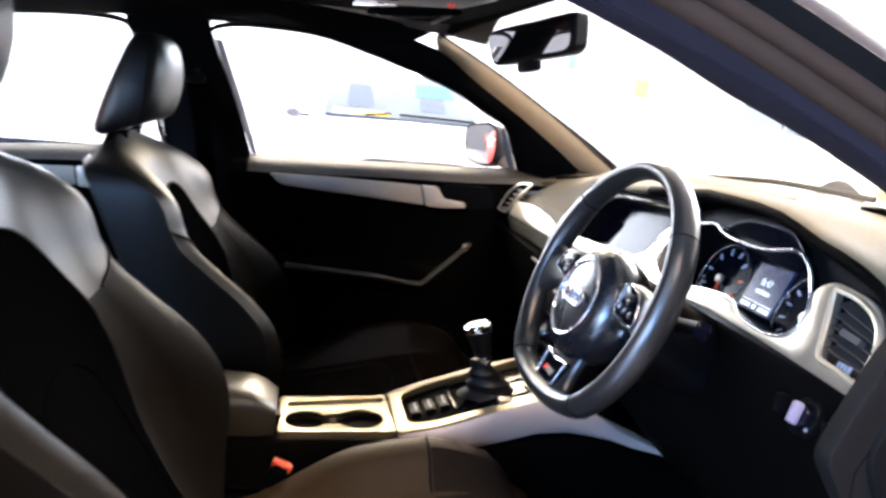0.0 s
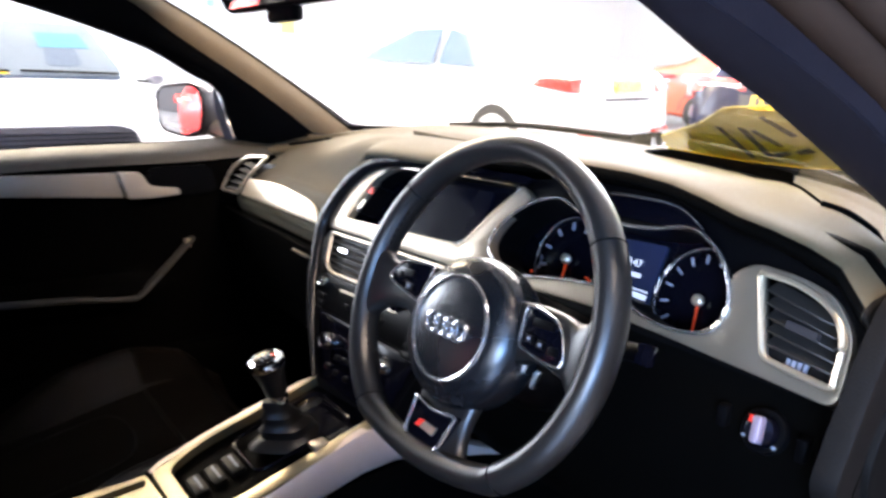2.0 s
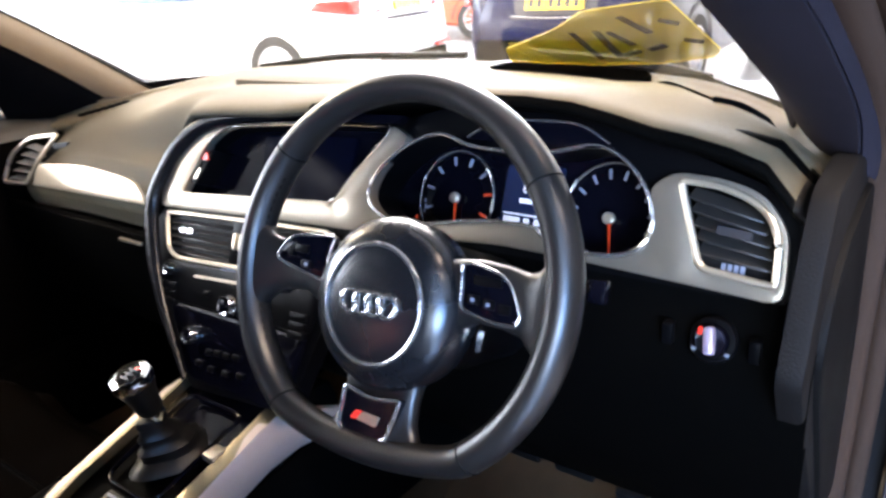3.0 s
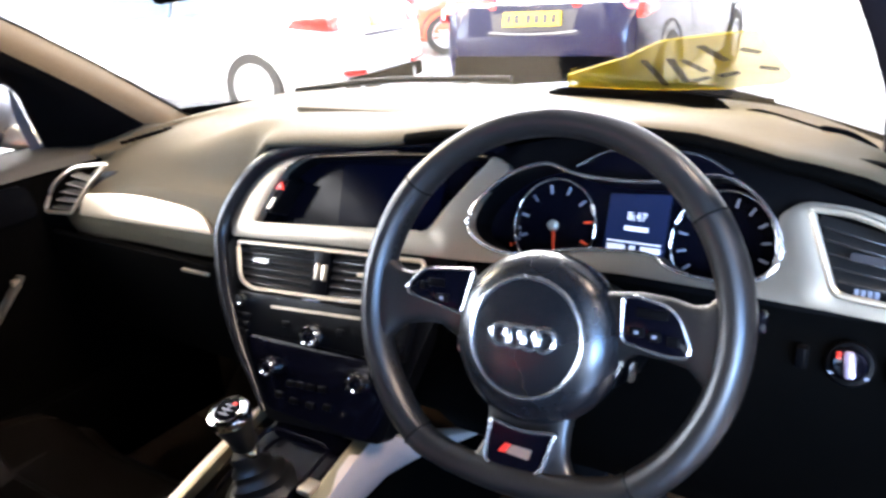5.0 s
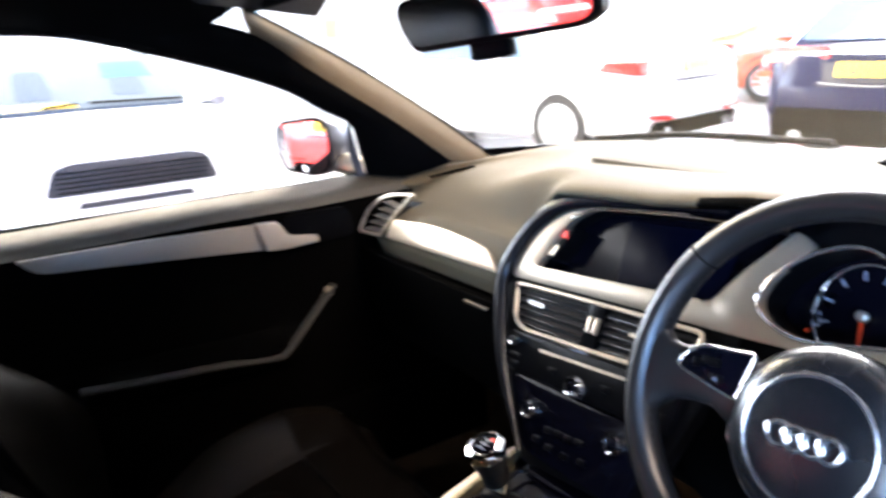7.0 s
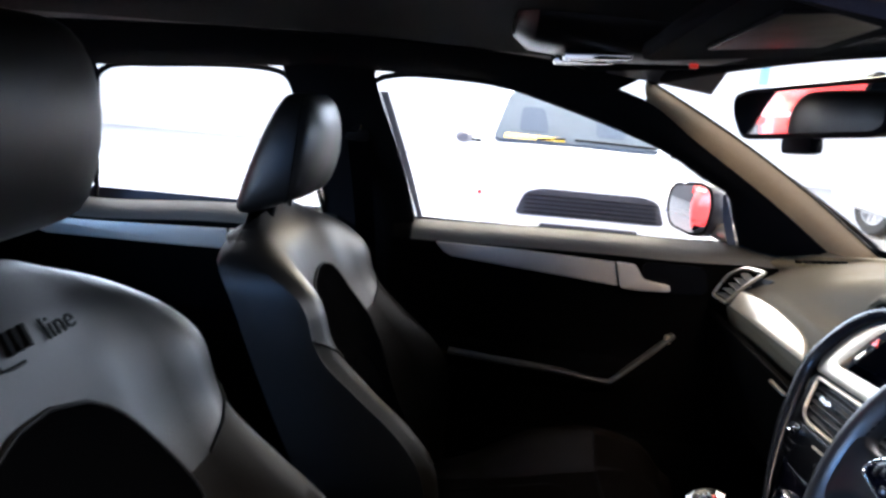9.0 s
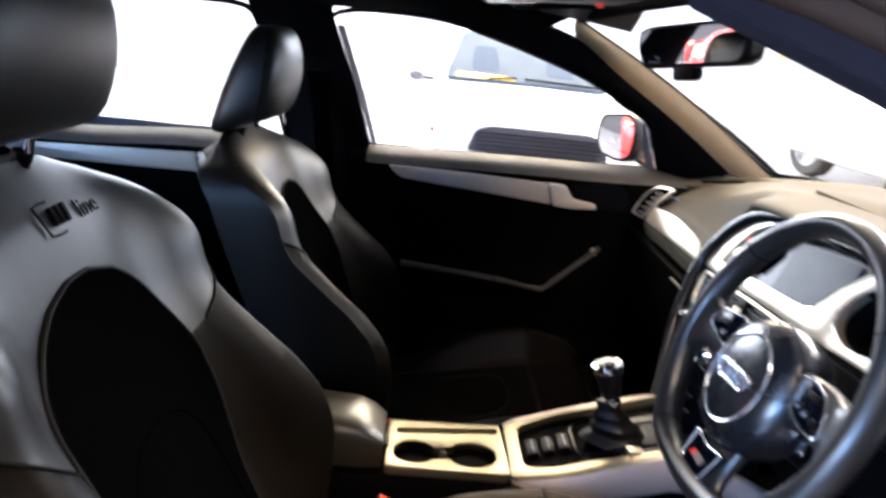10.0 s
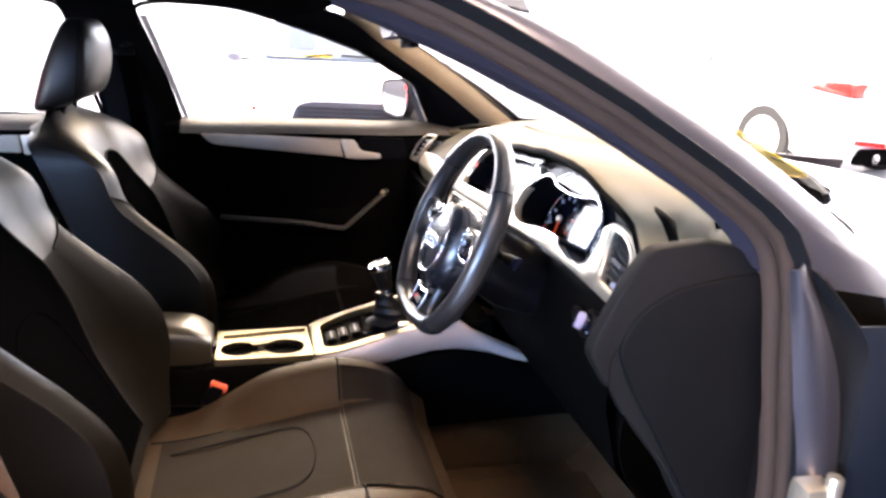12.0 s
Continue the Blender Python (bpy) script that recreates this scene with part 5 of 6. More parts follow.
        part("seat_rail", rbox(0.5, 0.03, 0.05, 0.006, (0.22, 0.19 * s, 0.235)), PLASTIC, seat)
        part("side_valance", panel(rpoly([(-0.10, 0.26), (-0.10, 0.40), (0.05, 0.385), (0.40, 0.37), (0.46, 0.30), (0.30, 0.25)], 0.03), lambda u, v, d: Vector((u, s * (0.245 + d), v)), 0.0, 0.012, bevel=0.004), PLASTIC, seat, "black plastic seat side trim")
    return seat, back


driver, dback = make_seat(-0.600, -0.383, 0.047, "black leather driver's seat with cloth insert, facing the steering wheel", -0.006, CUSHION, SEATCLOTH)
passenger, pback = make_seat(-0.530, 0.383, 0.0, "black leather passenger seat with cloth insert beside the far door", -0.018, CUSHION_SHADE, CLOTH_SHADE)


def badge(back):
    """Pressed into the shoulder: a framed bar badge and a short word beside it."""
    def at(y, s, d=0.0025):
        return seat_front(s, y) + Vector((d, 0, d * 0.4))
    part("embossed_frame", tube([at(y, s) for y, s in ((0.020, 0.930), (0.004, 0.931), (-0.008, 0.928), (-0.010, 0.90), (-0.007, 0.870), (0.006, 0.866), (0.022, 0.866))], 0.0016, 6), PIPING, back, "pressed badge frame")
    for y in (0.014, 0.026, 0.038):
        part("embossed_bar", tube([at(y - 0.002, 0.884), at(y + 0.002, 0.918)], 0.004, 6), PIPING, back)
    cu = bpy.data.curves.new("word", "FONT")
    cu.body, cu.size, cu.extrude = "line", 0.034, 0.0006
    tmp = bpy.data.objects.new("word", cu)
    me = bpy.data.meshes.new_from_object(tmp)
    bpy.data.objects.remove(tmp)
    for v in me.vertices:
        v.co = at(0.062 + v.co.x, 0.876 + v.co.y / 0.62, 0.002 + v.co.z)
    me.materials.append(PIPING)
    word = new("embossed_word", me)
    word.parent = back
    tagged(word, "the pressed word line")


badge(dback)

# rear bench
bench = thing("rear_bench", "black leather rear bench behind the front seats", "seat")
part("bench_cushion", rbox(0.50, 1.30, 0.16, 0.06, (-1.45, 0, 0.42), seg=5), LEATHER, bench)
part("bench_back", rbox(0.14, 1.30, 0.55, 0.06, (-1.74, 0, 0.66), pose(0, 0, 0, 0, -22, 0), 5), LEATHER, bench)

# seat belts
for s in (1, -1):
    belt = thing("seat_belt", "black webbing seat belt hanging at the door pillar", "seat belt", "front seat belts")
    bx = 0.0 if s > 0 else -0.11
    line = resample(curve([(-0.745 + bx, 0.655 * s, 1.075), (-0.73 + bx, 0.69 * s, 0.95), (-0.715 + bx, 0.735 * s, 0.75), (-0.70 + bx, 0.74 * s, 0.45)]), 20)
    part("webbing", thick(loft([[p + Vector((-0.022, 0, 0)), p + Vector((0.022, 0, 0))] for p in line], False, False), 0.0015), FABRIC, belt)
    part("belt_guide", rbox(0.05, 0.02, 0.03, 0.008, (-0.745 + bx, 0.655 * s, 1.078)), PLASTIC, belt, "black plastic belt guide")
    part("guide_bolt", lathe([(0.012, 0), (0.012, 0.006), (0.009, 0.009)], Matrix.Translation((-0.745 + bx, 0.645 * s, 1.095)) @ pose(0, 0, 0, 90 * s), 14), PLASTIC, belt)
    buckle = thing("seat_belt_buckle", "black belt buckle with a red release button beside the console", "buckle", "belt buckles")
    part("buckle_stem", tube([(-0.53, 0.118 * s, 0.37), (-0.503, 0.118 * s, 0.435)], 0.012, 10, flat=0.7), PLASTIC, buckle)
    part("buckle_body", rbox(0.028, 0.022, 0.06, 0.006, (-0.497, 0.118 * s, 0.440), pose(0, 0, 0, 0, 25, 0)), PLASTIC, buckle)
    part("release_button", rbox(0.034, 0.017, 0.013, 0.003, (-0.484, 0.118 * s, 0.464), pose(0, 0, 0, 0, 25, 0)), BUCKLE, buckle, "bright red release button")
# ---- centre console ----
console = thing("centre_console", "black centre console with silver surround, cup holders and gear lever gate", "console")


def ramp_z(x):
    """The console's top: flat by the cup holders, rising towards the dashboard."""
    return 0.500 + 0.085 * step(-0.34, 0.02, x) * 1.0


def on_console(x, y, d=0.0):
    return Vector((x, y, ramp_z(x) + d))


part("console_body", loft([[(x, -w, 0.22), (x, -w, ramp_z(x) - 0.028), (x, -w + 0.012, ramp_z(x) - 0.012), (x, w - 0.012, ramp_z(x) - 0.012), (x, w, ramp_z(x) - 0.028), (x, w, 0.22)] for x, w in ((-0.95, 0.09), (-0.60, 0.094), (-0.50, 0.096), (-0.30, 0.094), (-0.15, 0.096), (0.0, 0.092), (0.10, 0.096))]), DASHLOW, console, "black console body")
# cup tray
cups = []
for a in [math.radians(d) for d in range(25, 336, 12)]:
    cups.append(Vector((-0.447 + 0.037 * math.cos(a), -0.024 + 0.034 * math.sin(a))))
for a in [math.radians(d) for d in range(205, 516, 12)]:
    cups.append(Vector((-0.350 + 0.042 * math.cos(a), -0.022 + 0.037 * math.sin(a))))
slot = rpoly([(-0.480, 0.032), (-0.302, 0.052), (-0.300, 0.067), (-0.480, 0.048)], 0.005)
tray = part("cup_tray", panel(rpoly([(-0.495, -0.074), (-0.495, 0.074), (-0.296, 0.080), (-0.290, -0.078)], 0.008), on_console, -0.012, 0.003, (cups, slot), 0.002), TRAY, console, "silver cup holder tray")
part("cup_well", loft([[on_console(p.x, p.y, 0.0) for p in cups], [on_console(p.x, p.y, -0.055) for p in cups]], True, False), GLOSS, tray, "dark cup holder well")
part("well_bottom", panel(cups, on_console, -0.06, -0.055), GLOSS, tray)
part("slot_well", panel(slot, on_console, -0.03, -0.02), GLOSS, tray)
part("cup_tab", rbox(0.012, 0.012, 0.010, 0.003, (-0.398, -0.006, 0.492)), SILVER, tray)
# silver surround with gate opening and side wing towards the driver
gate = rpoly([(-0.268, -0.062), (-0.268, 0.064), (-0.215, 0.082), (0.0, 0.086), (0.0, -0.080), (-0.215, -0.078)], [0.02, 0.02, 0.04, 0.012, 0.012, 0.04])
part("gate_surround", panel(rpoly([(-0.290, -0.092), (-0.290, 0.076), (-0.215, 0.092), (0.016, 0.096), (0.016, -0.100), (-0.20, -0.106)], [0.014, 0.014, 0.03, 0.01, 0.01, 0.03]), on_console, -0.012, 0.006, (gate,), 0.003), TRAY, console, "silver gear gate surround")
for s in (1, -1):
    rows = []
    for x, zt, zb, yt in ((-0.289, 0.506, 0.502, 0.088), (-0.272, 0.512, 0.497, 0.096), (-0.25, 0.517, 0.489, 0.101), (-0.21, 0.529, 0.481, 0.106), (-0.12, 0.558, 0.499, 0.104), (-0.04, 0.581, 0.518, 0.102), (0.014, 0.588, 0.520, 0.101), (0.05, 0.562, 0.518, 0.108), (0.09, 0.545, 0.512, 0.114), (0.135, 0.527, 0.499, 0.122), (0.20, 0.496, 0.489, 0.134)):
        y = s * (yt + 0.008 * step(-0.289, -0.22, x))
        rows.append([(x, s * (yt - 0.012), zt), (x, s * yt, zt - 0.001), (x, y, mix(zt, zb, 0.25)), (x, y + s * 0.003, mix(zt, zb, 0.8)), (x, y - s * 0.004, zb)])
    part("side_wing", thick(loft(rows, False, False), 0.004), WINGTRIM, console, "silver wing along the console side")
part("gate_floor", panel(gate, on_console, -0.02, -0.010), GLOSS, console, "gloss black gear gate")
for k in range(3):
    part("console_button", rbox(0.020, 0.048, 0.012, 0.003, on_console(-0.246 + 0.026 * k, 0.0, -0.005) + Vector((0, 0.002, 0)), pose(0, 0, 0, 0, -14, 0)), PLASTIC, console, "black console button")
    part("button_bar", rbox(0.004, 0.034, 0.002, 0.0008, on_console(-0.246 + 0.026 * k, 0.002, 0.0025), pose(0, 0, 0, 0, -14, 0)), DIAL, console)
bootring = rpoly([(-0.178, -0.048), (-0.178, 0.052), (-0.03, 0.058), (-0.03, -0.055)], 0.02)
part("boot_frame", tube([on_console(p.x, p.y, -0.003) for p in bootring], 0.003, 8, True), GLOSS, console, "gloss black frame of the gear gaiter")
part("front_strip", tube([on_console(0.008, y, 0.006) for y in (-0.075, -0.04, 0, 0.04, 0.078)], 0.004, 8, flat=0.6), CHROME, console, "bright strip ahead of the gate")
part("start_button", rbox(0.026, 0.022, 0.010, 0.004, on_console(-0.095, -0.072, 0.0)), SILVER, console)
lever = thing("gear_lever", "black gear lever with a polished metal knob", "gear lever")
rows = []
for i in range(12):
    t = i / 11
    c = Vector((mix(-0.100, -0.135, t), mix(0.0, -0.006, t), mix(0.545, 0.618, t)))
    w = mix(0.058, 0.013, t ** 0.55) * (1 + 0.10 * math.sin(t * 22))
    rows.append([c + Vector((w * 1.15 * math.cos(b) * (1 + 0.06 * math.cos(4 * b)), w * 0.8 * math.sin(b) * (1 + 0.06 * math.cos(4 * b)), 0)) for b in [2 * math.pi * j / 24 for j in range(24)]])
part("gaiter", loft(rows), LEATHER, lever, "folded black leather gaiter")
KN = Matrix.Translation((-0.146, -0.008, 0.686)) @ Vector((-0.30, -0.02, 1)).to_track_quat("Z", "Y").to_matrix().to_4x4()
part("knob_collar", lathe([(0.013, -0.078), (0.015, -0.07), (0.0135, -0.06)], KN, 20), CHROME, lever)
grip = part("knob", lathe([(0.012, -0.064), (0.0165, -0.058), (0.0175, -0.045), (0.0205, -0.028), (0.0245, -0.016), (0.0260, -0.010)], KN, 28), LEATHER, lever, "black leather knob grip")
part("knob_top", lathe([(0.0262, -0.0105), (0.0268, -0.006), (0.0245, 0.0), (0.0190, 0.0022), (0.0165, 0.0012)], KN, 28), CHROME, grip, "polished metal knob ring")
part("shift_plate", lathe([(0.0165, 0.0008), (0.0165, 0.0016), (0.002, 0.0022)], KN, 24), GLOSS, grip)
for x in (-0.007, 0.0, 0.007):
    part("shift_mark", rbox(0.014, 0.0014, 0.0008, 0.0003, m=KN @ Matrix.Translation((0, x, 0.0026))), DIAL, grip)
part("shift_mark", rbox(0.0014, 0.015, 0.0008, 0.0003, m=KN @ Matrix.Translation((0, 0, 0.0026))), DIAL, grip)
part("reverse_mark", rbox(0.006, 0.0035, 0.0008, 0.0003, m=KN @ Matrix.Translation((0.0045, 0.0105, 0.0026))), HAZARD, grip, "red reverse mark")
# armrest
arm = thing("armrest", "grey-black padded armrest between the front seats", "armrest")
rows = []
for i in range(15):
    a = i / 14
    x = mix(-0.80, -0.500, a)
    f = 0.9 if i == 0 else (0.86 if i == 14 else 1)
    h = mix(0.585, 0.560, a) - 0.018 * step(0.8, 1.0, a) ** 2
    rows.append([(x, 0.066 * f * math.copysign(abs(math.cos(b)) ** 0.5, math.cos(b)), (h + 0.465) / 2 + (h - 0.465) / 2 * f * math.copysign(abs(math.sin(b)) ** 0.5, math.sin(b))) for b in [2 * math.pi * j / 24 for j in range(24)]])
part("pad", loft(rows), material("worn beige-black armrest leather", (0.030, 0.024, 0.015), 0.36, spread=0.25, scale=18, bump=0.1, grain=420), arm, "padded leather armrest lid")
part("catch", rbox(0.012, 0.04, 0.018, 0.004, (-0.497, 0, 0.500)), PLASTIC, arm)
part("arm_base", rbox(0.30, 0.15, 0.10, 0.01, (-0.65, 0, 0.44)), DASHLOW, arm)
for s in (1, -1):
    part("tunnel_side", thick(band([(-0.28, 0.094 * s, 0.482), (-0.1, 0.098 * s, 0.494), (0.05, 0.104 * s, 0.510), (0.20, 0.124 * s, 0.480), (0.34, 0.14 * s, 0.47)], [(-0.28, 0.115 * s, 0.33), (-0.1, 0.13 * s, 0.34), (0.05, 0.15 * s, 0.36), (0.20, 0.175 * s, 0.38), (0.34, 0.19 * s, 0.39)], 18, 8, 0.02, (0, s, 0.3)), 0.004), DASHLOW, console, "black padded tunnel side")
# pedals
for i, (y, w, h, z) in enumerate(((-0.47, 0.045, 0.10, 0.36), (-0.37, 0.065, 0.05, 0.40), (-0.28, 0.06, 0.05, 0.40))):
    ped = thing("pedal", "black rubber pedal in the footwell", "pedal", "pedals")
    part("pad", rbox(0.012, w, h, 0.006, (0.31, y, z), pose(0, 0, 0, 0, -25, 0)), RUBBER, ped)
    part("lever", tube([(0.315, y, z), (0.36, y, z + 0.10), (0.37, y, z + 0.2)], 0.007, 8), PLASTIC, ped)
mat_ob = part("floor_mat", rbox(0.52, 0.46, 0.012, 0.005, (0.12, -0.40, 0.218)), CARPET)
tagged(mat_ob, "dark brown carpet mat in the driver's footwell", "mat")
# ---- the closed left-hand doors ----


SILLPAD = material("grey padded sill skin", (0.026, 0.023, 0.017), 0.6, spread=0.15, scale=14, bump=0.5, grain=520)


def door_y(x, z, x0=0.72):
    """How far out the door card lies at a height."""
    base = graph(z, [(0.25, 0.715), (0.42, 0.705), (0.545, 0.695), (0.575, 0.668), (0.600, 0.666), (0.625, 0.715), (0.72, 0.728), (0.80, 0.722), (0.845, 0.722), (0.862, 0.735), (0.874, 0.765), (0.880, 0.80), (0.895, 0.815)])
    flat = graph(z, [(0.25, 0.715), (0.60, 0.722), (0.80, 0.722), (0.845, 0.722), (0.862, 0.735), (0.874, 0.765), (0.880, 0.80), (0.895, 0.815)])
    k = 1.0 if x < -0.30 else 1 - step(-0.20, -0.02, x)
    return mix(flat, base, k) + x0 - 0.72


def belt(x):
    """Rise of the sill above its height at the door pillar."""
    return graph(x, [(-1.75, -0.030), (-1.42, -0.028), (-1.03, -0.006), (-0.62, 0.0), (-0.08, 0.014), (0.15, 0.022)])


def out_y(x):
    return graph(x, [(-1.75, 0.05), (-1.03, 0.025), (-0.62, 0.006), (0.2, -0.055)])


def card(xa, xb, n=30):
    zs = [0.25, 0.35, 0.45, 0.52, 0.55, 0.57, 0.585, 0.60, 0.612, 0.63, 0.66, 0.70, 0.75, 0.80, 0.83, 0.847, 0.856, 0.864, 0.871, 0.876, 0.880, 0.883]
    return loft([[(x, door_y(x, z) + out_y(x), z + belt(x) * step(0.6, 0.85, z)) for z in zs] for x in [mix(xa, xb, i / (n - 1)) for i in range(n)]], False, False)


def build_door(xa, xb, label, front):
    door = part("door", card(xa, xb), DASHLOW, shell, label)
    part("sill_pad", loft([[(x, door_y(x, z) + out_y(x) - 0.002, z + belt(x) + 0.001) for z in (0.846, 0.856, 0.864, 0.871, 0.876, 0.8802)] for x in [mix(xa + 0.045, xb - 0.005, i / 20) for i in range(21)]], False, False), SILLPAD, door, "grey padded window sill")
    part("outer_skin", thick(loft([[(x, 0.90 + 0.015 * math.sin(3 * z) - (0.03 * step(0.0, 0.5, x)), z) for z in (0.24, 0.4, 0.6, 0.8, 0.87)] for x in (xa, (xa + xb) / 2, xb)], False, False), 0.003), PAINT, door, "dark grey outer skin")
    return door


fdoor = build_door(-0.665, 0.36, "closed black passenger door with silver trim strip and handle", True)


def on_door(x, z, d=0.0):
    return Vector((x, door_y(x, z) + out_y(x) - 0.002 - d, z + belt(x) * step(0.6, 0.85, z)))


strip = part("trim_strip", panel(rpoly([(-0.562, 0.846), (-0.535, 0.818), (-0.40, 0.804), (-0.150, 0.782), (-0.162, 0.832), (-0.40, 0.843)], [0.005, 0.02, 0.05, 0.004, 0.004, 0.05]), on_door, -0.01, 0.006, bevel=0.002), DOORTRIM, fdoor, "brushed silver door trim strip")
part("handle_recess", panel(rpoly([(-0.105, 0.840), (0.03, 0.838), (0.045, 0.780), (-0.09, 0.775)], 0.02), on_door, 0.0, 0.004), PLASTIC, fdoor, "dark handle recess")
part("door_handle", panel(rpoly([(-0.162, 0.834), (-0.118, 0.832), (-0.100, 0.802), (-0.042, 0.795), (-0.040, 0.783), (-0.10, 0.779), (-0.145, 0.781)], [0.004, 0.008, 0.012, 0.004, 0.004, 0.01, 0.004]), on_door, 0.0, 0.016, bevel=0.004), DOORTRIM, fdoor, "silver pull handle")
# Paler sill skin on the pull paints the light it catches.
pull = part("grab_pull", tube(curve([(-0.51, 0.662, 0.614), (-0.40, 0.648, 0.608), (-0.28, 0.645, 0.599), (-0.17, 0.646, 0.584), (-0.142, 0.649, 0.586), (-0.09, 0.660, 0.628), (-0.03, 0.672, 0.680), (-0.015, 0.677, 0.695)], 5), 0.010, 10, flat=0.7), SILLPAD, fdoor, "padded door pull")
part("pull_tip", rbox(0.014, 0.012, 0.02, 0.004, (-0.028, 0.672, 0.684)), SILVER, fdoor)
part("map_pocket", panel(rpoly([(-0.45, 0.30), (-0.43, 0.44), (0.18, 0.47), (0.22, 0.30)], 0.04), lambda x, z, d: Vector((x, 0.70 + out_y(x) - d, z)), 0.0, 0.03, bevel=0.01), DASHLOW, fdoor)
part("mirror_sail", thick(band([(0.120, 0.729, 0.895), (0.088, 0.692, 0.962), (0.054, 0.656, 1.018)], [(0.30, 0.66, 0.88), (0.20, 0.655, 0.955), (0.06, 0.650, 1.02)], 12, 4), 0.004), LINER, fdoor, "black triangular mirror sail")
part("sail_edge", thick(band([(0.110, 0.735, 0.897), (0.076, 0.697, 0.964), (0.044, 0.660, 1.020)], [(0.092, 0.738, 0.897), (0.058, 0.700, 0.964), (0.040, 0.665, 1.020)], 10, 3), 0.004), FRAMEGREY, fdoor, "grey window guide")
rdoor = build_door(-1.78, -0.795, "closed black rear door with silver trim strip", False)
part("trim_strip", panel(rpoly([(-1.55, 0.836), (-1.50, 0.80), (-1.10, 0.785), (-1.045, 0.783), (-1.05, 0.832)], [0.005, 0.02, 0.05, 0.004, 0.004]), on_door, -0.01, 0.006, bevel=0.002), DOORTRIM, rdoor, "brushed silver rear trim strip")
part("door_handle", panel(rpoly([(-1.042, 0.834), (-1.000, 0.832), (-0.985, 0.802), (-0.93, 0.795), (-0.93, 0.783), (-0.99, 0.779), (-1.035, 0.781)], [0.004, 0.008, 0.012, 0.004, 0.004, 0.01, 0.004]), on_door, 0.0, 0.016, bevel=0.004), DOORTRIM, rdoor, "silver pull handle")

# open driver's door, swung forward on its hinges, and the rear right door behind the pillar
odoor = part("door", loft([[(x, 0.03 + 0.02 * math.sin(6 * z), z) for z in (0.28, 0.4, 0.55, 0.7, 0.80, 0.86, 0.88)] for x in (0.02, 0.3, 0.6, 0.95)], False, False), DASHLOW, shell, "open driver's door swung forward on its hinge")
odoor.matrix_local = pose(0.425, -0.885, 0, 0, 0, -128)
part("outer_skin", thick(loft([[(x, 0.10 - 0.02 * (z - 0.55) ** 2, z) for z in (0.26, 0.4, 0.55, 0.7, 0.88)] for x in (0.0, 0.3, 0.6, 0.98)], False, False), 0.003), PAINT, odoor, "dark grey outer skin")
part("hinge_edge", rbox(0.03, 0.09, 0.62, 0.012, (0.01, 0.062, 0.57)), PAINT, odoor, "painted hinge edge")
orear = part("door", loft([[(x, -door_y(x, z) - out_y(x), z + belt(x) * step(0.6, 0.85, z)) for z in (0.25, 0.45, 0.57, 0.60, 0.63, 0.75, 0.845, 0.864, 0.876, 0.883)] for x in [mix(-1.78, -0.82, i / 10) for i in range(11)]], False, False), DASHLOW, shell, "closed rear door on the driver's side")
part("outer_skin", thick(loft([[(x, -0.90 - 0.015 * math.sin(3 * z), z) for z in (0.24, 0.4, 0.6, 0.8, 0.87)] for x in (-1.78, -1.3, -0.74)], False, False), 0.003), PAINT, orear, "dark grey outer skin")
part("pillar_skin", thick(band([(-0.69, -0.775, 0.34), (-0.70, -0.79, 0.60), (-0.745, -0.80, 0.86), (-0.80, -0.72, 1.06), (-0.83, -0.665, 1.24)], [(-0.78, -0.83, 0.34), (-0.79, -0.86, 0.60), (-0.82, -0.86, 0.86), (-0.86, -0.74, 1.06), (-0.88, -0.665, 1.24)], 18, 5, 0.02, (0, -1, 0)), 0.003), PAINT, shell, "dark grey door pillar skin")

# ---- mirrors, visors and roof console ----
rvm = thing("rear_view_mirror", "black interior mirror on a stalk behind the windscreen", "mirror", m=pose(-0.095, 0.012, 1.186, 0, 0, 0) @ pose(0, 0, 0, 0, 0, 16) @ pose(0, 0, 0, -5, -5, 0))


def yz(u, v, d):
    return Vector((-d, u, v))


back_line = rpoly([(-0.134, 0.043), (0.110, 0.0445), (0.140, 0.038), (0.142, 0.015), (0.121, -0.0225), (-0.113, -0.0215), (-0.131, -0.012), (-0.136, 0.028)], 0.016)
part("housing", loft([[Vector((x, p.x * f, p.y * f)) for p in back_line] for x, f in ((0.048, 0.55), (0.042, 0.75), (0.022, 0.96), (-0.004, 1.0), (-0.010, 0.97))]), PLASTIC, rvm, "rounded black mirror housing")
part("mirror_glass", panel(ring_outline(back_line, 0.007), yz, 0.006, 0.0115), MIRROR, rvm, "silvered mirror glass")
part("sensor_foot", rbox(0.02, 0.056, 0.022, 0.007, (-0.002, 0.008, -0.030)), PLASTIC, rvm)
part("stalk", tube(curve([(0.03, 0, 0.0), (0.06, 0, 0.03), (0.10, 0, 0.045)]), 0.014, 12), PLASTIC, rvm)

wing = thing("door_mirror", "dark grey door mirror with bright glass outside the far window", "mirror")
shape = rpoly([(-0.078, 0.030), (-0.060, 0.050), (0.035, 0.062), (0.066, 0.052), (0.076, 0.010), (0.064, -0.050), (0.020, -0.060), (-0.058, -0.052), (-0.078, -0.020)], 0.03, 6)
WING_N = Vector((-0.925, -0.380, 0.05)).normalized()
WING_T = Vector((0.400, -0.917, 0)).normalized()


def wing_at(u, v, d):
    """The mirror head stands beside the door, its glass facing back and in."""
    return Vector((0.040, 0.862, 0.957)) + WING_T * u + Vector((0, 0, v)) + WING_N * d


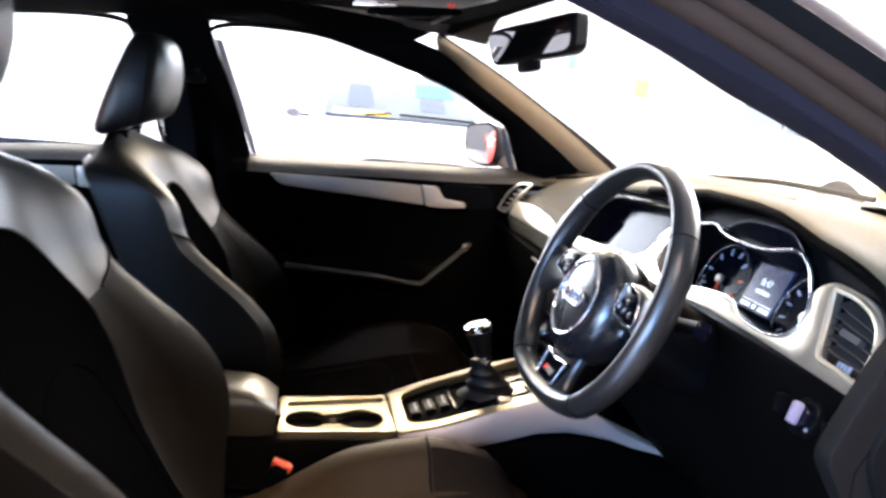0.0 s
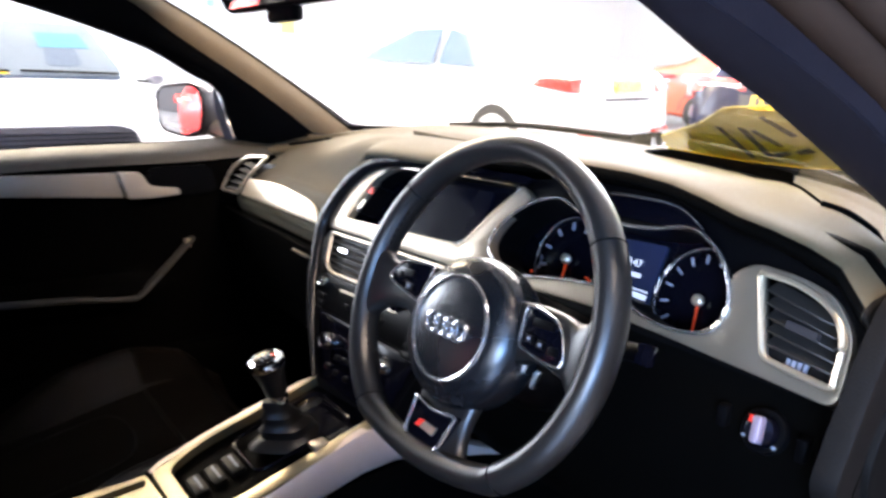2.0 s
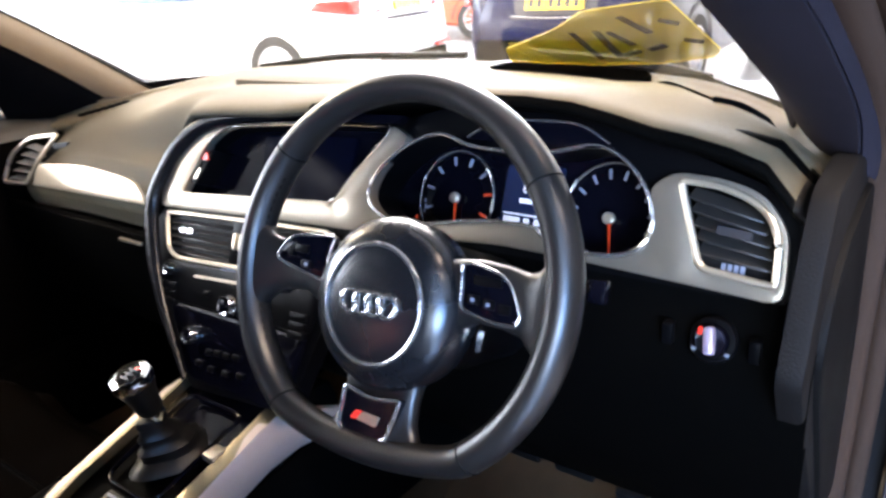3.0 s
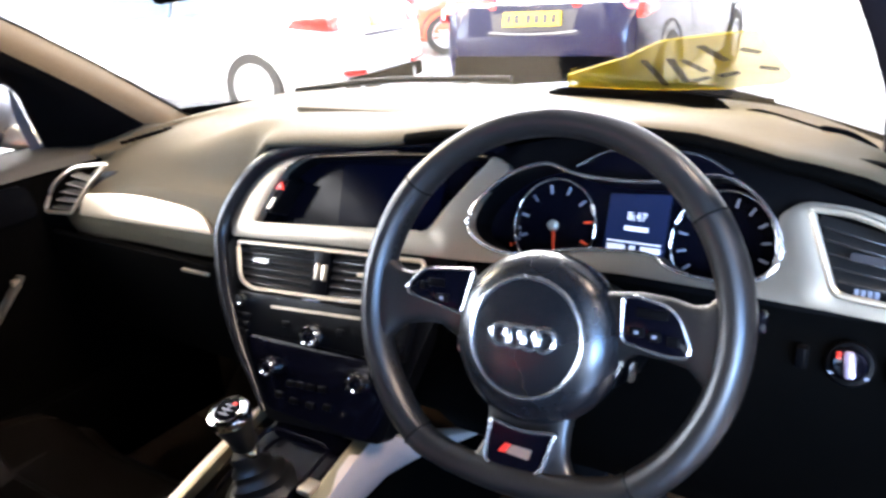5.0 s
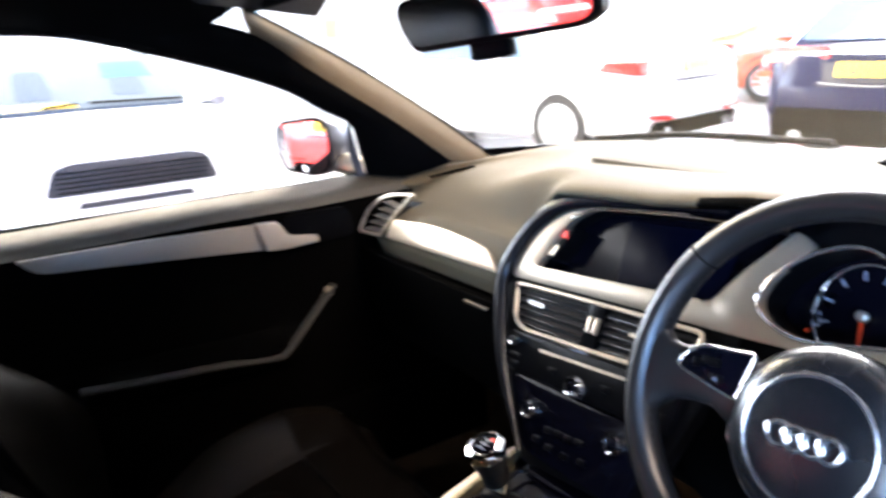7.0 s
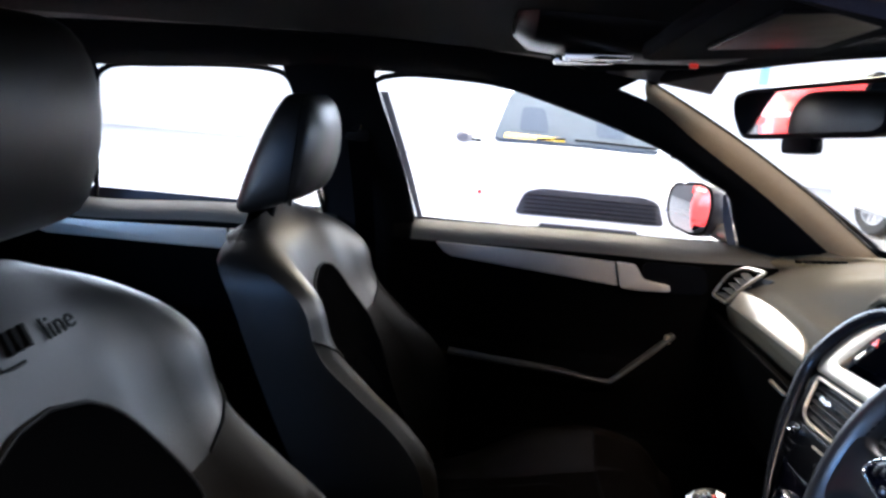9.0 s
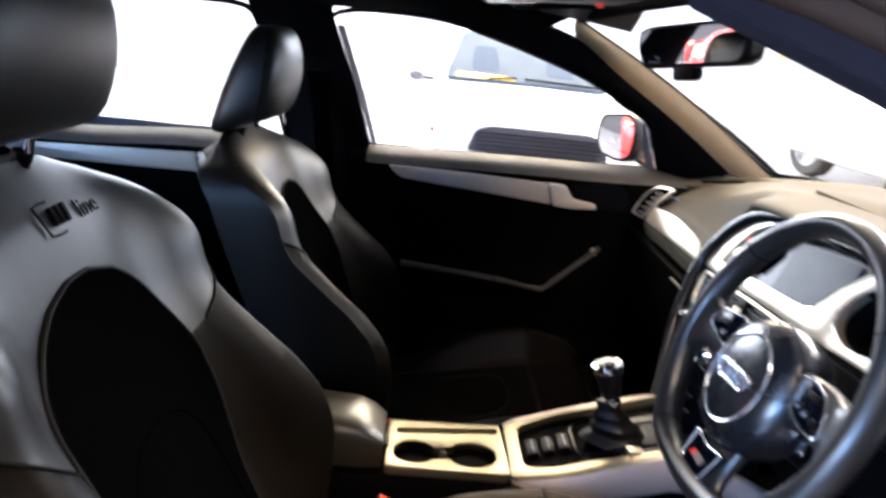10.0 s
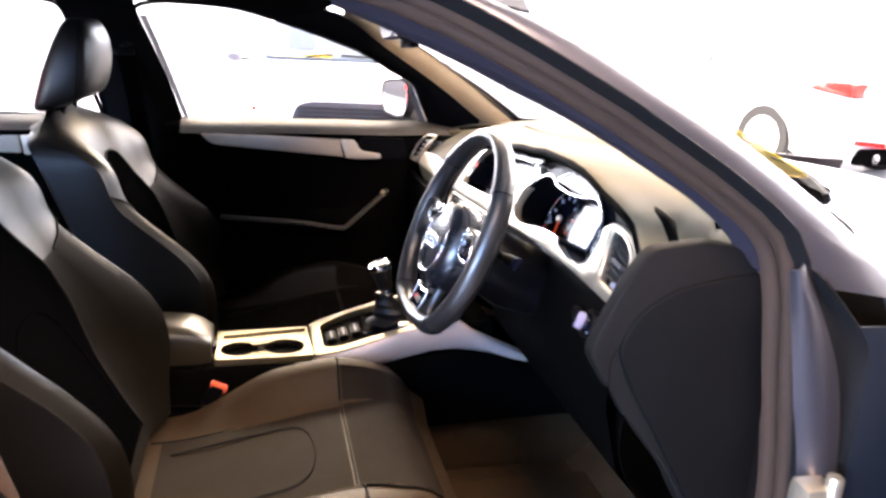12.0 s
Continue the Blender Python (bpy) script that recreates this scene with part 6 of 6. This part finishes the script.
part("head", loft([[wing_at(p.x * f * 1.07, p.y * f * 1.09, d) for p in shape] for d, f in ((-0.10, 0.45), (-0.085, 0.72), (-0.05, 0.93), (-0.004, 1.0), (0.010, 0.985))]), PAINT, wing, "dark grey mirror head")
part("glass_rim", panel([Vector(p) * 1.05 for p in shape], wing_at, 0.006, 0.0125, (ring_outline(shape, 0.003),), 0.001), PLASTIC, wing, "black mirror rim")
# the glass is slightly convex
rows = []
for f in (1.0, 0.85, 0.68, 0.5, 0.32, 0.15, 0.03):
    rows.append([wing_at(p.x * f, p.y * f, 0.0135 - (p * f).length_squared / 2.6) for p in ring_outline(shape, 0.002)])
part("mirror_glass", loft(rows), MIRROR, wing, "bright mirror glass")
part("arm", loft([[(x + 0.035 * math.cos(b), y, z + 0.022 * math.sin(b)) for b in [2 * math.pi * j / 14 for j in range(14)]] for x, y, z in ((0.145, 0.735, 0.905), (0.130, 0.775, 0.907), (0.100, 0.820, 0.918), (0.085, 0.850, 0.930))]), SILVER, wing, "bright painted mirror arm")

over = thing("roof_console", "dark overhead lamp console with clear lenses", "lamp")
part("housing", loft([[(x, w * math.copysign(abs(math.cos(b)) ** 0.6, math.cos(b)), 1.285 + h * math.sin(b) * (1 if math.sin(b) < 0 else 0.2)) for b in [2 * math.pi * j / 24 for j in range(24)]] for x, w, h in ((-0.46, 0.07, 0.03), (-0.44, 0.11, 0.045), (-0.34, 0.13, 0.052), (-0.22, 0.13, 0.045), (-0.17, 0.10, 0.030))]), PLASTIC, over, "black console housing")
for s in (1, -1):
    part("lens", rbox(0.075, 0.06, 0.012, 0.005, (-0.37, 0.055 * s, 1.236), pose(0, 0, 0, 0, -4, 0)), CHROME, over, "clear reading lamp lens")
part("sensor_light", rbox(0.01, 0.006, 0.006, 0.002, (-0.25, -0.02, 1.236)), HAZARD, over, "tiny red light")
for s in (1, -1):
    vis = thing("sun_visor", "folded black sun visor under the headliner", "sun visor", "sun visors")
    part("flap", rbox(0.16, 0.34, 0.018, 0.008, (-0.27, 0.36 * s, 1.258), pose(0, 0, 0, 5 * s, -6, 0)), LINER, vis, "black cloth flap")
    part("hinge_rod", tube([(-0.195, 0.20 * s, 1.252), (-0.195, 0.53 * s, 1.252)], 0.004, 8), PLASTIC, vis)
    part("mirror_cover", rbox(0.09, 0.15, 0.004, 0.0015, (-0.27, 0.36 * s, 1.2475), pose(0, 0, 0, 5 * s, -6, 0)), PLASTIC, vis, "black vanity mirror cover")

# ---- number plate reflected in the windscreen, drawn as a yellow sheet inside it ----
board = thing("plate_reflection", "reflection of a yellow number plate, drawn as a see-through sheet", "sign")


def on_glass(x_run, y, d=0.0):
    """A place on a sheet lying 12 mm inside the windscreen; x_run goes up the slope."""
    return Vector((0.588 - 0.891 * x_run, y, 0.957 + 0.454 * x_run)) + Vector((-0.454, 0, -0.891)) * d


PLATE = [(0.115, -0.170), (0.193, -0.290), (0.250, -0.353), (0.270, -0.430), (0.280, -0.475), (0.122, -0.500), (0.093, -0.485), (0.063, -0.400), (0.052, -0.298), (0.060, -0.150)]
SHEET = sheer_material("yellow of the plate reflection", (0.88, 0.64, 0.01), 0.5)
SHADE = sheer_material("dark print of the plate reflection", (0.03, 0.03, 0.05), 0.5)
part("sheet", panel(rpoly(PLATE, 0.008), on_glass, 0.012, 0.014), SHEET, board, "yellow see-through sheet of the reflection")
for a, b, c, d, w in ((0.184, -0.312, 0.079, -0.318, 0.010), (0.190, -0.350, 0.095, -0.352, 0.012), (0.186, -0.366, 0.140, -0.388, 0.011), (0.100, -0.362, 0.118, -0.390, 0.011), (0.236, -0.400, 0.182, -0.424, 0.012), (0.122, -0.405, 0.140, -0.432, 0.012), (0.225, -0.448, 0.212, -0.470, 0.012), (0.160, -0.462, 0.152, -0.486, 0.012)):
    k = Vector((d - b, a - c)).normalized() * w / 2
    part("dark_bar", panel([(a + k.x, b + k.y), (c + k.x, d + k.y), (c - k.x, d - k.y), (a - k.x, b - k.y)], on_glass, 0.0145, 0.0155), SHADE, board)
# ---- cars standing round ----


def car_body(width, stations):
    """A car body as a loft along its length; stations: (x, half width factor, sill z, belt z, roof z, roof half width)."""
    rings = []
    for x, f, z0, z1, z2, r in stations:
        w = width / 2 * f
        r = r * width / 2
        half = [(0.0, z0), (w * 0.85, z0), (w * 0.97, z0 + 0.06), (w, mix(z0, z1, 0.5)), (w * 0.975, z1 - 0.04), (w * 0.94, z1), (mix(w * 0.93, r, 0.5), mix(z1, z2, 0.5)), (r, z2 - 0.02), (r * 0.8, z2), (0.0, z2 + 0.01)]
        ring = [(x, y, z) for y, z in half] + [(x, -y, z) for y, z in half[-2:0:-1]]
        rings.append(ring)
    return loft(rings)


def car_wheel(x, y, r, parent, s):
    m = pose(x, y, r, -90 * s)
    tyre = part("wheel", lathe([(r * 0.66, -0.10), (r * 0.93, -0.105), (r, -0.08), (r, 0.08), (r * 0.93, 0.105), (r * 0.66, 0.10)], m, 36, False), TYRE, parent, "black tyre on an alloy wheel")
    part("rim", lathe([(r * 0.67, -0.05), (r * 0.67, 0.098), (r * 0.62, 0.098), (r * 0.59, 0.03), (r * 0.05, 0.03)], m, 32), RIM, tyre)
    for i in range(10):
        part("rim_spoke", rbox(r * 0.52, 0.028, 0.03, 0.006, m=m @ pose(0, 0, 0.07, 0, 0, 36 * i) @ Matrix.Translation((r * 0.35, 0, 0))), RIM, tyre)
    return tyre


for wx in (1.12, -1.69):
    for ws in (1, -1):
        car_wheel(wx, 0.79 * ws, 0.32, shell, ws)


def on_box(fn, pts, d0, d1, mat, name, parent, label="", bevel=0.0, r=0.02):
    return part(name, panel(rpoly(pts, r), fn, d0, d1, bevel=bevel), mat, parent, label)


def saloon(name, label, paint, m, plate_z=0.86, lamp=((0.50, 0.80), (0.88, 0.80), (0.86, 0.92), (0.52, 0.93)), front_arch=True, valance=0.37, estate=False):
    """A four-door car whose tail is at x = 0 and nose at x = 4.6."""
    car = thing(name, label, "car", m=m)
    part("body", car_body(1.80, [(0.0, 0.86, 0.42, 0.66, 0.70, 0.80), (0.04, 0.93, 0.30, 0.80, 0.93, 0.80), (0.10, 0.97, 0.26, 0.92, 1.00, 0.80), (0.45, 1.0, 0.24, 0.95, 1.33 if estate else 1.06, 0.68 if estate else 0.76), (0.62, 1.0, 0.22, 0.96, 1.40 if estate else 1.12, 0.66 if estate else 0.72), (1.15, 1.0, 0.20, 0.97, 1.44 if estate else 1.38, 0.66), (1.7, 1.0, 0.20, 0.96, 1.43, 0.66), (2.3, 1.0, 0.20, 0.95, 1.41, 0.67), (3.0, 1.0, 0.20, 0.94, 1.10, 0.74), (3.3, 1.0, 0.22, 0.92, 0.97, 0.80), (4.2, 0.97, 0.24, 0.80, 0.84, 0.78), (4.5, 0.86, 0.28, 0.66, 0.72, 0.72), (4.6, 0.70, 0.34, 0.58, 0.62, 0.6)]), paint, car, angle=30)

    def tail(u, v, d):
        return Vector((0.012 + 0.05 * step(0.75, 0.98, v) + 0.06 * step(0.70, 0.92, abs(u)) - d, u, v))
    for s in (1, -1):
        tl = on_box(tail, [(s * a, b) for a, b in lamp], -0.05, 0.02, RED, "tail_lamp", car, "red tail lamp cluster", 0.006)
        lift = 0.08 if estate else 0
        on_box(tail, [(s * (0.56 - 2 * lift), 0.845 + lift), (s * 0.80, 0.845 + lift), (s * 0.79, 0.87 + lift), (s * (0.57 - 2 * lift), 0.87 + lift)], 0.02, 0.024, material("pale lamp band", (0.8, 0.7, 0.7), 0.2), "lamp_band", tl, r=0.006)
        if not estate:
            on_box(tail, [(s * 0.50, 0.40), (s * 0.80, 0.42), (s * 0.80, 0.46), (s * 0.50, 0.44)], 0.0, 0.05, RED, "reflector", car, r=0.008)
        part("exhaust", tube([(0.10, s * 0.55, 0.30), (-0.015, s * 0.55, 0.30)], 0.045, 16), CHROME, car)

        def side(u, v, d):
            return Vector((u, s * (0.905 - 0.42 * max(0, v - 0.955) + d), v))
        on_box(side, [(0.06, 0.80), (0.50, 0.845), (0.42, 0.92), (0.08, 0.93)], -0.04, 0.012, RED, "tail_lamp_side", tl, r=0.03, bevel=0.005)
        on_box(side, [(1.06, 0.985), (1.35, 1.27), (1.72, 1.35), (1.74, 0.985)], -0.03, 0.004, DARKGLASS, "side_window", car, r=0.03)
        on_box(side, [(1.82, 0.985), (1.82, 1.35), (2.25, 1.33), (2.85, 1.06), (2.95, 0.98)], -0.03, 0.004, DARKGLASS, "side_window", car, r=0.03)
        on_box(side, [(1.75, 0.55), (1.75, 0.95), (1.757, 0.95), (1.757, 0.55)], 0.0, 0.004, INK, "door_gap", car, r=0.001)
        car_wheel(0.95, s * 0.80, 0.33, car, s)
        car_wheel(3.75, s * (0.80 if front_arch else 0.66), 0.33, car, s)
        for xw in (0.95, 3.75) if front_arch else ():
            part("wheel_arch", tube([(xw + 0.40 * math.cos(a), s * 0.895, 0.33 + 0.40 * math.sin(a)) for a in [math.pi * i / 18 for i in range(19)]], 0.012, 8), FLANGE, car, "dark wheel arch edge")

    def rear_glass(u, v, d):
        return Vector((0.10 + 1.02 * (v - 0.99) - d * 0.7, u, v + d * 0.7)) if estate else Vector((0.66 + 1.62 * (v - 1.03) - d * 0.6, u, v + d * 0.6))
    low = 1.02 if estate else 1.06
    on_box(rear_glass, [(-0.62, low), (0.62, low), (0.54, 1.30), (-0.54, 1.30)], 0.0, 0.035, DARKGLASS, "rear_window", car, r=0.04)
    if estate:
        on_box(tail, [(-0.36, plate_z - 0.10), (0.36, plate_z - 0.10), (0.40, plate_z + 0.10), (-0.40, plate_z + 0.10)], -0.02, 0.014, INK, "plate_recess", car, "dark recess round the plate", r=0.03)
        part("boot_line", tube(curve([tail(u, plate_z - 0.10 - 0.02 * (1 - (u / 0.40) ** 2), 0.016) for u in (-0.40, -0.3, -0.15, 0, 0.15, 0.3, 0.40)], 4), 0.005, 6), CHROME, car, "bright edge under the plate")
        part("boot_badge", lathe([(0.035, 0.0), (0.035, 0.01), (0.022, 0.014)], Matrix.Translation(tail(0, plate_z + 0.145, 0.02)) @ Vector((-1, 0, 0)).to_track_quat("Z", "Y").to_matrix().to_4x4(), 20), CHROME, car, "round bright badge")
    pl = on_box(tail, [(-0.26, plate_z - 0.056), (0.26, plate_z - 0.056), (0.26, plate_z + 0.056), (-0.26, plate_z + 0.056)], -0.02, 0.03, YELLOW, "number_plate", car, "yellow plate with dark bars", r=0.008)
    for k in range(6):
        y = -0.20 + 0.075 * k + (0.03 if k > 3 else 0)
        on_box(tail, [(y - 0.022, plate_z - 0.036), (y + 0.022, plate_z - 0.036), (y + 0.022, plate_z + 0.036), (y - 0.022, plate_z + 0.036)], 0.03, 0.033, INK, "plate_bar", pl, r=0.004)
    strip_z = plate_z + (0.115 if estate else 0.085)
    on_box(tail, [(-0.42, strip_z), (0.42, strip_z), (0.42, strip_z + 0.02), (-0.42, strip_z + 0.02)], -0.02, 0.035, CHROME, "boot_strip", car, "chrome boot strip", r=0.006)
    on_box(tail, [(-0.44, plate_z - 0.11), (0.44, plate_z - 0.11), (0.40, plate_z - 0.135), (-0.40, plate_z - 0.135)], -0.02, 0.012, INK, "boot_gap", car, r=0.004)
    on_box(tail, [(-0.78, 0.25), (0.78, 0.25), (0.74, valance), (-0.74, valance)], -0.02, 0.03, VENTBLACK, "diffuser", car, "black lower bumper", r=0.03)
    # On the estate this strip is raised to draw the bumper's highlight.
    strip_z = 0.61 if estate else 0.52
    on_box(tail, [(-0.82, strip_z), (0.82, strip_z), (0.82, strip_z + 0.016), (-0.82, strip_z + 0.016)], -0.02, 0.012, CHROME, "bumper_strip", car, r=0.004)
    return car


saloon("blue_car", "navy blue estate car seen from behind, parked on the glossy floor", BLUE, pose(5.12, 2.16, 0, 0, 0, 1), 0.82, ((0.34, 0.90), (0.88, 0.87), (0.86, 1.01), (0.36, 0.985)), valance=0.52, estate=True)
saloon("white_saloon", "white saloon car with red tail lamps parked beyond the bonnet", WHITE, pose(5.29, 3.795, 0, 0, 0, 99), front_arch=False, valance=0.39)
saloon("orange_car", "orange-red car parked behind the blue car", ORANGE, pose(10.35, 7.50, 0, 0, 0, -55))
saloon("red_car", "bright red car parked behind, seen in the mirrors", material("bright red paint", (0.75, 0.03, 0.03), 0.3, coat=0.8, spread=0.05), pose(-2.75, 1.32, 0, 0, 0, 176))

# white car whose nose faces the far door
wcar = thing("white_hatchback", "white hatchback facing the far door, black grille and mirrors", "car", m=pose(0.36, 4.30, 0, 0, 0, 90))
part("body", car_body(1.70, [(0.0, 0.80, 0.18, 0.46, 0.57, 0.75), (0.06, 0.92, 0.16, 0.56, 0.63, 0.8), (0.25, 0.98, 0.14, 0.63, 0.69, 0.82), (0.85, 1.0, 0.14, 0.70, 0.755, 0.84), (1.1, 1.0, 0.14, 0.74, 0.785, 0.86), (1.75, 1.0, 0.14, 0.80, 1.205, 0.68), (2.6, 1.0, 0.14, 0.84, 1.26, 0.66), (3.4, 1.0, 0.14, 0.84, 1.18, 0.64), (3.9, 0.95, 0.16, 0.82, 0.90, 0.70), (4.0, 0.88, 0.25, 0.7, 0.74, 0.7)]), WHITE, wcar, angle=30)


def nose(u, v, d):
    return Vector((-d + 0.07 * step(0.555, 0.66, v), u, v))


gr = on_box(nose, [(-0.53, 0.362), (0.53, 0.362), (0.47, 0.525), (0.36, 0.556), (-0.36, 0.556), (-0.47, 0.525)], -0.08, 0.012, INK, "grille", wcar, "black front grille", 0.004, 0.04)
for k in range(5):
    on_box(nose, [(-0.47, 0.382 + 0.03 * k), (0.47, 0.382 + 0.03 * k), (0.46, 0.390 + 0.03 * k), (-0.46, 0.390 + 0.03 * k)], 0.010, 0.024, PLASTIC, "grille_bar", gr, r=0.003)
on_box(nose, [(-0.36, 0.275), (0.36, 0.275), (0.34, 0.310), (-0.34, 0.310)], -0.03, 0.012, INK, "lower_slot", wcar, "black lower air slot", r=0.008)
for s in (1, -1):
    on_box(nose, [(s * 0.50, 0.47), (s * 0.66, 0.46), (s * 0.66, 0.51), (s * 0.54, 0.52)], -0.05, 0.012, material("clear headlamp", (0.75, 0.77, 0.8), 0.15, 0.3), "headlamp", wcar, "clear headlamp", r=0.04)
    part("indicator", rbox(0.03, 0.05, 0.03, 0.008, (0.10, s * 0.78, 0.48)), RED, wcar)
    mir = part("door_mirror", loft([[(1.14 + dx, s * (0.95 + 0.075 * f * math.cos(b)), 0.805 + 0.055 * f * math.sin(b)) for b in [2 * math.pi * j / 16 for j in range(16)]] for dx, f in ((-0.07, 0.5), (-0.05, 0.85), (0.0, 1.0), (0.03, 0.96))]), FRAMEGREY, wcar, "small grey door mirror")
    part("mirror_arm", rbox(0.04, 0.14, 0.025, 0.008, (1.13, s * 0.87, 0.785)), PLASTIC, mir)
    car_wheel(0.75, s * 0.68, 0.30, wcar, s)
    car_wheel(3.2, s * 0.68, 0.30, wcar, s)


def front_glass(u, v, d):
    return Vector((1.1 + 1.548 * (v - 0.785) - d * 0.54, u, v + d * 0.84))


# Matte sheet: the glass's pale reflection is put into its base colour.
wsg = on_box(front_glass, [(-0.71, 0.790), (0.71, 0.790), (0.565, 1.185), (-0.565, 1.185)], 0.0, 0.034, material("pale blue windscreen, reflection in its colour", (0.085, 0.105, 0.135), 0.9, spread=0.3, scale=2.2, spec=0.0), "windscreen", wcar, "bluish windscreen", r=0.06)
for s, a in ((1, 0.0), (-1, 0.05)):
    part("wiper", tube([front_glass(0.50 * s - 0.16, 0.795 + a * 0.1, 0.05), front_glass(0.04 * s + 0.06, 0.812, 0.05)], 0.010, 6), PLASTIC, wcar)
on_box(front_glass, [(0.10, 0.80), (0.62, 0.80), (0.60, 0.835), (0.12, 0.825)], 0.034, 0.038, YELLOW, "dash_sticker", wsg, "yellow paper on the dash", r=0.004)
on_box(front_glass, [(-0.52, 0.99), (-0.16, 0.99), (-0.16, 1.10), (-0.48, 1.10)], 0.034, 0.038, material("cyan sticker", (0.05, 0.12, 0.17), 0.9, spec=0.0), "window_sticker", wsg, "pale blue windscreen sticker", r=0.004)

for u in (0.36, -0.30):
    on_box(front_glass, [(u - 0.13, 0.86), (u + 0.13, 0.86), (u + 0.10, 1.06), (u - 0.10, 1.06)], 0.034, 0.037, material("pale seat behind glass", (0.060, 0.078, 0.112), 0.9, spec=0.0), "seat_shape", wsg, "pale seat seen through the windscreen", r=0.05)

# small signs on the far wall
bsign = thing("wall_sign", "small pale blue sign on the white wall", "sign")
part("plate", rbox(0.17, 0.02, 0.42, 0.006, (4.5, 12.78, 1.93)), POST, bsign)
sign = thing("wall_sign", "small orange-yellow sign on the white wall", "sign")
part("plate", rbox(0.30, 0.02, 0.34, 0.006, (6.0, 12.78, 1.50)), material("pale yellow sign", (0.85, 0.68, 0.22), 0.6), sign)
